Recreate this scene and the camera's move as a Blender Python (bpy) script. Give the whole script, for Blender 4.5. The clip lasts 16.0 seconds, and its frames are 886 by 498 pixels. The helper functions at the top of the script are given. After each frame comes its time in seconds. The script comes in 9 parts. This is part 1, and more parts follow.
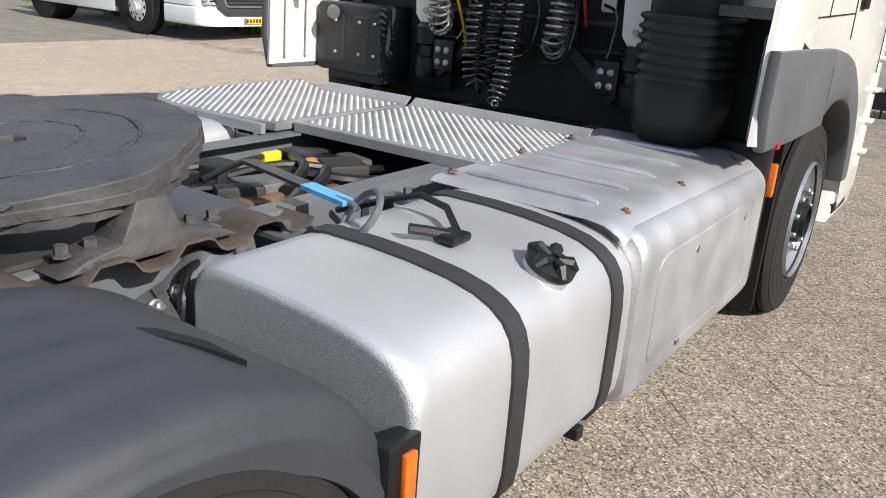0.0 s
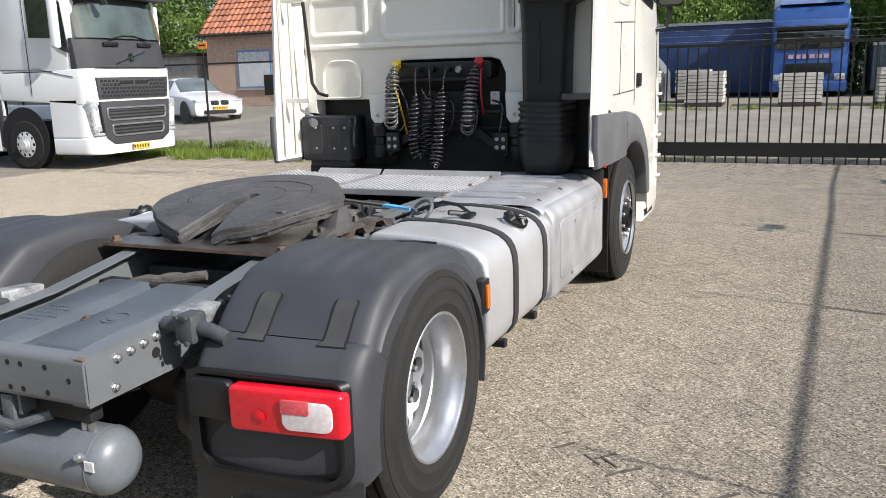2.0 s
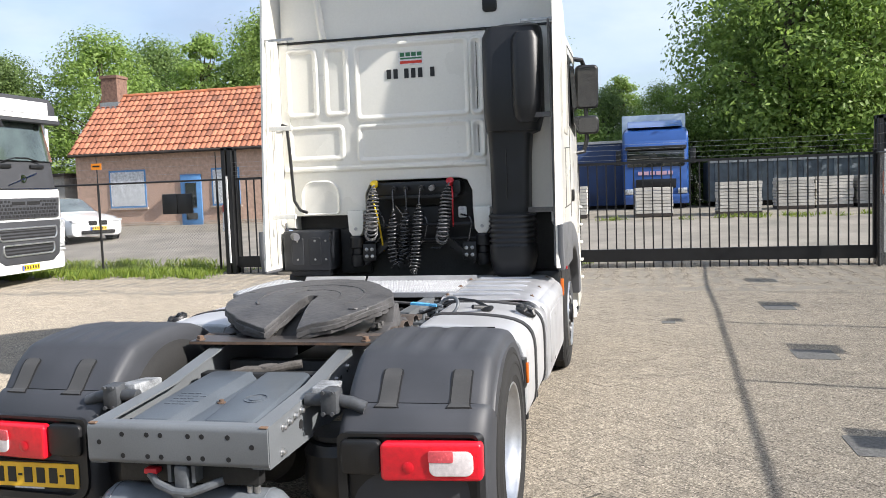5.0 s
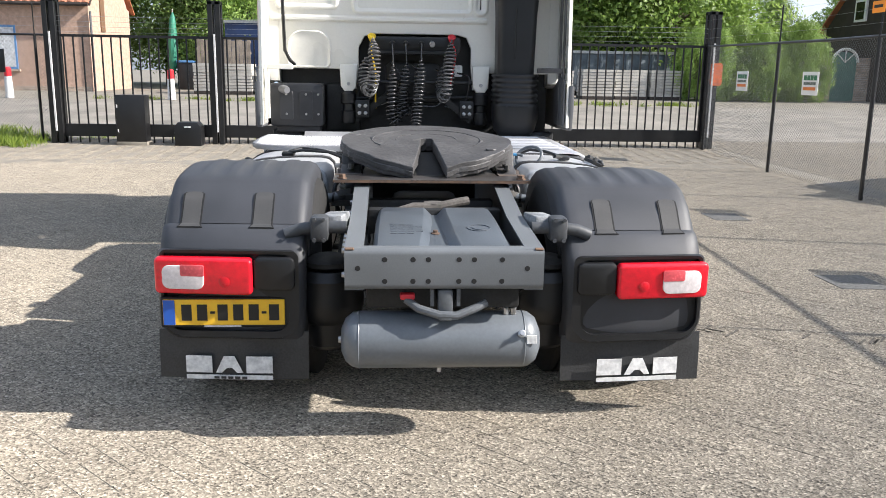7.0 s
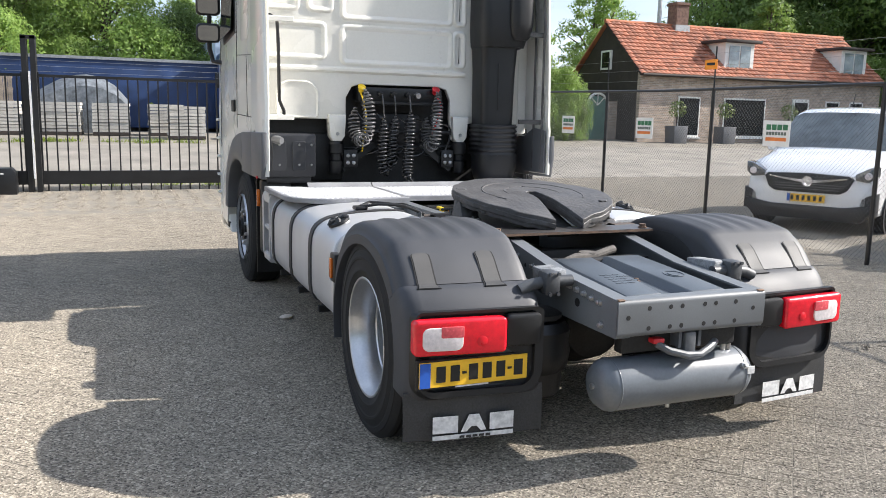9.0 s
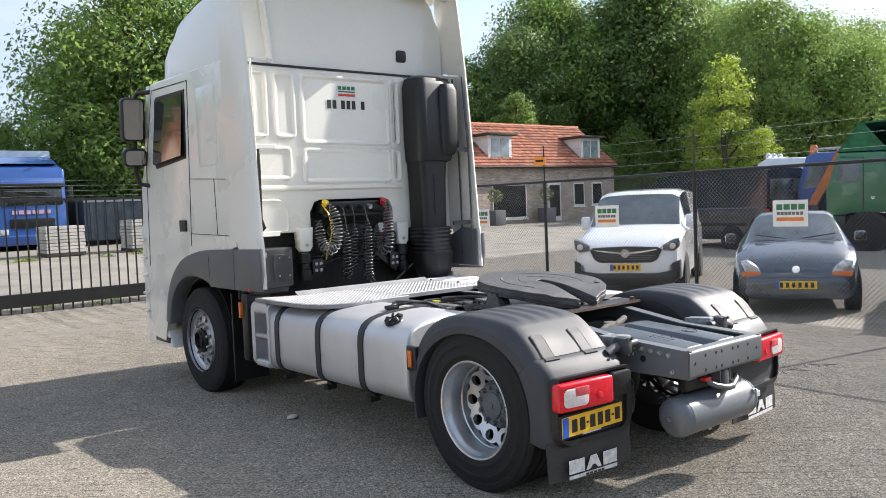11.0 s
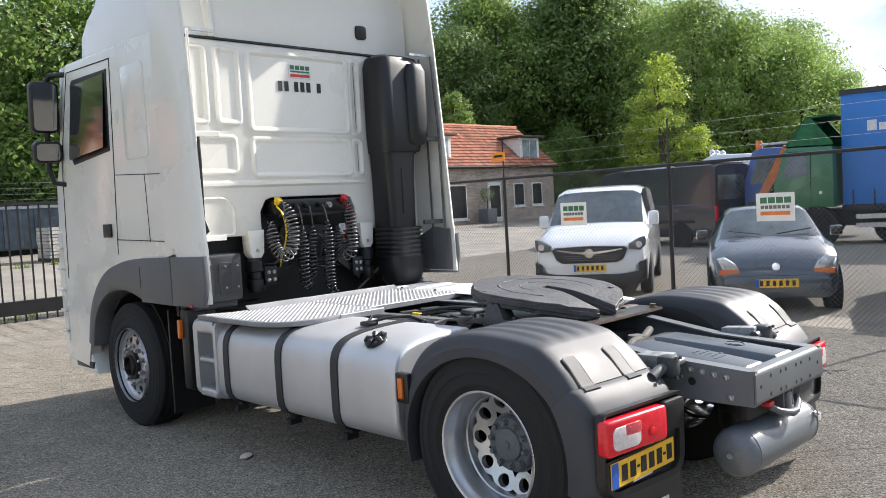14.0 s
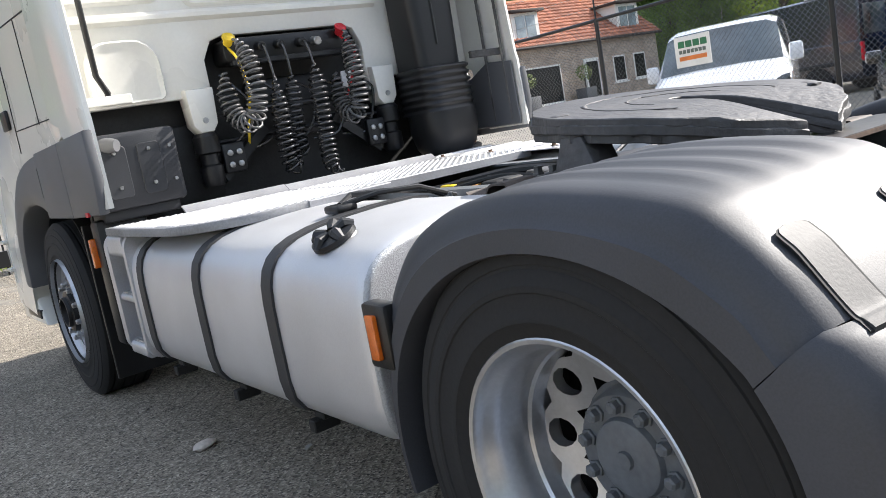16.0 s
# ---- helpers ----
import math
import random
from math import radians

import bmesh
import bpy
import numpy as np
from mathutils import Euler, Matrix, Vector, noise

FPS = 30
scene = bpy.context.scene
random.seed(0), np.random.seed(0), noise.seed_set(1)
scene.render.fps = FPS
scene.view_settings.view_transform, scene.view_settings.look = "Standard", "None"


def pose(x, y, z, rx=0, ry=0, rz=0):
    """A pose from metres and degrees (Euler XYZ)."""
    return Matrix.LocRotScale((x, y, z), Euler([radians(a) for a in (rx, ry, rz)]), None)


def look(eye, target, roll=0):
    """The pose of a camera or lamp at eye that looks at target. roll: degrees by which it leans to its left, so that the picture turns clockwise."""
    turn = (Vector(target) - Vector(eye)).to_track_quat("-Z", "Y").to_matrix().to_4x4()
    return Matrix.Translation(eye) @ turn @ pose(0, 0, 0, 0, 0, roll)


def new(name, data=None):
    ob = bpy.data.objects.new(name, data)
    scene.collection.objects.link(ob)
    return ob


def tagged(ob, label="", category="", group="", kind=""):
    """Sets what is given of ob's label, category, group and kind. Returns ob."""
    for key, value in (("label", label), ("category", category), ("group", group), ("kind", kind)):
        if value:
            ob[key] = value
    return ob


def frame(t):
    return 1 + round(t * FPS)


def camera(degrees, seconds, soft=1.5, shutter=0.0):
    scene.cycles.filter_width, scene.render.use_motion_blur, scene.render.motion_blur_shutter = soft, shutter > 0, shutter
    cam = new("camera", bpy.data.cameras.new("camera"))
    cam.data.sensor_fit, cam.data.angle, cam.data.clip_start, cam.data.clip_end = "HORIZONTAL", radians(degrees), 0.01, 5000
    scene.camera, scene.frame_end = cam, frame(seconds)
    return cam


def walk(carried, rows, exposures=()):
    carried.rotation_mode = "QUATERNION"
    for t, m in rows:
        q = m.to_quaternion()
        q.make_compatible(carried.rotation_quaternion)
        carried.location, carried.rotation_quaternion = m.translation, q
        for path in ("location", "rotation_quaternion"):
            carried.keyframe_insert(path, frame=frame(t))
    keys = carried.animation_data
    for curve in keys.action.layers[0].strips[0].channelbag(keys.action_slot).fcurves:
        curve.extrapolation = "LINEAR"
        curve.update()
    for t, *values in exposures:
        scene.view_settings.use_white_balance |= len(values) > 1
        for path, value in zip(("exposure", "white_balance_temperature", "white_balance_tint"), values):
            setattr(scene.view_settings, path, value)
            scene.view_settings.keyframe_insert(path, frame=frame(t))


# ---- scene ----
cam = camera(56.8, 16.0, 0.9)
PATH = [
    (0, (1.94, -0.634, 1.595), (0.889, 0.942, 0.952), 4.3),
    (0.5, (2.017, -1.194, 1.667), (1.121, 0.536, 1.215), 2.6),
    (1, (2.195, -1.787, 1.694), (1.332, -0.025, 1.303), 0.4),
    (1.5, (2.269, -2.426, 1.704), (1.455, -0.64, 1.316), -0.9),
    (2, (2.423, -2.923, 1.682), (1.65, -1.125, 1.27), -1.5),
    (2.5, (2.511, -3.45, 1.653), (1.766, -1.639, 1.245), -1.7),
    (3, (2.585, -3.773, 1.652), (1.853, -1.947, 1.293), -1.6),
    (3.5, (2.649, -3.86, 1.707), (1.946, -2.001, 1.48), -1.6),
    (3.7, (2.63, -3.877, 1.734), (1.95, -2.004, 1.558), -1.7),
    (5.8, (0.955, -4.043, 1.669), (0.714, -2.065, 1.506), -0.8),
    (6, (0.771, -4.08, 1.619), (0.586, -2.099, 1.415), -0.4),
    (6.5, (0.321, -4.148, 1.544), (0.281, -2.176, 1.216), 0.2),
    (7, (-0.221, -4.218, 1.503), (-0.088, -2.267, 1.082), 0.9),
    (7.5, (-0.75, -4.13, 1.51), (-0.45, -2.202, 1.071), 0.9),
    (8, (-1.313, -4.086, 1.527), (-0.874, -2.182, 1.102), 0.7),
    (8.5, (-1.831, -4.016, 1.54), (-1.257, -2.137, 1.164), 0.8),
    (9, (-2.335, -3.909, 1.582), (-1.586, -2.083, 1.257), 1.3),
    (9.5, (-2.874, -3.8, 1.62), (-1.931, -2.056, 1.36), 1.5),
    (9.7, (-3.05, -3.705, 1.628), (-2.045, -1.993, 1.387), 1.1),
    (11.8, (-4.924, -3.9, 1.765), (-3.548, -2.449, 1.715), -2.9),
    (12, (-4.958, -3.927, 1.757), (-3.56, -2.498, 1.711), -2.6),
    (12.5, (-4.923, -3.93, 1.73), (-3.481, -2.546, 1.67), -2.1),
    (13, (-4.698, -3.57, 1.698), (-3.239, -2.205, 1.625), -2.1),
    (13.5, (-4.367, -3.198, 1.679), (-2.939, -1.799, 1.605), -2.4),
    (14, (-3.997, -2.79, 1.687), (-2.6, -1.363, 1.576), -3.2),
    (14.5, (-3.544, -2.364, 1.577), (-2.15, -0.938, 1.421), -4.0),
    (15, (-3.057, -1.941, 1.515), (-1.668, -0.515, 1.318), -4.9),
    (15.5, (-2.609, -1.512, 1.374), (-1.246, -0.07, 1.122), -6.2),
    (16, (-2.161, -1.205, 1.209), (-1.0, 0.393, 0.895), -10.3),
]
walk(cam, [(t, look(eye, target, roll)) for t, eye, target, roll in PATH], [(0, 0.38), (2.5, 0.53), (5, 0.84), (9.5, 1.04), (12, 0.90), (14, 0.96), (16, 1.18)])

# ---- world, sun ----
SUN_DIR = Vector((1.46, -0.29, 1.0)).normalized()
world = bpy.data.worlds.new("sky")
scene.world = world
world.use_nodes = True
wn = world.node_tree
sky = wn.nodes.new("ShaderNodeTexSky")
sky.sky_type = "NISHITA"
sky.sun_disc = False
sky.sun_elevation = math.asin(SUN_DIR.z)
sky.sun_rotation = math.atan2(SUN_DIR.x, SUN_DIR.y)
sky.dust_density, sky.air_density, sky.ozone_density = 2.0, 1.0, 1.0
tc = wn.nodes.new("ShaderNodeTexCoord")
# thin bright clouds drifting over the sky
mp = wn.nodes.new("ShaderNodeMapping")
mp.inputs["Scale"].default_value = (1.0, 1.0, 2.6)
wn.links.new(tc.outputs["Generated"], mp.inputs["Vector"])
cl = wn.nodes.new("ShaderNodeTexNoise")
cl.inputs["Scale"].default_value, cl.inputs["Detail"].default_value, cl.inputs["Roughness"].default_value = 2.3, 9, 0.55
wn.links.new(mp.outputs["Vector"], cl.inputs["Vector"])
cr = wn.nodes.new("ShaderNodeValToRGB")
cr.color_ramp.elements[0].position, cr.color_ramp.elements[1].position = 0.38, 0.62
cr.color_ramp.elements[0].color, cr.color_ramp.elements[1].color = (0.25, 0.25, 0.25, 1), (0.95, 0.95, 0.95, 1)
wn.links.new(cl.outputs["Fac"], cr.inputs["Fac"])
mx = wn.nodes.new("ShaderNodeMix")
mx.data_type = "RGBA"
wn.links.new(cr.outputs["Color"], mx.inputs["Factor"])
wn.links.new(sky.outputs["Color"], mx.inputs["A"])
shade = wn.nodes.new("ShaderNodeTexNoise")
shade.inputs["Scale"].default_value, shade.inputs["Detail"].default_value = 3.4, 7
wn.links.new(mp.outputs["Vector"], shade.inputs["Vector"])
grey = wn.nodes.new("ShaderNodeValToRGB")
grey.color_ramp.elements[0].position, grey.color_ramp.elements[1].position = 0.36, 0.60
grey.color_ramp.elements[0].color, grey.color_ramp.elements[1].color = (2.5, 3.05, 4.1, 1), (4.2, 4.75, 5.8, 1)
wn.links.new(shade.outputs["Fac"], grey.inputs["Fac"])
wn.links.new(grey.outputs["Color"], mx.inputs["B"])
bg = wn.nodes["Background"]
bg.inputs["Strength"].default_value = 0.12
wn.links.new(mx.outputs["Result"], bg.inputs["Color"])

sun = new("sun", bpy.data.lights.new("sun", "SUN"))
sun.data.energy, sun.data.angle, sun.data.color = 5.0, radians(0.6), (1.0, 0.952, 0.90)
sun.matrix_world = look((30, -8, 20), Vector((30, -8, 20)) - SUN_DIR)


# ---- materials ----
def material(name, color, rough=0.6, metal=0.0, vary=0.12, scale=6.0, fine=60.0, bump=0.15, color2=None, coat=0.0, rvar=0.12, random_value=0.0, ior=1.5, island=False):
    """A surface with two scales of colour variation, uneven gloss and fine relief."""
    m = bpy.data.materials.new(name)
    m.use_nodes = True
    nt = m.node_tree
    n, l = nt.nodes, nt.links
    p = n["Principled BSDF"]
    p.inputs["Metallic"].default_value = metal
    p.inputs["IOR"].default_value = ior
    p.inputs["Coat Weight"].default_value = coat
    p.inputs["Coat Roughness"].default_value = 0.06
    co = n.new("ShaderNodeTexCoord")
    a, b = n.new("ShaderNodeTexNoise"), n.new("ShaderNodeTexNoise")
    for t, s, d in ((a, scale, 6), (b, fine, 4)):
        t.inputs["Scale"].default_value, t.inputs["Detail"].default_value = s, d
        l.new(co.outputs["Object"], t.inputs["Vector"])
    c2 = color2 or tuple(max(0.0, c * (1 - 2.2 * vary)) for c in color)
    c1 = tuple(min(1.0, c * (1 + 0.8 * vary)) for c in color)
    ramp = n.new("ShaderNodeValToRGB")
    ramp.color_ramp.elements[0].position, ramp.color_ramp.elements[1].position = 0.32, 0.66
    ramp.color_ramp.elements[0].color, ramp.color_ramp.elements[1].color = (*c2, 1), (*c1, 1)
    add = n.new("ShaderNodeMath")
    add.operation = "MULTIPLY_ADD"
    add.inputs[1].default_value = 0.35
    l.new(b.outputs["Fac"], add.inputs[0])
    mul = n.new("ShaderNodeMath")
    mul.operation = "MULTIPLY"
    mul.inputs[1].default_value = 0.65
    l.new(a.outputs["Fac"], mul.inputs[0])
    l.new(mul.outputs[0], add.inputs[2])
    l.new(add.outputs[0], ramp.inputs["Fac"])
    out = ramp.outputs["Color"]
    if random_value:
        oi = n.new("ShaderNodeNewGeometry" if island else "ShaderNodeObjectInfo")
        hs = n.new("ShaderNodeHueSaturation")
        mr = n.new("ShaderNodeMapRange")
        mr.inputs["To Min"].default_value, mr.inputs["To Max"].default_value = 1 - random_value, 1 + random_value
        l.new(oi.outputs["Random Per Island" if island else "Random"], mr.inputs["Value"])
        l.new(mr.outputs["Result"], hs.inputs["Value"])
        l.new(out, hs.inputs["Color"])
        out = hs.outputs["Color"]
    l.new(out, p.inputs["Base Color"])
    rr = n.new("ShaderNodeMapRange")
    rr.inputs["To Min"].default_value, rr.inputs["To Max"].default_value = max(0.03, rough - rvar), min(1.0, rough + rvar)
    l.new(a.outputs["Fac"], rr.inputs["Value"])
    l.new(rr.outputs["Result"], p.inputs["Roughness"])
    if bump:
        bp = n.new("ShaderNodeBump")
        bp.inputs["Strength"].default_value, bp.inputs["Distance"].default_value = bump, 0.004
        l.new(b.outputs["Fac"], bp.inputs["Height"])
        l.new(bp.outputs["Normal"], p.inputs["Normal"])
    return m


WHITE = material("white_paint", (0.74, 0.725, 0.665), 0.28, vary=0.03, scale=1.5, bump=0.02, coat=0.5, rvar=0.06)
ROOFWHITE = material("white_fairing_paint", (0.72, 0.71, 0.66), 0.35, vary=0.03, scale=1.2, bump=0.02, coat=0.3)
GREYPLASTIC = material("grey_plastic", (0.115, 0.118, 0.125), 0.5, vary=0.1, scale=3, fine=220, bump=0.12)
BLACKPLASTIC = material("black_plastic", (0.009, 0.0095, 0.0108), 0.44, vary=0.25, scale=4, fine=200, bump=0.15)
FENDER = material("dark_grey_fender_plastic", (0.042, 0.044, 0.051), 0.57, vary=0.18, scale=3.5, fine=240, bump=0.07, color2=(0.026, 0.028, 0.032))
RUBBER = material("tyre_rubber", (0.0135, 0.013, 0.0125), 0.85, vary=0.25, scale=5, fine=90, bump=0.2, color2=(0.008, 0.0078, 0.0076))
STRAPRUBBER = material("brushed_strap_rubber", (0.052, 0.051, 0.050), 0.62, vary=0.12, scale=9, fine=160, bump=0.12, color2=(0.038, 0.038, 0.038))
FLAPRUBBER = material("mud_flap_rubber", (0.045, 0.046, 0.048), 0.5, vary=0.3, scale=3, fine=120, bump=0.2)
ALU = material("brushed_aluminium", (0.60, 0.60, 0.61), 0.48, 0.62, vary=0.06, scale=3, fine=260, bump=0.1, rvar=0.1)
ALUGRAIN = material("pebbled_aluminium", (0.47, 0.48, 0.49), 0.5, 0.55, vary=0.12, scale=190, fine=330, bump=0.55)
ALUPLATE = material("worn_aluminium_plate", (0.60, 0.60, 0.615), 0.50, 0.75, vary=0.1, scale=5, fine=150, bump=0.15)
STEELRIM = material("silver_wheel_paint", (0.60, 0.61, 0.63), 0.32, 0.85, vary=0.08, scale=6, fine=80, bump=0.08)
CHASSIS = material("grey_chassis_paint", (0.112, 0.122, 0.133), 0.45, vary=0.2, scale=4, fine=60, bump=0.12)
CHASSISDARK = material("dirty_dark_chassis", (0.016, 0.016, 0.016), 0.62, vary=0.35, scale=7, fine=70, bump=0.3)
TANKGREY = material("grey_tank_paint", (0.135, 0.15, 0.166), 0.36, vary=0.1, scale=4, fine=70, bump=0.05, coat=0.2)
GREASE = material("greased_cast_steel", (0.066, 0.064, 0.064), 0.55, vary=0.35, scale=7, fine=38, bump=1.0, color2=(0.036, 0.035, 0.036))
FRAMEPAINT = material("smooth_grey_frame_paint", (0.135, 0.146, 0.156), 0.44, vary=0.07, scale=3, fine=160, bump=0.04, color2=(0.105, 0.112, 0.118))
MOUNT = material("oily_brown_mounting_plate", (0.060, 0.055, 0.053), 0.34, 0.2, vary=0.35, scale=6, fine=40, bump=0.15, color2=(0.034, 0.030, 0.029))
OLDPIPE = material("dusty_brown_pipe", (0.105, 0.094, 0.084), 0.8, vary=0.3, scale=14, fine=90, bump=0.3)
RUST = material("rusted_steel", (0.14, 0.083, 0.05), 0.75, vary=0.4, scale=9, fine=60, bump=0.4, color2=(0.055, 0.043, 0.038))
CASTIRON = material("worn_cast_iron", (0.14, 0.135, 0.13), 0.5, 0.4, vary=0.3, scale=9, fine=60, bump=0.3)
ZINC = material("zinc_bolt", (0.5, 0.5, 0.5), 0.35, 0.85, vary=0.2, scale=20)
REDLENS = material("red_lamp_lens", (0.74, 0.010, 0.026), 0.22, vary=0.10, scale=40, fine=300, bump=0.15, coat=0.25, rvar=0.04)
CLEARLENS = material("clear_lamp_lens", (0.74, 0.68, 0.68), 0.2, vary=0.1, scale=60, fine=300, bump=0.2, coat=0.3, rvar=0.04)
AMBER = material("amber_lens", (0.70, 0.15, 0.012), 0.2, vary=0.1, scale=60, fine=300, bump=0.2, coat=0.6, rvar=0.04)
PLATEYELLOW = material("yellow_plate", (0.85, 0.50, 0.03), 0.4, vary=0.05, scale=10, bump=0.02)
PLATEBLUE = material("blue_plate_field", (0.02, 0.10, 0.45), 0.4, vary=0.05)
PRINTBLACK = material("black_print", (0.012, 0.012, 0.012), 0.5, vary=0.1)
PRINTWHITE = material("white_print", (0.72, 0.72, 0.71), 0.6, vary=0.12, scale=30, color2=(0.5, 0.5, 0.5))
PRINTGREEN = material("green_print", (0.03, 0.16, 0.07), 0.5, vary=0.1)
PRINTRED = material("red_print", (0.62, 0.05, 0.03), 0.5, vary=0.1)
YELLOWCAP = material("yellow_plastic", (0.80, 0.55, 0.02), 0.4, vary=0.1)
REDCAP = material("red_plastic", (0.55, 0.02, 0.03), 0.4, vary=0.1)
BLUETAPE = material("blue_paint_patch", (0.10, 0.40, 0.72), 0.5, vary=0.12, scale=30)
BLACKSTEEL = material("black_powder_coated_steel", (0.012, 0.012, 0.013), 0.4, vary=0.2, scale=5, bump=0.05)
MIRRORGLASS = material("dark_window_glass", (0.02, 0.025, 0.025), 0.05, vary=0.1, bump=0, rvar=0.02, coat=1.0)
# patchy grey base stands in for reflected sky and the interior behind the glass
CARGLASS = material("glass_with_painted_reflection", (0.11, 0.135, 0.14), 0.07, vary=0.35, scale=1.6, fine=9, bump=0, rvar=0.03, coat=1.0)
MIRROR = material("mirror_glass", (0.24, 0.25, 0.26), 0.03, 1.0, vary=0.0, bump=0, rvar=0.0)
# near-black that stands in for shade inside holes, gaps, slots and openings
DARKIN = material("opening_shade_black", (0.008, 0.008, 0.009), 0.8, vary=0.2)


# ---- geometry helpers ----
def part(name, bm, mat, parent=None, label="", sharp=35):
    """Links a bmesh as one mesh object under a thing or a part."""
    bmesh.ops.recalc_face_normals(bm, faces=bm.faces)
    lim = radians(sharp)
    for f in bm.faces:
        f.smooth = True
    for e in bm.edges:
        if len(e.link_faces) == 2 and e.calc_face_angle(0.0) > lim:
            e.smooth = False
    me = bpy.data.meshes.new(name)
    bm.to_mesh(me)
    bm.free()
    for m in (mat if isinstance(mat, (list, tuple)) else (mat,)):
        me.materials.append(m)
    ob = new(name, me)
    ob.parent = parent
    if label:
        tagged(ob, label)
    return ob


def root(name, m, label, category, group="", kind=""):
    ob = new(name)
    ob.empty_display_size = 0.1
    ob.matrix_world = m
    return tagged(ob, label, category, group, kind)


def B():
    return bmesh.new()


def box(bm, x0, x1, y0, y1, z0, z1, bev=0.0, seg=2, m=None):
    vs = [bm.verts.new((x, y, z)) for x in (x0, x1) for y in (y0, y1) for z in (z0, z1)]
    fs = [bm.faces.new([vs[i] for i in q]) for q in ((0, 1, 3, 2), (4, 6, 7, 5), (0, 4, 5, 1), (2, 3, 7, 6), (0, 2, 6, 4), (1, 5, 7, 3))]
    out = list(vs)
    if bev:
        es = list({e for f in fs for e in f.edges})
        r = bmesh.ops.bevel(bm, geom=es, offset=bev, segments=seg, profile=0.5, affect="EDGES")
        out = list({v for v in r["verts"]} | {v for v in vs if v.is_valid})
    if m is not None:
        bmesh.ops.transform(bm, matrix=m, verts=[v for v in out if v.is_valid])
    return bm


def extrude(bm, pts, axis, a0, a1, bev=0.0, seg=2):
    """A polygon of (u, v) pairs pulled along an axis: x takes (y, z), y takes (x, z), z takes (x, y)."""
    def at(u, v, a):
        return {"x": (a, u, v), "y": (u, a, v), "z": (u, v, a)}[axis]
    lo = [bm.verts.new(at(u, v, a0)) for u, v in pts]
    hi = [bm.verts.new(at(u, v, a1)) for u, v in pts]
    k = len(pts)
    fs = [bm.faces.new(lo), bm.faces.new(hi)]
    fs += [bm.faces.new((lo[i], lo[(i + 1) % k], hi[(i + 1) % k], hi[i])) for i in range(k)]
    if bev:
        bmesh.ops.recalc_face_normals(bm, faces=fs)
        es = list({e for f in fs[:2] for e in f.edges})
        bmesh.ops.bevel(bm, geom=es, offset=bev, segments=seg, profile=0.5, affect="EDGES")
    return bm


def basis(d):
    d = Vector(d).normalized()
    u = d.orthogonal().normalized()
    return u, d.cross(u)


def tube(bm, pts, r, seg=8, cap=True, closed=False):
    """A round bar or hose through points; r is one radius or one for each point."""
    pts = [Vector(p) for p in pts]
    k = len(pts)
    rs = r if isinstance(r, (list, tuple)) else [r] * k
    rings, u = [], None
    for i, p in enumerate(pts):
        a = pts[(i - 1) % k] if (i > 0 or closed) else p
        b = pts[(i + 1) % k] if (i < k - 1 or closed) else p
        d = (b - a).normalized()
        if u is None:
            u = d.orthogonal().normalized()
        u = (u - d * u.dot(d)).normalized()
        w = d.cross(u)
        rings.append([bm.verts.new(p + (u * math.cos(t) + w * math.sin(t)) * rs[i]) for t in (2 * math.pi * j / seg for j in range(seg))])
    for i in range(k if closed else k - 1):
        A, C = rings[i], rings[(i + 1) % k]
        for j in range(seg):
            bm.faces.new((A[j], A[(j + 1) % seg], C[(j + 1) % seg], C[j]))
    if cap and not closed:
        bm.faces.new(rings[0]), bm.faces.new(rings[-1])
    return bm


def lathe(bm, prof, origin, axis, seg=32, cap=True):
    """Turns a profile of (radius, along) round an axis through origin."""
    o, d = Vector(origin), Vector(axis).normalized()
    u, w = basis(d)
    rings = []
    for r, h in prof:
        if r < 1e-5:
            rings.append([bm.verts.new(o + d * h)])
        else:
            rings.append([bm.verts.new(o + d * h + (u * math.cos(t) + w * math.sin(t)) * r) for t in (2 * math.pi * j / seg for j in range(seg))])
    for A, C in zip(rings, rings[1:]):
        for j in range(seg):
            q = (j + 1) % seg
            if len(A) == 1 and len(C) == 1:
                continue
            if len(A) == 1:
                bm.faces.new((A[0], C[j], C[q]))
            elif len(C) == 1:
                bm.faces.new((A[j], A[q], C[0]))
            else:
                bm.faces.new((A[j], A[q], C[q], C[j]))
    if cap:
        for R in (rings[0], rings[-1]):
            if len(R) > 2:
                bm.faces.new(R)
    return bm


def loft(bm, secs, cap=True, closed=True):
    """Joins rings of points, all of one count."""
    rings = [[bm.verts.new(p) for p in s] for s in secs]
    k = len(rings[0])
    for A, C in zip(rings, rings[1:]):
        for j in range(k if closed else k - 1):
            bm.faces.new((A[j], A[(j + 1) % k], C[(j + 1) % k], C[j]))
    if cap and closed:
        bm.faces.new(rings[0]), bm.faces.new(rings[-1])
    return bm


def rounded(x0, x1, y0, y1, r, n=5):
    """A rounded rectangle as a list of pairs, anticlockwise; r may be four radii, from the lower left corner on."""
    rs = r if isinstance(r, (list, tuple)) else (r,) * 4
    out = []
    for (cx, cy, sx, sy), q, rad in zip(((x0, y0, 1, 1), (x1, y0, -1, 1), (x1, y1, -1, -1), (x0, y1, 1, -1)), (180, 270, 0, 90), rs):
        for i in range(n + 1):
            a = radians(q + 90 * i / n)
            out.append((cx + sx * rad + rad * math.cos(a), cy + sy * rad + rad * math.sin(a)))
    return out


def thick(bm, t):
    """Gives an open sheet a thickness."""
    bmesh.ops.recalc_face_normals(bm, faces=bm.faces)
    bmesh.ops.solidify(bm, geom=list(bm.faces), thickness=t)
    return bm


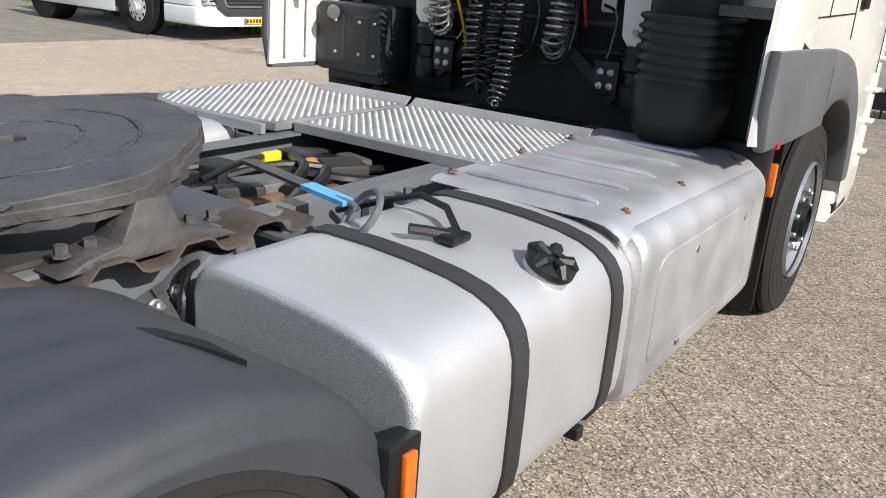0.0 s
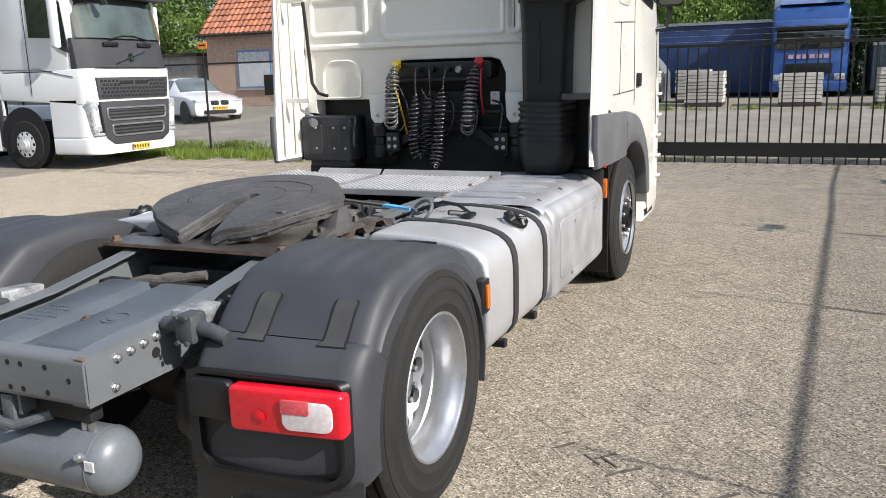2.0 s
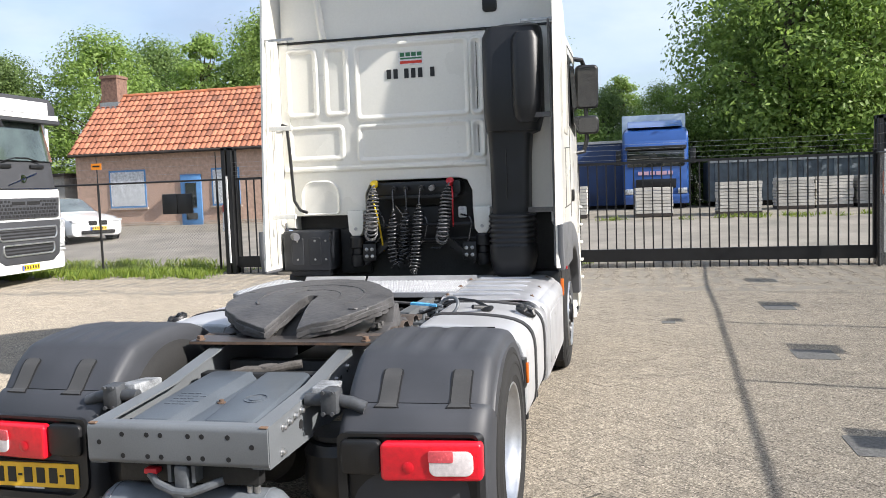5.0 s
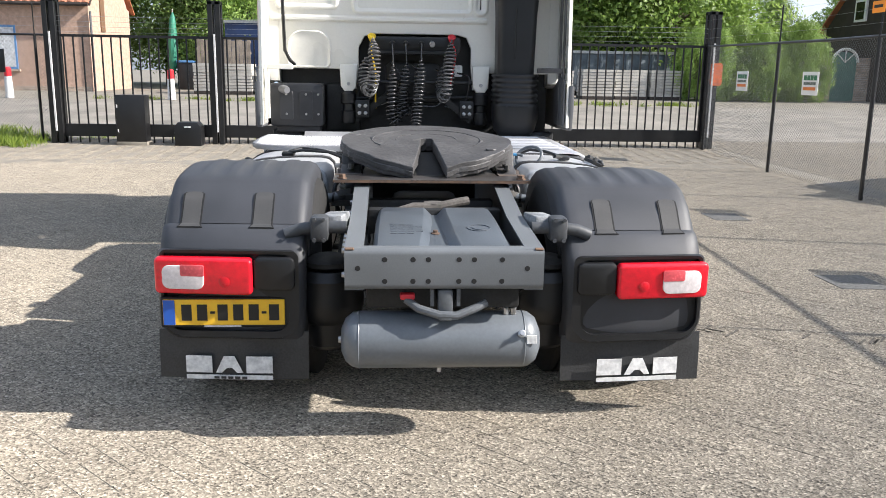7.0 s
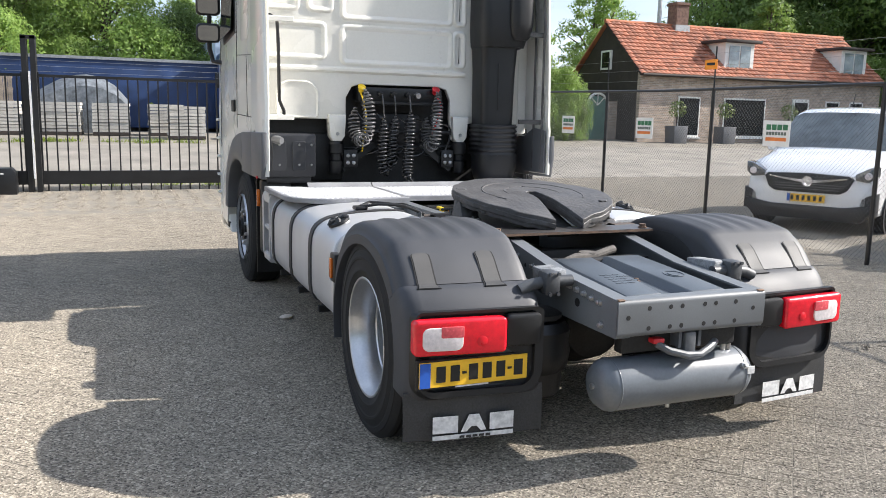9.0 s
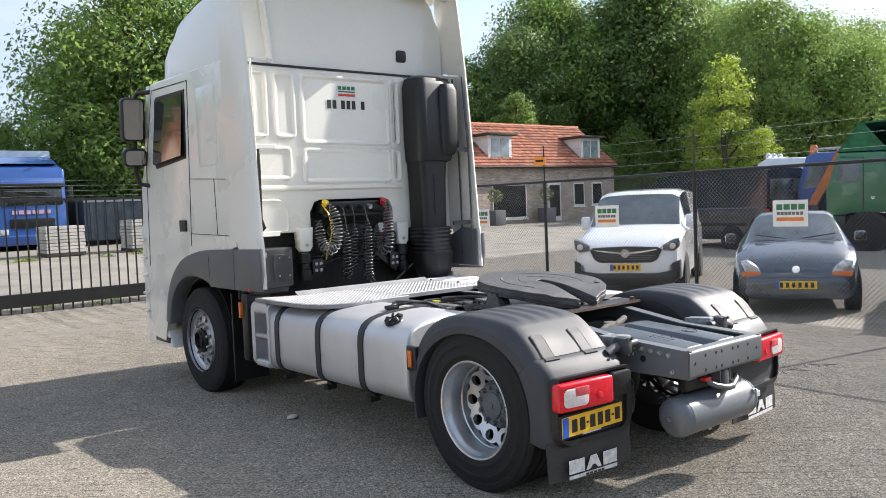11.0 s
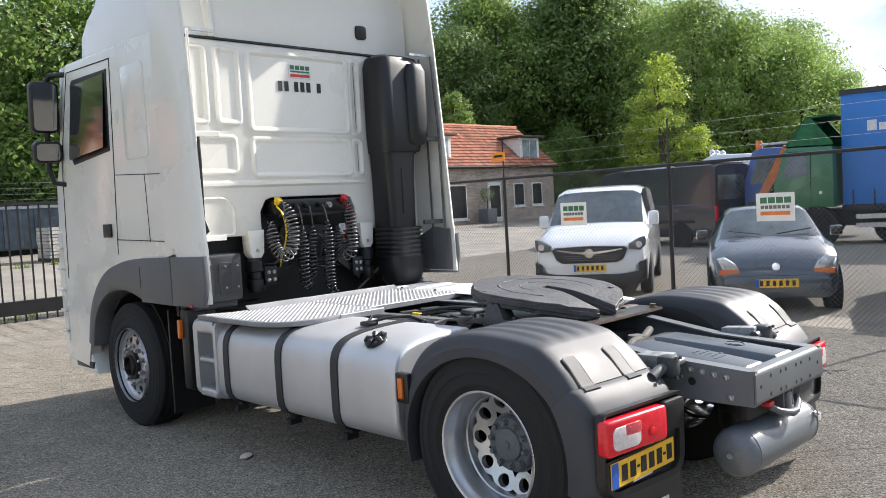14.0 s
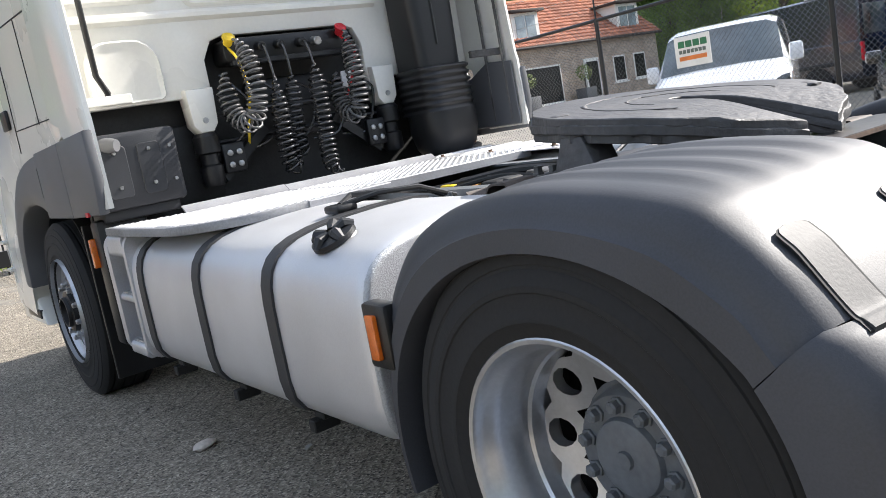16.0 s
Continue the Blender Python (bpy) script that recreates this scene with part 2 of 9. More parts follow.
def bar(bm, p, q, w, h, up=(0, 0, 1)):
    """A square bar from p to q, w wide and h high."""
    p, q, up = Vector(p), Vector(q), Vector(up)
    d = (q - p).normalized()
    s = d.cross(up).normalized()
    n = s.cross(d)
    vs = [bm.verts.new(e + s * a * w / 2 + n * b * h / 2) for e in (p, q) for a, b in ((-1, -1), (1, -1), (1, 1), (-1, 1))]
    for f in ((0, 1, 2, 3), (7, 6, 5, 4), (0, 4, 5, 1), (1, 5, 6, 2), (2, 6, 7, 3), (3, 7, 4, 0)):
        bm.faces.new([vs[i] for i in f])
    return bm



# ---- ground ----
def rise(x, y):
    """The yard is level; the street beyond the gate lies higher."""
    t = min(max((y - 9) / 17, 0), 1)
    return 0.72 * t * t * (3 - 2 * t)


STONE = bpy.data.materials.new("worn_concrete_block_paving")


def paving_material(m, joints):
    m.use_nodes = True
    n, l = m.node_tree.nodes, m.node_tree.links
    p = n["Principled BSDF"]
    co = n.new("ShaderNodeTexCoord")
    geo = n.new("ShaderNodeNewGeometry")
    vo = n.new("ShaderNodeTexVoronoi")
    vo.inputs["Scale"].default_value = 115
    big, mid = n.new("ShaderNodeTexNoise"), n.new("ShaderNodeTexNoise")
    big.inputs["Scale"].default_value, big.inputs["Detail"].default_value = 0.35, 5
    mid.inputs["Scale"].default_value, mid.inputs["Detail"].default_value = 3.0, 8
    for t in (vo, big, mid):
        l.new(geo.outputs["Position"], t.inputs["Vector"])
    grit = n.new("ShaderNodeValToRGB")
    e = grit.color_ramp.elements
    e[0].position, e[0].color = 0.0, (0.07, 0.063, 0.054, 1)
    e[1].position, e[1].color = 1.0, (0.52, 0.468, 0.39, 1)
    for pos, c in ((0.22, (0.185, 0.165, 0.136)), (0.5, (0.255, 0.228, 0.187)), (0.82, (0.33, 0.296, 0.244))):
        q = e.new(pos)
        q.color = (*c, 1)
    sep = n.new("ShaderNodeSeparateColor")
    l.new(vo.outputs["Color"], sep.inputs["Color"])
    l.new(sep.outputs["Red"], grit.inputs["Fac"])
    tone = n.new("ShaderNodeMix")
    tone.data_type, tone.blend_type = "RGBA", "MULTIPLY"
    tone.inputs["Factor"].default_value = 1.0
    tr = n.new("ShaderNodeValToRGB")
    tr.color_ramp.elements[0].position, tr.color_ramp.elements[1].position = 0.3, 0.7
    tr.color_ramp.elements[0].color, tr.color_ramp.elements[1].color = (0.84, 0.83, 0.82, 1), (1.12, 1.09, 1.04, 1)
    av = n.new("ShaderNodeMix")
    l.new(big.outputs["Fac"], av.inputs["A"])
    l.new(mid.outputs["Fac"], av.inputs["B"])
    av.inputs["Factor"].default_value = 0.5
    l.new(av.outputs["Result"], tr.inputs["Fac"])
    l.new(grit.outputs["Color"], tone.inputs["A"])
    l.new(tr.outputs["Color"], tone.inputs["B"])
    speck = n.new("ShaderNodeTexNoise")
    speck.inputs["Scale"].default_value, speck.inputs["Detail"].default_value, speck.inputs["Roughness"].default_value = 38, 4, 0.75
    l.new(geo.outputs["Position"], speck.inputs["Vector"])
    sr = n.new("ShaderNodeMapRange")
    sr.inputs["From Min"].default_value, sr.inputs["From Max"].default_value = 0.3, 0.7
    sr.inputs["To Min"].default_value, sr.inputs["To Max"].default_value = 0.68, 1.28
    l.new(speck.outputs["Fac"], sr.inputs["Value"])
    fleck = n.new("ShaderNodeMix")
    fleck.data_type, fleck.blend_type = "RGBA", "MULTIPLY"
    fleck.inputs["Factor"].default_value = 1.0
    l.new(tone.outputs["Result"], fleck.inputs["A"])
    l.new(sr.outputs["Result"], fleck.inputs["B"])
    tone = fleck
    hs = n.new("ShaderNodeHueSaturation")
    mr = n.new("ShaderNodeMapRange")
    mr.inputs["To Min"].default_value, mr.inputs["To Max"].default_value = 0.93, 1.07
    if joints == "island":
        l.new(geo.outputs["Random Per Island"], mr.inputs["Value"])
    else:
        oi = n.new("ShaderNodeObjectInfo")
        l.new(oi.outputs["Random"], mr.inputs["Value"])
    l.new(mr.outputs["Result"], hs.inputs["Value"])
    l.new(tone.outputs["Result"], hs.inputs["Color"])
    l.new(hs.outputs["Color"], p.inputs["Base Color"])
    p.inputs["Roughness"].default_value = 0.92
    p.inputs["Diffuse Roughness"].default_value = 1.0
    p.inputs["Specular IOR Level"].default_value = 0.2
    bp = n.new("ShaderNodeBump")
    bp.inputs["Strength"].default_value, bp.inputs["Distance"].default_value = 0.55, 0.005
    l.new(vo.outputs["Distance"], bp.inputs["Height"])
    l.new(bp.outputs["Normal"], p.inputs["Normal"])
    return m


paving_material(STONE, "island")
STONE1 = paving_material(bpy.data.materials.new("worn_concrete_block"), "object")
SAND = material("joint_sand", (0.20, 0.18, 0.147), 0.95, vary=0.3, scale=3, fine=90, bump=0.4, color2=(0.13, 0.117, 0.096))
ROADM = material("asphalt_street", (0.235, 0.215, 0.185), 0.9, vary=0.2, scale=1.2, fine=120, bump=0.4)
GRASSM = material("grass_blades", (0.10, 0.17, 0.035), 0.7, vary=0.35, scale=3, color2=(0.16, 0.15, 0.06), bump=0)

verts, faces = [], []
xs = [-400, -150, -80, -45] + [-30 + 1.5 * i for i in range(55)] + [60, 90, 150, 400]
ys = [-400, -120, -40, -15, 0, 6] + [8 + 1.0 * i for i in range(21)] + [32, 40, 60, 120, 400]
for y in ys:
    for x in xs:
        verts.append((x, y, rise(x, y) - 0.0016))
W = len(xs)
for j in range(len(ys) - 1):
    for i in range(W - 1):
        faces.append((j * W + i, j * W + i + 1, (j + 1) * W + i + 1, (j + 1) * W + i))
me = bpy.data.meshes.new("ground")
me.from_pydata(verts, [], faces)
me.materials.append(SAND)
for p in me.polygons:
    p.use_smooth = True
ground = tagged(new("ground", me), "sandy yard ground beneath worn block paving", "ground", kind="structure")

# street beyond the gate and in front of the brick house
def ribbon(name, x0, x1, y0, y1, lift, mat, label, cat, nx=24, ny=12):
    v, f = [], []
    for j in range(ny + 1):
        for i in range(nx + 1):
            x, y = x0 + (x1 - x0) * i / nx, y0 + (y1 - y0) * j / ny
            v.append((x, y, rise(x, y) + lift))
    for j in range(ny):
        for i in range(nx):
            a = j * (nx + 1) + i
            f.append((a, a + 1, a + nx + 2, a + nx + 1))
    m2 = bpy.data.meshes.new(name)
    m2.from_pydata(v, [], f)
    m2.materials.append(mat)
    for p in m2.polygons:
        p.use_smooth = True
    return tagged(new(name, m2), label, cat, kind="structure")


ribbon("road", -60, 60, 13.4, 20.8, 0.004, ROADM, "grey asphalt street beyond the gate", "road", 60, 16)
ribbon("road", 6.6, 60, -30, 13.39, 0.002, STONE, "paved forecourt behind the chain-link fence", "road", 30, 30)

# ---- gate and fence ----
GATE_Y = 12.25


def gate_leaf(x0, x1, label):
    g = root("sliding_gate", pose(0, 0, 0), label, "gate", "gates of the yard")
    bm = B()
    box(bm, x0, x1, GATE_Y - 0.04, GATE_Y + 0.04, 0.19, 0.43, 0.006, 1)
    part("bottom_beam", bm, BLACKSTEEL, g, "heavy black bottom beam")
    bm = B()
    box(bm, x0, x1, GATE_Y - 0.02, GATE_Y + 0.02, 2.06, 2.11)
    part("top_rail", bm, BLACKSTEEL, g)
    for x in (x0 + 0.03, x1 - 0.03):
        part("end_post", box(B(), x - 0.03, x + 0.03, GATE_Y - 0.03, GATE_Y + 0.03, 0.19, 2.14), BLACKSTEEL, g)
    n = int((x1 - x0) / 0.172)
    bm = box(B(), -0.0125, 0.0125, -0.0125, 0.0125, 0.04, 2.06)
    first = part("bar", bm, BLACKSTEEL, g)
    first.location = (x0 + 0.12, GATE_Y, 0)
    for i in range(1, n):
        o = new("bar", first.data)
        o.parent, o.location = g, (x0 + 0.12 + (x1 - x0 - 0.24) * i / (n - 1), GATE_Y, 0)
    for k in range(4):
        z = 2.16 + 0.095 * k
        part("wire", tube(B(), [(x0, GATE_Y, z), ((x0 + x1) / 2, GATE_Y, z - 0.01), (x1, GATE_Y, z)], 0.003, 4), ZINC, g)
    bm = tube(B(), [(x0 + 0.05, GATE_Y, 2.12)] + [(x0 + 0.05 + (x1 - x0 - 0.1) * i / 60, GATE_Y, 2.12 + 0.012 * (i % 2)) for i in range(61)], 0.006, 4)
    part("spiked_strip", bm, BLACKSTEEL, g)
    return g


gate_leaf(-6.50, -3.62, "black steel bar gate leaf with spiked top")
gate_leaf(-3.45, 6.12, "long black steel sliding gate")


def gate_portal(x, label="black steel gate portal posts"):
    g = root("gate_post", pose(x, GATE_Y, 0), label, "gate post", "posts of the gate")
    for dx in (-0.07, 0.07):
        p = part("upright", box(B(), dx - 0.045, dx + 0.045, -0.14, -0.05, 0, 2.75, 0.004, 1), BLACKSTEEL, g)
        part("upright", box(B(), dx - 0.045, dx + 0.045, 0.05, 0.14, 0, 2.75, 0.004, 1), BLACKSTEEL, g)
    part("head", box(B(), -0.115, 0.115, -0.14, 0.14, 2.70, 2.76), BLACKSTEEL, g)
    part("safety_edge", box(B(), -0.015, 0.015, -0.165, -0.14, 0.3, 2.15), PRINTWHITE, g, "pale safety strip")
    part("base_plate", box(B(), -0.2, 0.2, -0.2, 0.2, 0, 0.02), BLACKSTEEL, g)
    return g


for x in (-6.58, -3.53, 6.22):
    gate_portal(x)
g = root("gate_control_cabinet", pose(-5.1, 12.0, 0), "black gate control cabinet on a concrete foot", "cabinet")
part("cabinet_body", box(B(), -0.27, 0.27, -0.16, 0.16, 0.12, 1.0, 0.01), BLACKSTEEL, g)
part("foot", box(B(), -0.29, 0.29, -0.18, 0.18, 0, 0.12, 0.01), SAND, g)
part("hinge", box(B(), -0.25, -0.235, -0.172, -0.16, 0.3, 0.36), PRINTWHITE, g)
part("hinge", box(B(), -0.25, -0.235, -0.172, -0.16, 0.76, 0.82), PRINTWHITE, g)
g = root("gate_motor", pose(-4.05, 12.0, 0), "black gate drive box with sloping lid", "gate motor")
part("motor_body", extrude(B(), [(-0.25, 0), (0.25, 0), (0.25, 0.42), (0.18, 0.5), (-0.18, 0.5), (-0.25, 0.42)], "y", -0.17, 0.17, 0.01), BLACKPLASTIC, g)
part("badge", box(B(), -0.06, 0.06, -0.176, -0.17, 0.40, 0.425), PRINTWHITE, g)


FENCEWIRE = material("dull_galvanised_wire", (0.17, 0.174, 0.178), 0.42, 0.5, vary=0.2, scale=4, bump=0)


def fence_run(p, q, posts, label, mesh_step=0.06, barbs=True, name="chain_link_fence"):
    """A chain-link fence from p to q (x, y) with posts at the given fractions."""
    p, q = Vector((*p, 0)), Vector((*q, 0))
    d = (q - p)
    L = d.length
    u = d / L
    f = root(name, Matrix.Translation(p), label, "fence", "fences round the yard")
    zz = lambda s: rise(p.x + u.x * s, p.y + u.y * s)
    for s in posts:
        o = u * s
        part("post", tube(B(), [(o.x, o.y, zz(s) - 0.05), (o.x, o.y, zz(s) + 2.04)], 0.027, 10), BLACKSTEEL, f)
        part("post_extension", tube(B(), [(o.x, o.y, zz(s) + 2.03), (o.x, o.y, zz(s) + 2.62)], 0.012, 6), BLACKSTEEL, f)
    part("top_rail", tube(B(), [(u.x * s, u.y * s, zz(s) + 2.02) for s in (0, L * 0.25, L * 0.5, L * 0.75, L)], 0.021, 8), BLACKSTEEL, f)
    for k in range(3):
        z = 2.18 + 0.17 * k
        part("wire", tube(B(), [(u.x * s, u.y * s, zz(s) + z) for s in (0, L * 0.25, L * 0.5, L * 0.75, L)], 0.0022, 4), ZINC, f)
    # diamond mesh of thin crossing wires
    v, fc = [], []
    w = 0.0017
    nrm = Vector((-u.y, u.x, 0))

    def wire(s0, z0, s1, z1, off):
        a = u * s0 + Vector((0, 0, z0 + zz(s0))) + nrm * off
        c = u * s1 + Vector((0, 0, z1 + zz(s1))) + nrm * off
        dd = (c - a).normalized()
        side = dd.cross(nrm).normalized() * w
        out = nrm * w
        b = len(v)
        for e in (a, c):
            v.extend([tuple(e - side), tuple(e + out), tuple(e + side), tuple(e - out)])
        fc.extend([(b, b + 1, b + 5, b + 4), (b + 1, b + 2, b + 6, b + 5), (b + 2, b + 3, b + 7, b + 6), (b + 3, b, b + 4, b + 7)])
    H = 1.98
    n = int((L + H) / mesh_step / 1.0)
    for i in range(n):
        s = i * mesh_step
        a0, z0 = (s, 0.03) if s <= L else (L, s - L)
        a1, z1 = (s - H, H + 0.03) if s - H >= 0 else (0, s)
        if z1 <= H + 0.04 and z0 < H:
            wire(a0, z0, max(a1, 0), min(z1, H + 0.03), 0.002)
            wire(L - a0, z0, L - max(a1, 0), min(z1, H + 0.03), -0.002)
    m2 = bpy.data.meshes.new("wire_mesh")
    m2.from_pydata(v, [], fc)
    m2.materials.append(FENCEWIRE)
    o = tagged(new("wire_mesh", m2), "dull grey diamond wire mesh", kind="stuff")
    o.parent = f
    return f


fence_run((6.12, 12.35), (4.94, -9.2), [0.35] + [3.66 + 2.98 * k for k in range(6)], "black chain-link fence beside the yard")
fence_run((-6.75, 12.35), (-22.0, 12.6), [0.2 + 2.95 * k for k in range(6)], "black chain-link fence next to the cottage gate", 0.07)
FENCE_X = lambda y: 6.12 - (12.35 - y) * 1.18 / 21.55
SIGNWHITE = material("sign_white", (0.74, 0.73, 0.70), 0.5, vary=0.05)
SIGNGREY = material("sign_grey", (0.12, 0.14, 0.12), 0.5)
SIGNORANGE = material("sign_orange", (0.70, 0.20, 0.04), 0.5)
for y in (10.03, 7.38, 4.32, 1.31, -1.65):
    g = root("dealer_sign", pose(FENCE_X(y) - 0.05, y, 1.43 + rise(0, y)), "white dealer's sign with green and orange bars on the fence", "sign", "signs on the fence")
    part("board", box(B(), -0.006, 0.006, -0.225, 0.225, -0.165, 0.165, 0.002, 1), SIGNWHITE, g)
    for k in range(4):
        part("green_bar", box(B(), -0.009, -0.006, 0.095 - k * 0.095, 0.175 - k * 0.095, 0.045, 0.115), PRINTGREEN, g)
    for k in range(7):
        part("grey_bar", box(B(), -0.009, -0.006, 0.13 - k * 0.05, 0.17 - k * 0.05, -0.02, 0.02), SIGNGREY, g)
    part("orange_bar", box(B(), -0.009, -0.006, -0.175, 0.175, -0.095, -0.05), SIGNORANGE, g)


# ---- houses ----
def brickwork(name, c1, c2, mortar):
    """Weathered brick courses with pale joints, in true brick sizes."""
    m = material(name, c1, 0.88, vary=0.2, scale=3, fine=70, bump=0.3, color2=c2)
    n, l = m.node_tree.nodes, m.node_tree.links
    p = n["Principled BSDF"]
    co, sep, add, com, br, mx = [n.new("ShaderNode" + k) for k in ("TexCoord", "SeparateXYZ", "Math", "CombineXYZ", "TexBrick", "Mix")]
    l.new(co.outputs["Object"], sep.inputs[0])
    l.new(sep.outputs["X"], add.inputs[0])
    l.new(sep.outputs["Y"], add.inputs[1])
    l.new(add.outputs[0], com.inputs["X"])
    l.new(sep.outputs["Z"], com.inputs["Y"])
    l.new(com.outputs[0], br.inputs["Vector"])
    for k, v in (("Scale", 1.0), ("Brick Width", 0.22), ("Row Height", 0.065), ("Mortar Size", 0.009), ("Bias", 0.0)):
        br.inputs[k].default_value = v
    br.inputs["Color1"].default_value, br.inputs["Color2"].default_value, br.inputs["Mortar"].default_value = (0.72, 0.72, 0.72, 1), (1.25, 1.2, 1.15, 1), (*[q / c for q, c in zip(mortar, c1)], 1)
    mx.data_type, mx.blend_type = "RGBA", "MULTIPLY"
    mx.inputs["Factor"].default_value = 1.0
    l.new(p.inputs["Base Color"].links[0].from_socket, mx.inputs["A"])
    l.new(br.outputs["Color"], mx.inputs["B"])
    l.new(mx.outputs["Result"], p.inputs["Base Color"])
    return m


BRICK = material("pinkish_brick", (0.50, 0.34, 0.26), 0.85, vary=0.15, scale=8, fine=70, bump=0.3)
BRICK2 = brickwork("brown_brick", (0.40, 0.315, 0.25), (0.28, 0.215, 0.165), (0.46, 0.42, 0.37))
WOOD_AND_SHADE = material("dark_timber_and_gable_shade", (0.045, 0.035, 0.03), 0.8, vary=0.25, scale=4)
ROOFTILE = material("orange_clay_roof_tile", (0.50, 0.17, 0.075), 0.8, vary=0.28, scale=2.5, fine=40, bump=0.4, color2=(0.20, 0.085, 0.05))
FRAMEW = material("white_window_frame", (0.75, 0.74, 0.70), 0.5, vary=0.05)
FRAMEB = material("blue_window_frame", (0.10, 0.25, 0.50), 0.5, vary=0.1)
CURTAIN = material("pale_curtain", (0.62, 0.64, 0.66), 0.9, vary=0.2, scale=14)

# ---- tractor unit: the white lorry in the middle of the yard ----
truck = root("tractor_unit", pose(0, 0, 0), "white two-axle tractor unit with grey skirts and bare aluminium tanks", "truck")


def tyre(bm, x_in, x_out, y, z, r, grooves=4):
    """A lorry tyre between two x planes, with rounded shoulders and tread grooves."""
    s = 1 if x_out > x_in else -1
    w = abs(x_out - x_in)
    prof = [(0.290, 0.03 * w), (0.33, 0.0), (0.40, -0.01 * w), (r - 0.055, 0.01 * w), (r - 0.02, 0.05 * w), (r, 0.12 * w)]
    for i in range(grooves):
        c = w * (0.12 + 0.76 * (i + 0.5) / grooves)
        prof += [(r, c - 0.007), (r - 0.012, c - 0.004), (r - 0.012, c + 0.004), (r, c + 0.007)]
    prof += [(r, 0.88 * w), (r - 0.02, 0.95 * w), (r - 0.028, 0.958 * w), (r - 0.030, 0.972 * w), (r - 0.055, 0.99 * w), (r - 0.058, 0.984 * w), (r - 0.064, 0.986 * w), (r - 0.067, 0.995 * w), (0.402, 1.008 * w), (0.400, 1.014 * w), (0.388, 1.016 * w), (0.385, 1.007 * w), (0.345, 1.004 * w), (0.342, 1.010 * w), (0.330, 1.010 * w), (0.326, 1.0 * w), (0.312, 0.992 * w), (0.308, 0.982 * w), (0.290, 0.97 * w), (0.290, 0.03 * w)]
    lathe(bm, prof, (x_in, y, z), (s, 0, 0), 64, cap=False)
    return bm


def disc_with_holes(bm, x, y, z, s, r0, r1, rh, ring, count, t=0.012, dome=0.0):
    """A wheel disc between radii r0 and r1 with a ring of round hand holes; the disc stands at x and faces s."""
    def pt(a, r, d=0.0):
        k = (r - r0) / (r1 - r0)
        return Vector((x + s * (d + dome * (1 - k)), y + r * math.cos(a), z + r * math.sin(a)))
    n = 12
    for h in range(count):
        a0 = 2 * math.pi * h / count
        half = math.pi / count
        hole, rim = [], []
        for i in range(n):
            t2 = 2 * math.pi * i / n
            rr, aa = ring + rh * math.cos(t2), a0 + rh * math.sin(t2) / ring
            hole.append(pt(aa, rr))
        corners = []
        for i in range(n):
            t2 = 2 * math.pi * i / n
            c, d = math.cos(t2), math.sin(t2)
            m = max(abs(c), abs(d))
            c, d = c / m, d / m
            rr = ring + (c * (r1 - ring) if c > 0 else c * (ring - r0))
            corners.append(pt(a0 + d * half, rr))
        hv = [bm.verts.new(p) for p in hole]
        cv = [bm.verts.new(p) for p in corners]
        bv = [bm.verts.new(p - Vector((s * 0.03, 0, 0))) for p in hole]
        for i in range(n):
            j = (i + 1) % n
            bm.faces.new((hv[i], hv[j], cv[j], cv[i]))
            bm.faces.new((bv[i], bv[j], hv[j], hv[i]))
    bmesh.ops.remove_doubles(bm, verts=bm.verts, dist=0.0006)
    return bm


def rear_wheel(s):
    y, z, r, f = -0.14, 0.487, 0.494, s * 1.195
    w = part("rear_wheel", tyre(B(), s * 0.885, s * 1.20, y, z, r), RUBBER, truck, "black worn outer twin tyre")
    part("inner_tyre", tyre(B(), s * 0.535, s * 0.85, y, z, r), RUBBER, w)
    bm = lathe(B(), [(0.302, -0.03), (0.303, -0.006), (0.296, 0.0), (0.287, -0.002), (0.282, -0.012), (0.279, -0.03), (0.268, -0.042), (0.264, -0.065), (0.256, -0.085), (0.254, -0.125), (0.257, -0.135), (0.251, -0.142), (0.249, -0.175), (0.249, -0.20), (0.29, -0.26)], (f, y, z), (s, 0, 0), 64, cap=False)
    part("rim", bm, STEELRIM, w, "silver painted steel rim")
    part("disc", disc_with_holes(B(), f - s * 0.180, y, z, s, 0.15, 0.250, 0.034, 0.210, 10, dome=-0.030), STEELRIM, w)
    bm = lathe(B(), [(0.151, -0.211), (0.140, -0.209), (0.134, -0.178), (0.128, -0.172), (0.085, -0.170), (0.080, -0.158), (0.072, -0.154), (0.02, -0.154), (0.018, -0.146), (0, -0.146)], (f, y, z), (s, 0, 0), 40)
    hub = part("hub", bm, CHASSIS, w, "grey painted wheel hub")
    for i in range(10):
        a = 2 * math.pi * (i + 0.3) / 10
        for rr, dx, m2 in ((0.108, 0.172, CHASSIS),):
            bm = lathe(B(), [(0.019, 0), (0.019, 0.007), (0.0145, 0.009), (0.0145, 0.024), (0.009, 0.028), (0, 0.028)], (f - s * dx, y + rr * math.cos(a), z + rr * math.sin(a)), (s, 0, 0), 6)
            part("wheel_nut", bm, m2, hub)


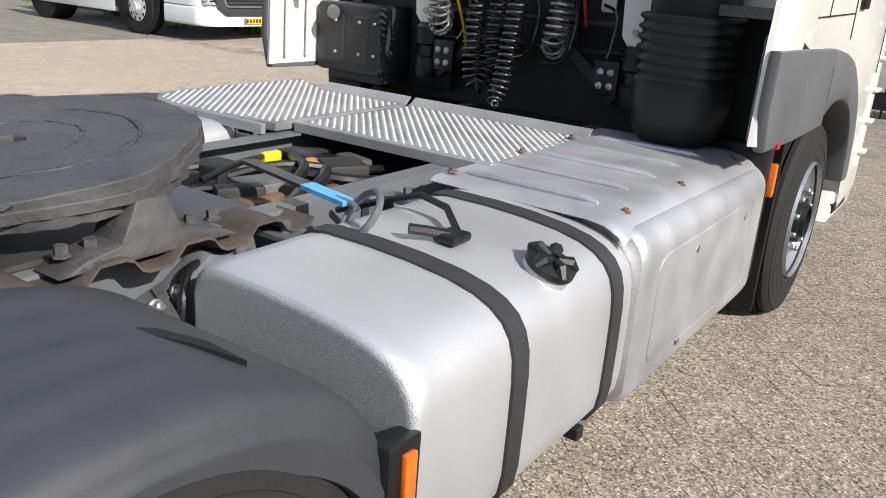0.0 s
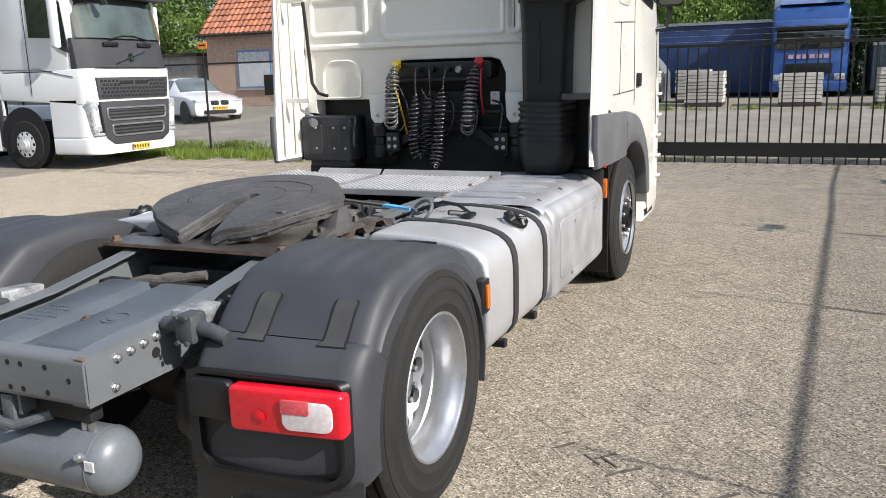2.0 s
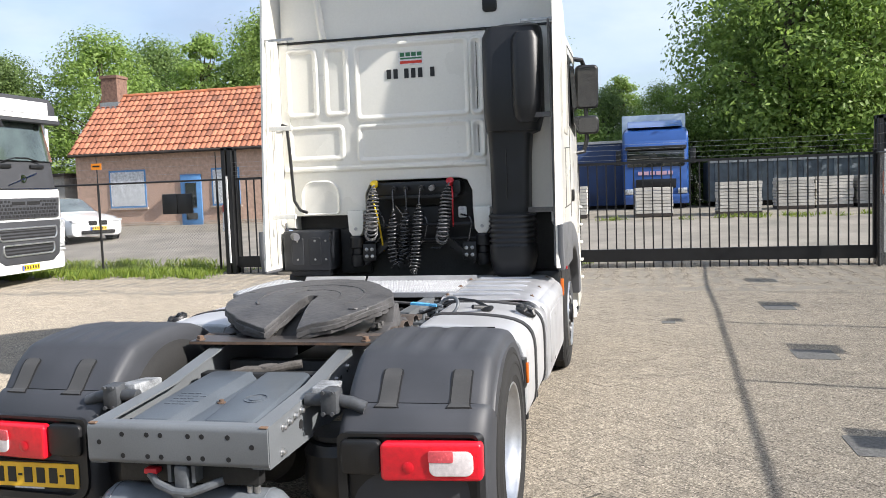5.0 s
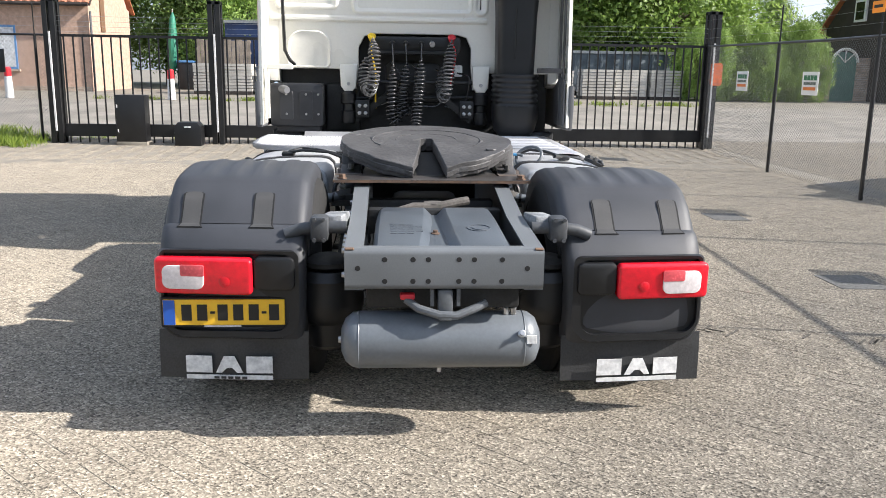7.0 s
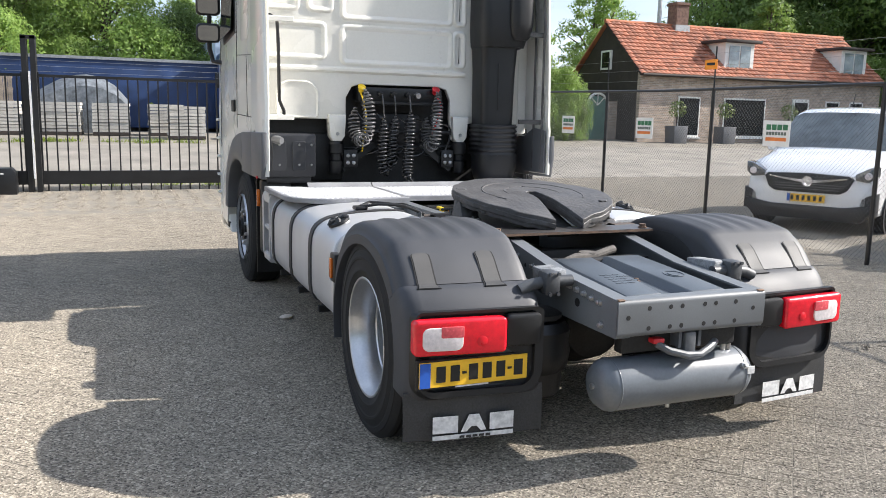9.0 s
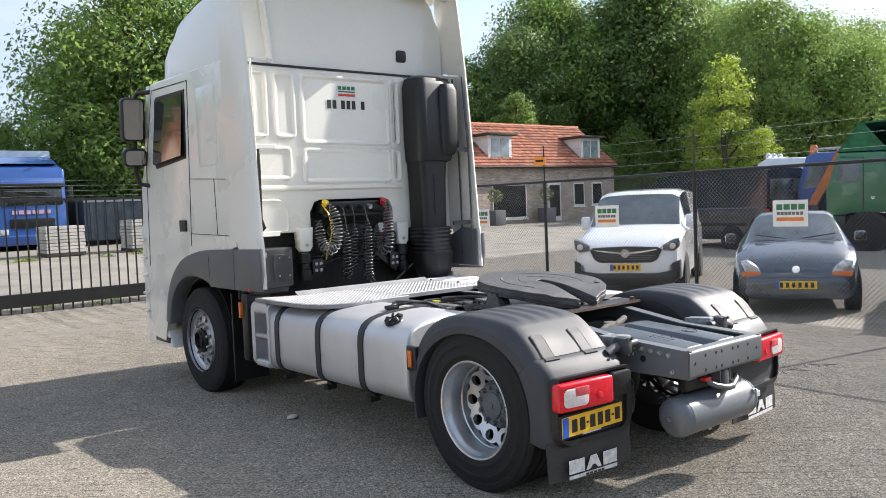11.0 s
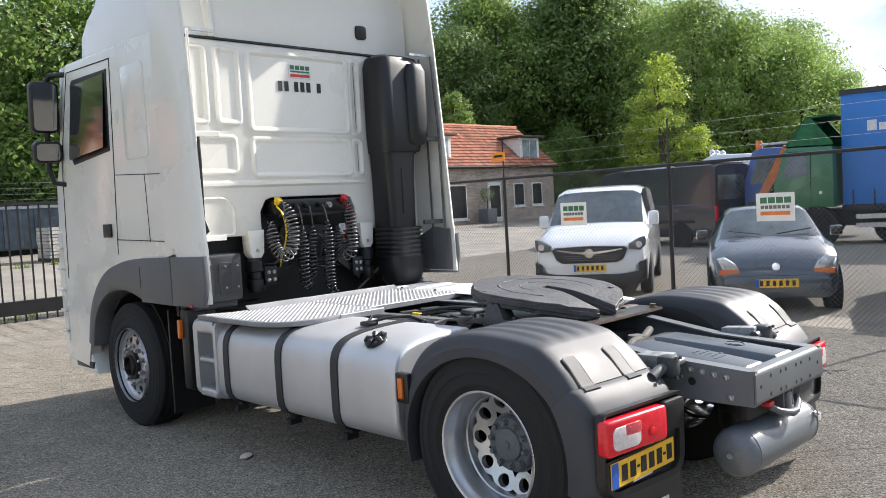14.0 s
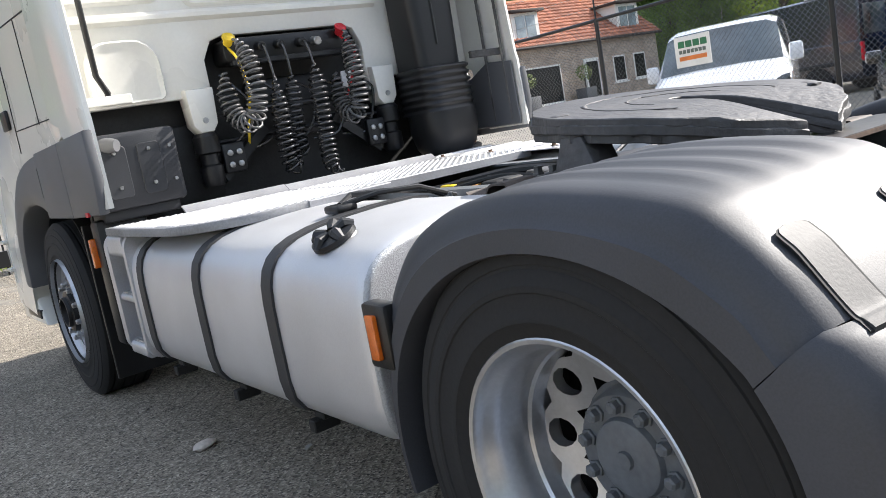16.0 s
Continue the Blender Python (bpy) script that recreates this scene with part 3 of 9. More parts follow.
def front_wheel(s):
    y, z, r = 3.8, 0.505, 0.508
    w = part("front_wheel", tyre(B(), s * 0.875, s * 1.19, y, z, r), RUBBER, truck, "black front tyre")
    bm = lathe(B(), [(0.300, -0.28), (0.300, 0.02), (0.306, 0.0), (0.299, -0.010), (0.288, -0.012), (0.280, -0.035), (0.258, -0.045), (0.245, -0.04)], (s * 1.185, y, z), (s, 0, 0), 48, cap=False)
    part("rim", bm, STEELRIM, w, "silver painted steel rim")
    part("disc", disc_with_holes(B(), s * 1.145, y, z, s, 0.09, 0.247, 0.028, 0.205, 10, dome=0.03), STEELRIM, w)
    part("hub", lathe(B(), [(0.12, 0), (0.115, 0.025), (0.088, 0.03), (0.084, 0.05), (0.078, 0.05), (0.074, 0.015), (0, 0.012)], (s * 1.17, y, z), (s, 0, 0), 32), BLACKPLASTIC, w, "black hub")
    for i in range(10):
        a = 2 * math.pi * (i + 0.5) / 10
        part("wheel_nut", lathe(B(), [(0.022, 0), (0.022, 0.009), (0.016, 0.01), (0.016, 0.03), (0.011, 0.035), (0, 0.035)], (s * 1.168, y + 0.155 * math.cos(a), z + 0.155 * math.sin(a)), (s, 0, 0), 6), ZINC, w)
    lathe_bm = lathe(B(), [(0.30, 0.0), (0.30, -0.25), (0, -0.25)], (s * 1.12, y, z), (s, 0, 0), 24, cap=False)
    part("brake_drum", lathe_bm, CHASSISDARK, w)


for side in (-1, 1):
    rear_wheel(side)
    front_wheel(side)

# frame
RAIL = [(-1.10, 0.665, 0.83), (-0.55, 0.665, 0.865), (-0.05, 0.665, 0.945), (0.4, 0.665, 0.95), (2.9, 0.68, 0.95), (4.9, 0.68, 0.95)]
for s in (-1, 1):
    bm = B()
    secs = []
    for y, z0, z1 in RAIL:
        xo, xi = s * 0.392, s * 0.318
        secs.append([(xo, y, z0), (xo, y, z1), (xi, y, z1), (xi, y, z1 - 0.009), (xo - s * 0.009, y, z1 - 0.009), (xo - s * 0.009, y, z0 + 0.009), (xi, y, z0 + 0.009), (xi, y, z0)])
    rail = part("frame_rail", loft(bm, secs), FRAMEPAINT, truck, "grey steel frame rail", 30)
    bolt = None
    for y, z in [(-0.97 + 0.062 * k, 0.795 + 0.006 * k) for k in range(5)] + [(-0.99, 0.70), (-0.42, 0.84), (-0.36, 0.845), (-0.20, 0.87)]:
        if bolt is None:
            bolt = part("bolt", lathe(B(), [(0.017, 0), (0.017, 0.004), (0.012, 0.004), (0.012, 0.016), (0.007, 0.019), (0, 0.019)], (0, 0, 0), (s, 0, 0), 6), ZINC, rail, "zinc-plated flange bolt")
            bolt.location = (s * 0.392, y, z)
        else:
            o = new("bolt", bolt.data)
            o.parent, o.location = rail, (s * 0.392, y, z)
    # flat dark discs draw the shade inside the holes
    for y, z in [(-0.55 + 0.09 * k, 0.80 + 0.012 * k) for k in range(5)] + [(0.62, 0.90), (0.74, 0.91), (0.86, 0.90)]:
        part("hole", lathe(B(), [(0.010, 0), (0.010, 0.001), (0, 0.001)], (s * 0.3922, y, z), (s, 0, 0), 12), DARKIN, rail)
    bm = lathe(B(), [(0.02, 0), (0.02, 0.0015), (0, 0.0015)], (s * 0.3925, -0.79, 0.755), (s, 0, 0), 16)
    part("hole", bm, DARKIN, rail)

bm = B()
bend = [(-1.045, 0.667)] + [(-1.088 - 0.024 * math.sin(radians(a)), 0.691 - 0.024 * math.cos(radians(a))) for a in range(0, 91, 15)] + [(-1.088 - 0.024 * math.cos(radians(a)), 0.808 + 0.024 * math.sin(radians(a))) for a in range(0, 91, 15)] + [(-1.045, 0.832)]
loft(bm, [[(x, y, z) for y, z in bend] for x in (-0.391, -0.2, 0.0, 0.2, 0.391)], cap=False, closed=False)
xm = part("rear_crossmember", thick(bm, 0.009), FRAMEPAINT, truck, "grey steel end crossmember with bolt holes", 30)
for hx in (-0.34, -0.235, -0.125, -0.065, 0.055, 0.115, 0.225, 0.325):
    for hz in ((0.755,) if abs(hx) > 0.3 else (0.703, 0.790)):
        part("bolt_hole", lathe(B(), [(0.0105, 0), (0.0095, 0.0008), (0, 0.0008)], (hx, -1.1122, hz), (0, -1, 0), 14), DARKIN, xm)
for s in (-1, 1):
    part("worn_corner", box(B(), s * 0.372 - 0.018, s * 0.372 + 0.018, -1.108, -1.085, 0.826, 0.8335, 0.003, 1, None), RUST, xm, "rust-worn corner")
part("tow_beam", box(B(), -0.31, 0.31, -1.03, -0.97, 0.57, 0.664, 0.01), CHASSISDARK, truck, "dark beam below the crossmember")

for y in (-0.3, 0.0, 0.9, 1.5, 2.2):
    part("crossmember", box(B(), -0.32, 0.32, y - 0.04, y + 0.04, 0.69, 0.86, 0.01), CHASSISDARK, truck, "dark dirty crossmember")
bm = tube(B(), [(-0.9, -0.14, 0.49), (0.9, -0.14, 0.49)], 0.085, 12)
axle = part("rear_axle", bm, CHASSISDARK, truck, "dark dirty axle tube")
part("differential", lathe(B(), [(0.05, -0.26), (0.17, -0.2), (0.235, -0.05), (0.235, 0.08), (0.15, 0.22), (0.08, 0.5)], (0, -0.14, 0.5), (0, 1, 0), 24), CHASSISDARK, axle)
for s in (-1, 1):
    part("spring_beam", bar(B(), (s * 0.45, -0.65, 0.42), (s * 0.45, 0.7, 0.60), 0.09, 0.03), CHASSISDARK, axle)
for s in (-1, 1):
    bm = lathe(B(), [(0.10, -0.12), (0.12, -0.10), (0.125, 0.0), (0.15, 0.03), (0.16, 0.10), (0.15, 0.15), (0.155, 0.2), (0.13, 0.24), (0.05, 0.25)], (s * 0.49, -0.60, 0.40), (0, 0, 1), 28)
    part("air_spring", bm, BLACKPLASTIC, truck, "black rubber air spring")
    part("air_spring_cap", lathe(B(), [(0.10, 0), (0.115, 0.01), (0.115, 0.03), (0.07, 0.05), (0, 0.05)], (s * 0.49, -0.60, 0.645), (0, 0, 1), 20), CHASSISDARK, truck, "dirty dark air spring cap")

# dark underbody that fills the frame below the cab
bm = B()
box(bm, -0.33, 0.33, 2.5, 4.6, 0.55, 0.96, 0.05)
box(bm, -0.20, 0.20, 0.3, 2.4, 0.55, 0.78, 0.05)
tube(bm, [(0, 0.2, 0.52), (0, 2.6, 0.66)], 0.06, 10)
part("engine_block", bm, CHASSISDARK, truck, "dark gearbox and engine under the frame")

# ribbed cover between the rails
COVER = material("blue_grey_cover_plastic", (0.075, 0.088, 0.103), 0.42, vary=0.15, scale=4, fine=160, bump=0.06)
bm = B()
secs = []
for y, x, z in ((-1.035, 0.275, 0.70), (-1.035, 0.288, 0.782), (-1.026, 0.290, 0.806), (-1.00, 0.289, 0.824), (-0.75, 0.285, 0.845), (-0.50, 0.282, 0.862), (-0.36, 0.275, 0.872), (-0.325, 0.268, 0.866), (-0.305, 0.262, 0.845), (-0.30, 0.26, 0.70)):
    row = []
    wide = 0.06 + 0.16 * min(1.0, max(0.0, (-0.45 - y) / 0.58))
    for u, d in ((-1, -0.085), (-0.995, -0.045), (-0.97, -0.022), (-0.92, -0.007), (-0.84, 0), (-wide - 0.14, 0), (-wide - 0.11, -0.004), (-wide, -0.036), (wide * 0.6, -0.036), (wide * 0.6 + 0.11, -0.004), (wide * 0.6 + 0.14, 0), (0.84, 0), (0.92, -0.007), (0.97, -0.022), (0.995, -0.045), (1, -0.085)):
        row.append((u * x, y, z + (d if z > 0.78 else 0)))
    secs.append(row)
loft(bm, secs, cap=False, closed=False)
cover = part("frame_cover", thick(bm, 0.006), COVER, truck, "blue-grey ribbed plastic cover between the rails", 25)
bm = B()
for k in range(5):
    for i in range(3 + k % 2):
        x = -0.215 + 0.036 * i + 0.004 * (k % 2)
        box(bm, x, x + 0.028, -0.83 + 0.034 * k, -0.815 + 0.034 * k, 0.8375 + 0.0026 * k, 0.8405 + 0.0026 * k, 0, 1)
part("raised_mark", bm, COVER, cover)
bm = lathe(B(), [(0.052, 0.0), (0.052, 0.0035), (0.047, 0.0035), (0.047, 0.0), (0.03, 0.0), (0.03, 0.0035), (0, 0.0035)], (0.170, -0.74, 0.8455), (0, -0.08, 1), 24, cap=False)
part("raised_mark", bm, COVER, cover)
part("bolt", lathe(B(), [(0.020, 0), (0.020, 0.004), (0.011, 0.005), (0.011, 0.016), (0, 0.018)], (-0.015, -0.70, 0.812), (0, 0, 1), 10), RUST, cover, "small rusty bolt in the cover's valley")

# air reservoir below the end crossmember
bm = lathe(B(), [(0, -0.415), (0.05, -0.412), (0.09, -0.395), (0.113, -0.365), (0.118, -0.34), (0.118, 0.33), (0.113, 0.355), (0.09, 0.385), (0.05, 0.402), (0, 0.405)], (0, -0.985, 0.425), (1, 0, 0), 40, cap=False)
tank = part("air_tank", bm, TANKGREY, truck, "grey painted cylindrical air tank", 50)
for x in (-0.34, 0.33):
    part("weld_seam", lathe(B(), [(0.1185, -0.003), (0.1205, 0), (0.1185, 0.003)], (x, -0.985, 0.425), (1, 0, 0), 40, cap=False), TANKGREY, tank)
for prof, o, ax in (
    ([(0.016, 0), (0.016, 0.02), (0.010, 0.022), (0.010, 0.035), (0, 0.035)], (0.315, -1.085, 0.475), (0, -1, 0.5)),
    ([(0.014, 0), (0.014, 0.02), (0, 0.02)], (-0.405, -0.985, 0.425), (-1, 0, 0)),
    ([(0.010, 0), (0.014, 0.005), (0.014, 0.03), (0.008, 0.035), (0, 0.035)], (0.26, -1.01, 0.535), (0, 0, 1)),
    ([(0.010, 0), (0.014, 0.005), (0.014, 0.03), (0.008, 0.035), (0, 0.035)], (0.29, -1.01, 0.535), (0, 0, 1)),
    ([(0.010, 0), (0.010, -0.025), (0, -0.025)], (-0.01, -0.985, 0.308), (0, 0, 1)),
):
    part("fitting", lathe(B(), prof, o, ax, 10), ZINC, tank, "small zinc-plated fitting")
part("sticker", box(B(), 0.335, 0.375, -1.104, -1.0985, 0.44, 0.475, 0.001, 1), PRINTWHITE, tank, "small white sticker")
bm = tube(B(), [(-0.15, -1.06, 0.615), (-0.10, -1.09, 0.585), (-0.02, -1.11, 0.565), (0.05, -1.11, 0.562), (0.12, -1.09, 0.585), (0.17, -1.06, 0.60)], 0.017, 10)
part("tow_pipe", bm, CHASSIS, truck, "bent grey pipe")
bm = B()
box(bm, -0.025, 0.035, -1.10, -1.03, 0.56, 0.665, 0.012)
box(bm, -0.055, -0.04, -1.09, -1.02, 0.595, 0.665)
box(bm, 0.05, 0.065, -1.09, -1.02, 0.595, 0.665)
box(bm, -0.02, 0.03, -1.125, -1.10, 0.545, 0.568, 0.004)
part("tow_bracket", bm, CHASSIS, truck, "grey towing bracket")
part("red_connector", box(B(), -0.175, -0.115, -1.075, -1.03, 0.615, 0.64, 0.008), REDCAP, truck, "red plastic coupling")
for k, (x0, c) in enumerate(((0.22, 0.0), (0.25, 0.02), (0.28, -0.02))):
    part("cable", tube(B(), [(x0, -1.0, 0.56), (x0 + 0.02 + c, -1.02, 0.60), (x0 + 0.06, -0.98, 0.63 + 0.01 * k), (x0 + 0.08, -0.85, 0.64)], 0.005, 6), BLACKPLASTIC, truck, "thin black cable")

# rear mudguards with tail lamp housings
FPROF = [(0.425, 0.335), (0.445, 0.48), (0.445, 0.62), (0.425, 0.74), (0.375, 0.85), (0.29, 0.945), (0.18, 1.008), (0.04, 1.045), (-0.12, 1.060), (-0.30, 1.052), (-0.42, 1.036), (-0.472, 1.021), (-0.505, 1.001), (-0.54, 0.977), (-0.605, 0.931), (-0.655, 0.885), (-0.69, 0.850)]
LPROF = [(-0.695, 0.848), (-0.735, 0.832), (-0.790, 0.783), (-0.825, 0.72), (-0.845, 0.60), (-0.850, 0.46), (-0.842, 0.40), (-0.825, 0.365)]


def arch(y, z):
    """The nearest point of the wheel opening, wider than it is high."""
    d = Vector((y + 0.14, z - 0.487))
    full = d.length
    d.normalize()
    r = 1 / math.hypot(d.x / 0.535, d.y / (0.462 if d.y > 0 else 0.535))
    r = min(r, full - 0.012)
    return -0.14 + d.x * r, 0.487 + d.y * r


def smooth(prof, n):
    """A curve through the points of a profile, n steps between two of them."""
    out = []
    for i in range(len(prof) - 1):
        p = [Vector(prof[max(0, min(len(prof) - 1, i + k))]) for k in (-1, 0, 1, 2)]
        for j in range(n):
            t = j / n
            out.append(tuple(0.5 * (2 * p[1] + (p[2] - p[0]) * t + (2 * p[0] - 5 * p[1] + 4 * p[2] - p[3]) * t * t + (3 * p[1] - p[0] - 3 * p[2] + p[3]) * t ** 3)))
    return out + [tuple(prof[-1])]


ARMGREY = material("dark_grey_arm_paint", (0.060, 0.064, 0.070), 0.5, vary=0.2, scale=6, fine=60, bump=0.15)


def wrap(bm):
    """Bends the rear of a mudguard forwards towards its outer edge."""
    for v in bm.verts:
        k = min(1.0, max(0.0, (-0.55 - v.co.y) / 0.25))
        v.co.y += k * (0.022 + 0.046 * max(0.0, (abs(v.co.x) - 0.62) / 0.58) ** 2)
    return bm


def fender(s):
    bm, secs = B(), []
    for y, z in smooth(FPROF, 4):
        qy, qz = arch(y, z)
        mix = lambda k: (y + (qy - y) * k, z + (qz - z) * k)
        fade = max(0.0, min(1.0, (0.12 - y) / 0.12, (y + 0.50) / 0.12))
        fade = fade * fade * (3 - 2 * fade)
        ridge = 0.0065 * fade
        row = [(s * 0.572, y * 0.95, z - 0.150), (s * 0.575, y * 0.975, z - 0.070), (s * 0.580, y * 0.99, z - 0.030), (s * 0.594, y, z - 0.010), (s * 0.620, y, z)]
        for k in range(4):
            c = 0.70 + 0.115 * k
            row += [(s * (c - 0.036), y, z), (s * (c - 0.024), y, z + ridge * 0.8), (s * (c - 0.010), y, z + ridge), (s * (c + 0.010), y, z + ridge), (s * (c + 0.024), y, z + ridge * 0.8), (s * (c + 0.036), y, z)]
        row += [(s * 1.110, y, z - 0.001)]
        for x, k in ((1.148, 0.03), (1.172, 0.09), (1.187, 0.20), (1.197, 0.38), (1.203, 0.56), (1.211, 0.60), (1.214, 1.0)):
            row.append((s * x, *mix(k)))
        row += [(s * 1.206, *mix(1.03)), (s * 1.13, *mix(1.04))]
        secs.append(row)
    loft(bm, secs, cap=False, closed=False)
    guard = part("mudguard", thick(wrap(bm), 0.004), FENDER, truck, "dark grey plastic rear mudguard", 50)
    # lower lamp carrier
    bm, secs = B(), []
    for y, z in smooth(LPROF, 4):
        qy, qz = arch(y, z)
        mix = lambda k: (y + 0.012 + (qy - y - 0.012) * k, z + (qz - z) * k)
        row = [(s * 0.575, y + 0.12, z), (s * 0.578, y + 0.03, z), (s * 0.590, y + 0.010, z), (s * 0.61, y + 0.002, z), (s * 0.64, y, z), (s * 0.90, y - 0.002, z), (s * 1.12, y, z), (s * 1.15, y + 0.004, z)]
        for x, k in ((1.172, 0.02), (1.190, 0.10), (1.202, 0.25), (1.209, 0.5), (1.215, 1.0)):
            row.append((s * x, *mix(k)))
        row += [(s * 1.206, *mix(1.03)), (s * 1.13, *mix(1.04))]
        secs.append(row)
    loft(bm, secs, cap=False, closed=False)
    carrier = part("lamp_carrier", thick(wrap(bm), 0.004), FENDER, truck, "dark grey plastic tail lamp carrier", 50)
    if s > 0:
        bm = B()
        extrude(bm, [(0.875, 0.10), (0.905, 0.125), (1.0, 0.15), (1.10, 0.145), (1.0, 0.13), (0.92, 0.105)], "z", 1.022, 1.032)
        part("crack", bm, DARKIN, guard, "black crack in the mudguard top")
    # rubber straps lying in slots on the slope
    path = smooth([(-0.556, 0.970), (-0.580, 0.954), (-0.605, 0.936), (-0.655, 0.886), (-0.690, 0.853), (-0.708, 0.845), (-0.728, 0.837)], 4)
    last = len(path) - 1
    for c in (0.768, 1.075):
        # slot: a wider near-black sheet paints the groove's shade round the strap
        for nm, grow, n0, mt, lab in (("strap_slot", 0.0075, 0.0016, DARKIN, ""), ("strap", 0.0, 0.0035, STRAPRUBBER, "dark grey rubber hold-down strap")):
            rows = []
            for i, (y, z) in enumerate(path):
                d = i / last
                w = 0.038 * min(1.0, math.sqrt(max(0.0, 1 - (1 - min(1.0, d / 0.16)) ** 2)) + 0.10) + (0.010 * max(0.0, d - 0.78) / 0.22) + grow
                n = n0 + (0.004 * max(0.0, d - 0.7) / 0.3 if not grow else 0.0)
                rows.append([(s * c - w, y - 0.002, z - 0.004), (s * c - w, y - n * 0.7, z + n * 0.7), (s * c + w, y - n * 0.7, z + n * 0.7), (s * c + w, y - 0.002, z - 0.004)])
            part(nm, wrap(loft(B(), rows)), mt, guard, lab)
    # raised surround and lamp
    bm = B()
    ring = rounded(-1.195, -0.605, 0.375, 0.765, (0.10, 0.10, 0.03, 0.03), 5)
    inner = rounded(-1.165, -0.635, 0.415, 0.752, (0.07, 0.07, 0.02, 0.02), 5)
    lo = [bm.verts.new((-s * u, -0.846, v)) for u, v in ring]
    hi = [bm.verts.new((-s * u, -0.876, v)) for u, v in [(a * 0.985, b + (0.012 if b < 0.5 else 0)) for a, b in ring]]
    ih = [bm.verts.new((-s * u, -0.874, v)) for u, v in inner]
    il = [bm.verts.new((-s * u, -0.850, v)) for u, v in inner]
    k = len(ring)
    for i in range(k):
        j = (i + 1) % k
        for p, q in ((lo, hi), (hi, ih), (ih, il)):
            bm.faces.new((p[i], p[j], q[j], q[i]))
    bm.faces.new(il)
    wrap(bm)
    part("lamp_surround", bm, BLACKPLASTIC, carrier, "black recessed lamp surround")
    def lens(x0, x1, z0, z1, r, y0, y1, bev):
        a, b = sorted((s * x0, s * x1))
        return wrap(extrude(B(), rounded(a, b, z0, z1, r), "y", y0, y1, bev, 3))
    lamp = part("tail_lamp", lens(0.785, 1.195, 0.582, 0.738, 0.022, -0.908, -0.85, 0.014), REDLENS, carrier, "red tail lamp with clear section")
    part("clear_lens", lens(0.985, 1.160, 0.606, 0.706, 0.030, -0.9115, -0.90, 0.003), CLEARLENS, lamp, "clear reversing lens")
    part("red_inset", lens(0.983, 1.082, 0.662, 0.710, 0.008, -0.9135, -0.905, 0.001), material("pink_red_lens", (0.72, 0.10, 0.12), 0.25, vary=0.1, scale=60, coat=0.2), lamp, "pale red lens corner")
    part("reflector", wrap(lathe(B(), [(0.024, 0), (0.022, 0.0012), (0, 0.0014)], (s * 0.90, -0.9078, 0.640), (0, -1, 0), 18)), material("deep_red_reflector", (0.66, 0.009, 0.022), 0.3, vary=0.1), lamp)
    part("lamp_block", wrap(extrude(B(), rounded(min(s * 0.612, s * 0.782), max(s * 0.612, s * 0.782), 0.60, 0.742, 0.025), "y", -0.893, -0.85, 0.012, 2)), BLACKPLASTIC, carrier)
    # marker lamp at the leading edge
    yo = 0.03
    mk = part("side_marker_holder", box(B(), min(s * 1.17, s * 1.219), max(s * 1.17, s * 1.219), 0.335 + yo, 0.435 + yo, 0.655, 0.815, 0.010), BLACKPLASTIC, guard)
    part("side_marker", box(B(), min(s * 1.217, s * 1.232), max(s * 1.217, s * 1.232), 0.370 + yo, 0.405 + yo, 0.68, 0.79, 0.004), AMBER, mk, "amber side marker lamp")
    # mud flap
    bm, rows = B(), []
    for i in range(9):
        x = 0.565 + 0.645 * i / 8
        bow = 0.02 * math.sin(i * 1.1)
        rows.append([(s * x, -0.825 + bow * 0.3, 0.40), (s * x, -0.835 + bow * 0.3, 0.28), (s * x, -0.835 + bow * 0.3, 0.185 + (0.008 if s > 0 else 0) * (4 - i) / 4)])
    loft(bm, rows, cap=False, closed=False)
    flap = part("mud_flap", thick(wrap(bm), 0.009), FLAPRUBBER, truck, "black rubber mud flap with white maker's mark")
    x0 = -1.09 if s < 0 else 0.725
    for pts in (
        [(0.0, 0.0), (0.094, 0.0), (0.094, 0.07), (0.0, 0.07)],
        [(0.106, 0.0), (0.128, 0.0), (0.146, 0.02), (0.166, 0.02), (0.182, 0.0), (0.204, 0.0), (0.174, 0.07), (0.136, 0.07)],
        [(0.216, 0.0), (0.31, 0.0), (0.31, 0.07), (0.216, 0.07)],
        [(0.0, -0.028), (0.31, -0.028), (0.31, -0.010), (0.0, -0.010)],
    ):
        marks = B()
        marks.faces.new([marks.verts.new((x0 + 1.2 * u, -0.8545, 0.222 + 1.08 * v)) for u, v in pts])
        part("white_mark", thick(wrap(marks), 0.002), PRINTWHITE, flap, "plain white block mark")
    if s < 0:
        bm = B()
        for k in range(5):
            box(bm, x0 + 0.12 + k * 0.03, x0 + 0.142 + k * 0.03, -0.859, -0.857, 0.196, 0.207)
        part("small_print", wrap(bm), FLAPRUBBER, flap)
    # mudguard bracket: grey tube with clamp
    bm = tube(B(), [(s * 0.40, -0.74, 0.848), (s * 0.55, -0.735, 0.845), (s * 0.60, -0.735, 0.838), (s * 0.66, -0.730, 0.815)], 0.027, 14)
    arm = part("mudguard_arm", bm, ARMGREY, truck, "grey tubular mudguard arm")
    bm = B()
    box(bm, min(s * 0.475, s * 0.555), max(s * 0.475, s * 0.555), -0.785, -0.69, 0.79, 0.90, 0.02)
    for dz in (0.80, 0.89):
        for dx in (0.495, 0.535):
            lathe(bm, [(0.009, 0), (0.009, 0.012), (0, 0.012)], (s * dx, -0.785, dz), (0, -1, 0), 6)
    part("clamp", bm, ARMGREY, arm, "grey cast clamp")
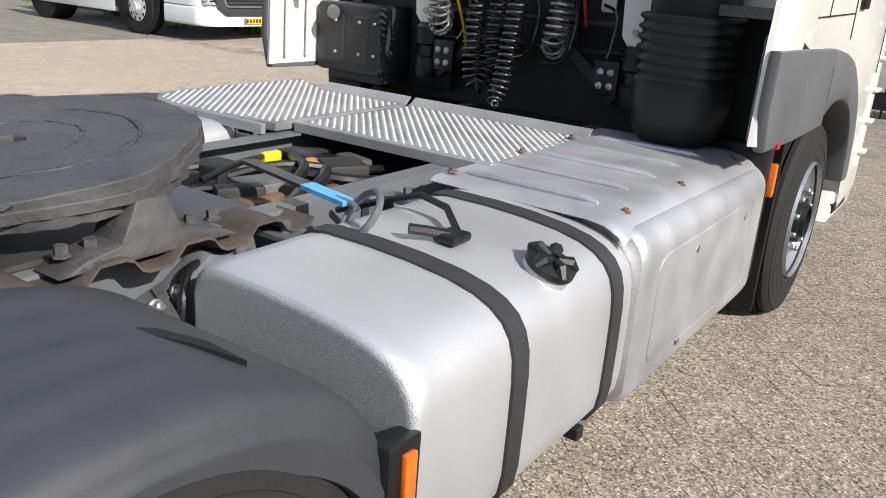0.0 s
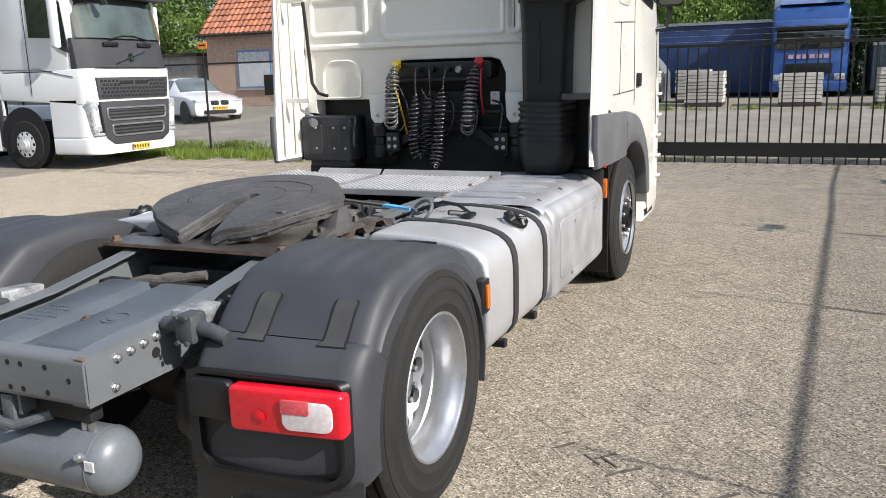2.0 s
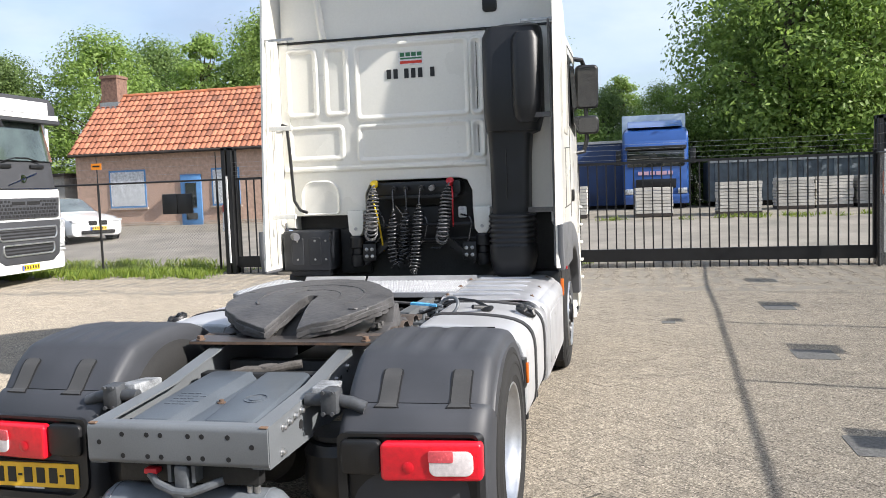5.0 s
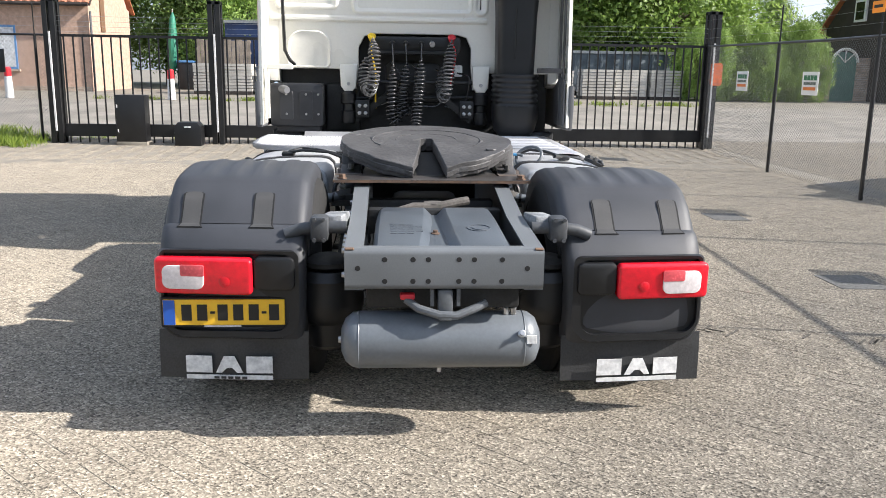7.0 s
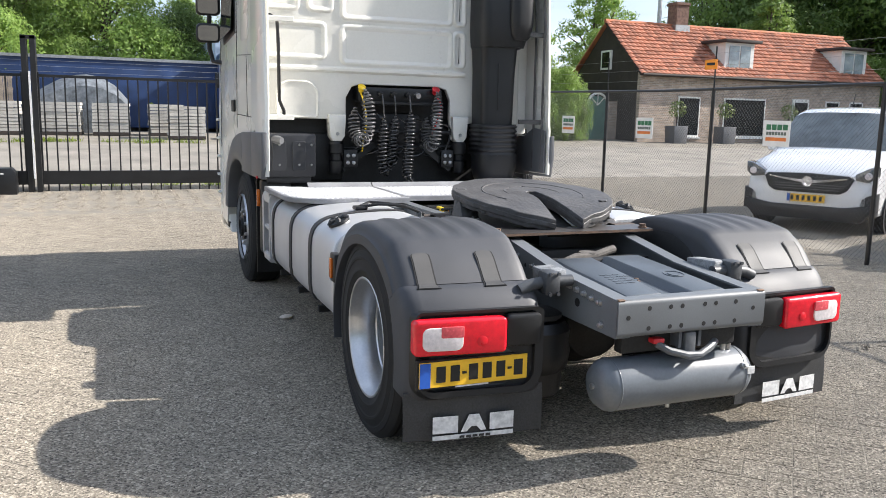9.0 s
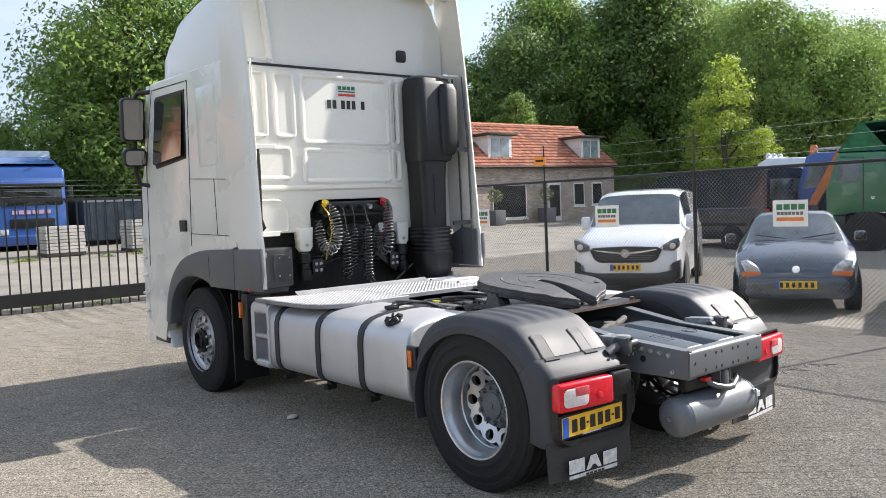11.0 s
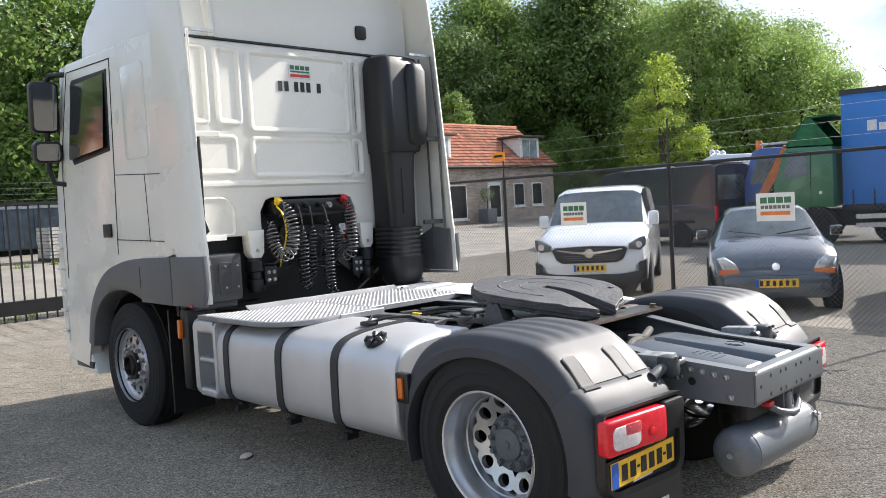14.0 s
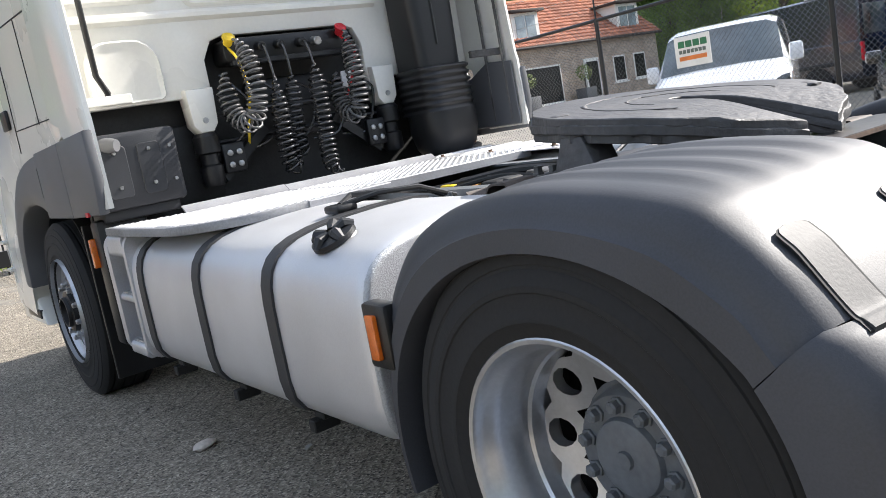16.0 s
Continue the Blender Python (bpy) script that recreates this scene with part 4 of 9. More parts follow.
    bm = box(B(), -0.050, 0.050, -0.085, 0.10, -0.06, 0.004, 0.008, 2, pose(s * 0.458, -0.640, 0.886, -3, s * 3, s * 8))
    part("bracket_block", bm, material("silver_sprayed_casting", (0.30, 0.31, 0.32), 0.62, 0.3, vary=0.3, scale=22, fine=140, bump=0.5, color2=(0.10, 0.105, 0.11)), arm, "silver-sprayed cast bracket block")
    if s > 0:
        for o in (guard, carrier, flap):
            o.location = (-0.024, 0.0, -0.024)
    return guard


for side in (-1, 1):
    fender(side)

# registration plate, with its characters as plain bars
pl = part("registration_plate", box(B(), -1.168, -0.660, -0.8340, -0.8280, 0.441, 0.553, 0.002, 1), PLATEYELLOW, truck, "yellow registration plate in a black holder")
part("plate_holder", box(B(), -1.18, -0.648, -0.8280, -0.8120, 0.43, 0.563, 0.004, 1), BLACKPLASTIC, pl)
part("blue_field", box(B(), -1.166, -1.118, -0.8365, -0.8340, 0.443, 0.551), PLATEBLUE, pl)
for x in (-1.07, -1.005, -0.92, -0.855, -0.79, -0.705):
    part("plate_bar", box(B(), x - 0.021, x + 0.021, -0.8365, -0.8340, 0.462, 0.532), PRINTBLACK, pl)
for x in (-0.962, -0.747):
    part("plate_bar", box(B(), x - 0.010, x + 0.010, -0.8365, -0.8340, 0.492, 0.502), PRINTBLACK, pl)
part("small_print", box(B(), -1.0, -0.845, -0.8300, -0.8275, 0.432, 0.4395), PRINTWHITE, pl)

# fifth wheel
TILT5 = Matrix.Translation((-0.01, 0.382, 1.137)) @ Matrix.Rotation(radians(6), 4, "X")
def coupling_layer(bm, z0, z1, grow, seed, amp):
    """One ragged layer of the coupling plate, with its open throat to the rear."""
    rg = random.Random(seed)
    outline, n = [], 110
    for i in range(n + 1):
        a = radians(-90 + 10.5 + 339 * i / n)
        rr = (0.470 + grow) * (1 - 0.08 * math.exp(-((a - 0.66) / 0.42) ** 2)) * (1 + 0.008 * math.sin(7 * a + seed) + 0.005 * math.sin(17 * a + 1)) + rg.uniform(-amp, amp)
        outline.append((rr * math.cos(a) * 1.01, rr * math.sin(a) * 0.97))
    for x, y in ((0.082, -0.42), (0.068, -0.33), (0.054, -0.25), (0.044, -0.17), (0.036, -0.10), (0.034, -0.03), (0.028, 0.022)):
        outline.append((-x - rg.uniform(0, amp * 1.5), y))
    outline.append((0.0, 0.036))
    for x, y in ((0.028, 0.022), (0.034, -0.03), (0.036, -0.10), (0.044, -0.17), (0.054, -0.25), (0.068, -0.33), (0.082, -0.42)):
        outline.append((x + rg.uniform(0, amp * 1.5), y))
    extrude(bm, outline, "z", z0, z1, 0.003, 1)


bm = B()
coupling_layer(bm, -0.026, 0.0, 0.0, 1, 0.0022)
coupling_layer(bm, -0.050, -0.022, 0.004, 2, 0.0050)
coupling_layer(bm, -0.074, -0.046, -0.008, 3, 0.0090)
for yc in (-0.10, -0.16, -0.23, -0.32):
    bmesh.ops.bisect_plane(bm, geom=list(bm.verts) + list(bm.edges) + list(bm.faces), plane_co=(0, yc, 0), plane_no=(0, 1, 0))
for v in bm.verts:
    d = max(0.0, -0.10 - v.co.y) * (0.55 + 0.45 * math.exp(-(v.co.x / 0.22) ** 2))
    v.co.z -= 0.34 * d * d / (d + 0.25)
    v.co.z += 0.005 * math.sin(23 * v.co.x + 5 * v.co.y) * (v.co.z < -0.02)
bmesh.ops.transform(bm, matrix=TILT5, verts=bm.verts)


def ringed_grease():
    """Old grease with worn rings and smears round the coupling's throat."""
    m = material("ringed_old_grease", (0.064, 0.062, 0.062), 0.56, vary=0.3, scale=7, fine=44, bump=0.9, color2=(0.036, 0.035, 0.036))
    n, l = m.node_tree.nodes, m.node_tree.links
    p = n["Principled BSDF"]
    co, mp, wv = n.new("ShaderNodeTexCoord"), n.new("ShaderNodeMapping"), n.new("ShaderNodeTexWave")
    mp.inputs["Location"].default_value = (-0.03, -0.36, -1.137)
    wv.wave_type, wv.rings_direction = "RINGS", "Z"
    for k, v in (("Scale", 3.6), ("Distortion", 9.0), ("Detail", 4.0), ("Detail Scale", 2.2), ("Detail Roughness", 0.65)):
        wv.inputs[k].default_value = v
    l.new(co.outputs["Object"], mp.inputs["Vector"])
    l.new(mp.outputs["Vector"], wv.inputs["Vector"])
    bp = n.new("ShaderNodeBump")
    bp.inputs["Strength"].default_value, bp.inputs["Distance"].default_value = 0.22, 0.004
    l.new(wv.outputs["Fac"], bp.inputs["Height"])
    l.new(p.inputs["Normal"].links[0].from_socket, bp.inputs["Normal"])
    l.new(bp.outputs["Normal"], p.inputs["Normal"])
    return m


RINGGREASE = ringed_grease()
plate = part("fifth_wheel_plate", bm, RINGGREASE, truck, "black greased fifth wheel coupling plate", 40)
lock = extrude(B(), [(-0.02, -0.07), (-0.02, -0.11), (-0.40, -0.17), (-0.41, -0.15), (-0.18, -0.10)], "x", -0.10, 0.10, 0.006, 1)
bmesh.ops.transform(lock, matrix=TILT5, verts=lock.verts)
part("locking_jaw", lock, CHASSISDARK, plate, "dark oily locking jaw in the throat")
for a0, a1, r0, r1 in ((-35, 215, 0.295, 0.310), (-10, 190, 0.165, 0.172)):
    n = 48
    rows = []
    for i in range(n + 1):
        a = radians(a0 + (a1 - a0) * i / n)
        e = 0.004 * math.sin(i * 0.9) + 0.003 * math.sin(i * 2.3)
        c, q = math.cos(a), math.sin(a) * 0.97
        hgt = 0.0022 * math.sin(math.pi * i / n) ** 0.5 + 0.0004
        rows.append([((r0 + e) * c, (r0 + e) * q, 0.0), ((r0 + r1) / 2 * c, (r0 + r1) / 2 * q, hgt), ((r1 - e) * c, (r1 - e) * q, 0.0)])
    bm = loft(B(), rows, cap=False)
    bmesh.ops.transform(bm, matrix=TILT5, verts=bm.verts)
    part("grease_ridge", bm, RINGGREASE, plate, "ridge of old grease", 180)
bm = B()
for k in range(26):
    a = random.uniform(0, 6.28)
    r = random.uniform(0.38, 0.45)
    if -2.1 < math.atan2(math.sin(a), math.cos(a)) < -1.0:
        continue
    p = (r * math.cos(a), r * math.sin(a) * 0.95, random.uniform(-0.06, -0.003))
    bmesh.ops.create_icosphere(bm, subdivisions=1, radius=random.uniform(0.012, 0.026), matrix=Matrix.Translation(p) @ Matrix.Diagonal((1.6, 1.0, 0.45, 1)))
bmesh.ops.transform(bm, matrix=TILT5, verts=bm.verts)
tagged(part("grease_lump", bm, GREASE, plate), kind="stuff")
for s in (-1, 1):
    bm = B()
    extrude(bm, [(0.20, 0.955), (0.66, 0.955), (0.60, 0.985), (0.50, 1.00), (0.46, 1.09), (0.38, 1.09), (0.34, 1.00), (0.26, 0.985)], "x", s * 0.37, s * 0.48, 0.01, 2)
    ped = part("fifth_wheel_pedestal", bm, GREASE, truck, "dark greasy cast pedestal")
    for y in (0.235, 0.30, 0.56, 0.625):
        part("bolt", lathe(B(), [(0.020, 0), (0.020, 0.006), (0.015, 0.006), (0.015, 0.026), (0, 0.028)], (s * 0.425, y, 0.985), (0, 0, 1), 6), CASTIRON, ped, "dull steel bolt head")
bm = extrude(B(), rounded(-0.36, 0.36, 0.03, 0.82, 0.04), "z", 0.952, 0.964)
mount = part("mounting_plate", bm, MOUNT, truck, "oily brown fifth wheel mounting plate")
part("plate_front", extrude(B(), [(-0.115, 0.958), (0.04, 0.962), (0.04, 0.976), (-0.115, 0.972)], "x", -0.50, 0.50, 0.002, 1), MOUNT, mount)
part("rusty_edge", box(B(), -0.498, 0.498, -0.1185, -0.1155, 0.9575, 0.9700), RUST, mount, "rusty plate edge")
for x in (-0.455, 0.455):
    part("bolt", lathe(B(), [(0.026, 0), (0.026, 0.005), (0.018, 0.006), (0.018, 0.022), (0, 0.024)], (x, -0.075, 0.973), (0, 0, 1), 6), RUST, mount, "rusty bolt head")
CORR = material("brown_weathered_steel", (0.078, 0.058, 0.045), 0.7, vary=0.4, scale=9, fine=60, bump=0.4, color2=(0.035, 0.032, 0.031))
for s in (-1, 1):
    bm, rows = B(), []
    for i in range(45):
        y = 0.04 + 0.86 * i / 44
        zz = 0.957 + 0.020 * max(-1, min(1, 2.2 * math.sin(i * 0.57)))
        rows.append([(s * 0.36, y, zz), (s * 0.50, y, zz), (s * 0.50, y, zz - 0.008), (s * 0.36, y, zz - 0.008)])
    part("corrugated_plate", loft(bm, rows), CORR, truck, "rust-edged corrugated mounting plate", 60)

def smooth3(pts, n=5):
    """A smooth run of points through the given ones."""
    out = []
    P = [Vector(p) for p in pts]
    for i in range(len(P) - 1):
        p = [P[max(0, min(len(P) - 1, i + k))] for k in (-1, 0, 1, 2)]
        for j in range(n):
            t = j / n
            out.append(tuple(0.5 * (2 * p[1] + (p[2] - p[0]) * t + (2 * p[0] - 5 * p[1] + 4 * p[2] - p[3]) * t * t + (3 * p[1] - p[0] - 3 * p[2] + p[3]) * t ** 3)))
    return out + [tuple(P[-1])]


# clutter inside the frame: valves, hoses and brackets
rnd = random.Random(5)
for k in range(16):
    x, y, z = rnd.uniform(-0.26, 0.26), rnd.uniform(0.95, 1.7), rnd.uniform(0.84, 0.90)
    a, b, c = rnd.uniform(0.03, 0.08), rnd.uniform(0.03, 0.09), rnd.uniform(0.03, 0.05)
    mt = (CHASSISDARK, CASTIRON, BLACKPLASTIC, RUST)[k % 4]
    part("valve_block", box(B(), -a, a, -b, b, -c, c, 0.012, 2, pose(x, y, z, 0, 0, rnd.uniform(-30, 30))), mt, truck, "small dirty valve block")
part("valve_block", box(B(), -0.10, 0.02, 1.42, 1.52, 0.86, 0.925, 0.02), material("orange_plastic_cap", (0.55, 0.25, 0.04), 0.5), truck, "orange-topped sensor block")
part("valve_block", box(B(), -0.20, -0.17, 1.36, 1.44, 0.88, 0.94, 0.006), YELLOWCAP, truck, "yellow plastic clip")
for k in range(22):
    x0, x1 = rnd.uniform(-0.28, 0.28), rnd.uniform(-0.28, 0.28)
    y0 = rnd.uniform(0.85, 1.2)
    z0 = rnd.uniform(0.84, 0.93)
    bm = tube(B(), smooth3([(x0, y0, z0), (x0 * 0.7 + x1 * 0.3, y0 + 0.2, z0 + 0.02), (x1, y0 + 0.42, z0 - 0.01), (x1 * 0.9, y0 + 0.65, z0 - 0.04)]), rnd.choice((0.007, 0.010, 0.014, 0.018)), 7)
    part("hose", bm, BLACKPLASTIC, truck, "black hose between the rails")
for s in (-1, 1):
    for k in range(3):
        z0 = 0.56 + 0.03 * k
        part("hose", tube(B(), smooth3([(s * 0.30, -0.95, 0.80 - 0.02 * k), (s * 0.29, -0.55, z0 + 0.13), (s * 0.30, -0.1, z0 + 0.1), (s * 0.28, 0.4, z0 + 0.12)]), 0.008 + 0.002 * (k % 3), 6), BLACKPLASTIC, truck, "black hose along the rail")
    # castings and pipe where the mudguard support meets the rail
    bm = B()
    extrude(bm, [(0.36, 0.74), (0.62, 0.70), (0.66, 0.90), (0.58, 0.92), (0.50, 0.86), (0.38, 0.82)], "x", s * 0.393, s * 0.47, 0.015, 2)
    cst = part("support_casting", bm, CHASSIS, truck, "grey cast support bracket with bolts")
    for y, z in ((0.42, 0.83), (0.48, 0.85), (0.60, 0.87), (0.63, 0.80), (0.56, 0.76)):
        part("bolt", lathe(B(), [(0.020, 0), (0.020, 0.008), (0.014, 0.009), (0.014, 0.028), (0.008, 0.032), (0, 0.032)], (s * 0.47, y, z), (s, 0, 0.4), 8), ZINC if y < 0.5 else CASTIRON, cst)
    bm = B()
    for a, b in (((0.42, 0.30, 0.86), (0.52, 0.41, 0.82)), ((0.42, 0.46, 0.84), (0.54, 0.42, 0.81)), ((0.42, 0.36, 0.78), (0.54, 0.40, 0.77))):
        bar(bm, (s * a[0], a[1], a[2]), (s * b[0], b[1], b[2]), 0.022, 0.03)
    part("bracket_web", bm, CASTIRON, cst)
    pipe = part("support_pipe", tube(B(), [(s * 0.47, 0.405, 0.815), (s * 0.56, 0.395, 0.80), (s * 0.66, 0.38, 0.78)], 0.028, 14), TANKGREY, truck, "grey mudguard support pipe")
    part("pipe_band", lathe(B(), [(0.030, -0.006), (0.030, 0.006)], (s * 0.53, 0.398, 0.805), (1, -0.1, -0.15), 14), BLACKPLASTIC, pipe)
    part("hose", tube(B(), smooth3([(s * 0.42, 0.62, 0.88), (s * 0.47, 0.52, 0.90), (s * 0.52, 0.46, 0.87), (s * 0.53, 0.44, 0.80), (s * 0.50, 0.42, 0.72)]), 0.011, 8), BLACKPLASTIC, truck, "black hose along the rail")
    for y in (0.70, 0.90, 1.22, 1.66):
        br = part("rail_bracket", extrude(B(), [(y, 0.93), (y + 0.05, 0.935), (y + 0.09, 0.80), (y, 0.80)], "x", s * 0.393, s * 0.43, 0.006, 1), CHASSIS, truck, "grey rail bracket")
        part("bolt", lathe(B(), [(0.018, 0), (0.018, 0.006), (0.013, 0.007), (0.013, 0.024), (0, 0.026)], (s * 0.43, y + 0.035, 0.87), (s, 0, 0), 6), CASTIRON, br)
bm = tube(B(), [(-0.18, -0.30, 0.84), (-0.1, -0.28, 0.862), (0.02, -0.27, 0.862), (0.12, -0.24, 0.88), (0.17, -0.22, 0.885)], 0.022, 10)
part("pipe", bm, OLDPIPE, truck, "dusty brown elbow pipe")
lath = lathe(B(), [(0.055, 0), (0.07, 0.01), (0.07, 0.04), (0.055, 0.05), (0.05, 0.08), (0, 0.085)], (0.0, -0.24, 0.80), (0, 0, 1), 20)
part("filler_neck", lath, OLDPIPE, truck, "dusty round filler")

# release handle of the coupling
bm = B()
bar(bm, (0.16, 0.98, 1.03), (0.56, 0.94, 1.005), 0.045, 0.010)
h = part("release_handle", bm, GREASE, truck, "greased flat release bar with blue paint")
part("blue_patch", box(B(), -0.085, 0.085, -0.024, 0.024, -0.0062, 0.0062, 0, 1, pose(0.505, 0.945, 1.009, 0, 3.6, -5.7)), BLUETAPE, h, "worn light blue paint")
bm = B()
loop = [(0.66 + 0.068 * math.cos(t) + 0.03 * math.sin(t), 0.90 - 0.05 * math.cos(t) + 0.03 * math.sin(t), 0.995 + 0.058 * math.sin(t)) for t in (2 * math.pi * i / 24 for i in range(24))]
tube(bm, loop, 0.010, 8, closed=True)
tube(bm, [(0.54, 0.942, 1.005), (0.60, 0.935, 1.003), (0.625, 0.925, 0.998)], 0.010, 8)
part("grip_loop", bm, CHASSIS, h, "grey bent steel grip loop")

# ---- tanks and side boxes ----
def tank_profile(s, z0, z1, x0, x1, r):
    return [(s * u, v) for u, v in rounded(x0, x1, z0, z1, r, 8)]


SHELL = [(0.60, 0.405), (1.06, 0.405), (1.12, 0.412), (1.165, 0.435), (1.19, 0.475), (1.198, 0.53), (1.199, 0.66), (1.198, 0.76), (1.193, 0.815), (1.180, 0.858), (1.158, 0.890), (1.125, 0.915), (1.08, 0.934), (1.01, 0.950), (0.90, 0.962), (0.78, 0.968), (0.65, 0.968), (0.60, 0.960), (0.57, 0.935), (0.56, 0.90), (0.56, 0.47), (0.57, 0.43)]


STRAPBLACK = material("black_strap_liner", (0.032, 0.032, 0.034), 0.6, vary=0.2, scale=6, fine=120, bump=0.15)


def alu_tank(s, y0, y1, label):
    """A rounded aluminium tank along the side of the frame."""
    prof = [(s * u, v) for u, v in SHELL]
    bm, secs = B(), []
    cx, cz = s * 0.87, 0.685
    for y, k in ((y0, 0.90), (y0, 0.925), (y0 + 0.003, 0.95), (y0 + 0.010, 0.972), (y0 + 0.022, 0.989), (y0 + 0.038, 0.997), (y0 + 0.055, 1.0), (y1 - 0.05, 1.0), (y1 - 0.02, 0.99), (y1, 0.95)):
        secs.append([(cx + (u - cx) * (1 - (1 - k) * 0.8), y, cz + (v - cz) * k) for u, v in prof])
    loft(bm, secs)
    bm.faces.ensure_lookup_table()
    for f in bm.faces:
        if f.calc_center_median().y < y0 + 0.010:
            f.material_index = 1
    return part("fuel_tank", bm, (ALU, ALUGRAIN), truck, label, 50)


def tank_strap(s, y, parent, w=0.032):
    prof = [(s * u, v) for u, v in SHELL]
    outer = [(s * (0.87 + (u - 0.87) * 1.026), 0.685 + (v - 0.685) * 1.026) for u, v in SHELL]
    bm = B()
    k = len(prof)
    loops = []
    for yy, pr in ((y - w, prof), (y - w, outer), (y + w, outer), (y + w, prof)):
        loops.append([bm.verts.new((u, yy, v)) for u, v in pr])
    for a in range(4):
        A, C = loops[a], loops[(a + 1) % 4]
        for j in range(k):
            bm.faces.new((A[j], A[(j + 1) % k], C[(j + 1) % k], C[j]))
    st = part("tank_strap", bm, STRAPBLACK, parent, "black rubber-lined steel strap", 40)
    bm = B()
    box(bm, min(s * 0.42, s * 1.12), max(s * 0.42, s * 1.12), y - 0.03, y + 0.03, 0.375, 0.398, 0.004, 1)
    box(bm, min(s * 1.06, s * 1.15), max(s * 1.06, s * 1.15), y - 0.02, y + 0.02, 0.34, 0.38, 0.004, 1)
    part("bracket", bm, CHASSISDARK, st, "dark support bracket")
    bm = B()
    box(bm, min(s * 0.40, s * 0.57), max(s * 0.40, s * 0.57), y - 0.035, y + 0.035, 0.905, 0.925, 0.004, 1)
    lathe(bm, [(0.014, 0), (0.014, 0.03), (0, 0.03)], (s * 0.48, y, 0.925), (0, 0, 1), 6)
    part("strap_anchor", bm, CHASSIS, st)


def filler(s, y, parent, x=1.10):
    bm = lathe(B(), [(0.062, -0.06), (0.062, 0.012), (0.058, 0.02), (0, 0.02)], (s * x, y, 0.912), (s * 0.45, 0, 1), 24)
    n = part("filler_neck", bm, ALU, parent, "bare aluminium filler neck")
    bm = B()
    ax = Vector((s * 0.45, 0, 1)).normalized()
    o = Vector((s * x, y, 0.912)) + ax * 0.021
    lathe(bm, [(0.055, 0), (0.066, 0.004), (0.066, 0.02), (0.050, 0.026), (0, 0.028)], o, ax, 24)
    u, w = basis(ax)
    for k in range(5):
        a = 2 * math.pi * k / 5
        d = u * math.cos(a) + w * math.sin(a)
        tube(bm, [o + ax * 0.026 + d * 0.012, o + ax * 0.030 + d * 0.045, o + ax * 0.016 + d * 0.066], [0.013, 0.019, 0.012], 8)
    part("filler_cap", bm, BLACKPLASTIC, n, "black lobed filler cap")


right_tank = alu_tank(1, 0.445, 1.47, "bare aluminium fuel tank with black straps")
for y in (0.815, 1.335):
    tank_strap(1, y, right_tank)
filler(1, 1.07, right_tank, 1.105)
bm = B()
box(bm, 0.86, 0.93, 0.93, 1.01, 0.967, 0.992, 0.01)
tube(bm, [(0.89, 0.96, 0.985), (0.85, 0.92, 0.995), (0.82, 0.89, 1.0)], 0.014, 8)
tube(bm, [(0.89, 1.0, 0.985), (0.80, 1.08, 1.01), (0.70, 1.10, 1.02), (0.58, 1.10, 0.98), (0.42, 1.08, 0.92)], 0.010, 7)
part("level_sensor", bm, BLACKPLASTIC, right_tank, "black fuel level sensor and cable")
bm = B()
for k in range(3):
    box(bm, 1.1845, 1.1875, 1.03 + 0.035 * k, 1.056 + 0.035 * k, 0.60 + 0.004 * k, 0.63 + 0.004 * k)
box(bm, 1.1845, 1.187, 1.03, 1.126, 0.582, 0.588)
part("embossed_mark", bm, ALU, right_tank)

left_tank = alu_tank(-1, 0.49, 2.40, "long bare aluminium fuel tank with three black straps")
for y in (1.02, 1.60, 2.24):
    tank_strap(-1, y, left_tank)
filler(-1, 0.76, left_tank, 1.075)
bm = B()
box(bm, -0.90, -0.82, 1.05, 1.14, 0.967, 0.995, 0.01)
tube(bm, [(-0.86, 1.10, 0.99), (-0.78, 1.16, 1.01), (-0.66, 1.14, 1.0), (-0.5, 1.10, 0.97), (-0.42, 1.05, 0.92)], 0.010, 7)
tube(bm, [(-0.86, 1.08, 0.99), (-0.76, 1.02, 1.01), (-0.6, 1.02, 1.0), (-0.45, 1.02, 0.94)], 0.009, 7)
part("level_sensor", bm, BLACKPLASTIC, left_tank, "black fuel level sensor and cable")

# left step box in front of the tank
bm = B()
prof = tank_profile(-1, 0.405, 0.965, 0.60, 1.205, (0.05, 0.07, 0.07, 0.05))
loft(bm, [[(u, y, v) for u, v in prof] for y in (2.365, 2.40)])
loft(bm, [[(u, y, v) for u, v in prof] for y in (2.62, 2.68)])
loft(bm, [[(u, y, v) for u, v in tank_profile(-1, 0.86, 0.963, 0.60, 1.203, 0.03)] for y in (2.40, 2.62)])
loft(bm, [[(u, y, v) for u, v in tank_profile(-1, 0.41, 0.47, 0.60, 1.203, 0.02)] for y in (2.40, 2.62)])
loft(bm, [[(u, y, v) for u, v in tank_profile(-1, 0.655, 0.69, 0.60, 1.198, 0.015)] for y in (2.40, 2.62)])
box(bm, -1.06, -1.04, 2.40, 2.62, 0.41, 0.96)
steps = part("step_box", bm, ALUPLATE, truck, "silver box with two recessed footholds", 40)
for z in (0.472, 0.692):
    for k in range(7):
        part("tread_rib", box(B(), -1.19, -1.07, 2.41 + 0.028 * k, 2.426 + 0.028 * k, z, z + 0.008), ALUPLATE, steps)

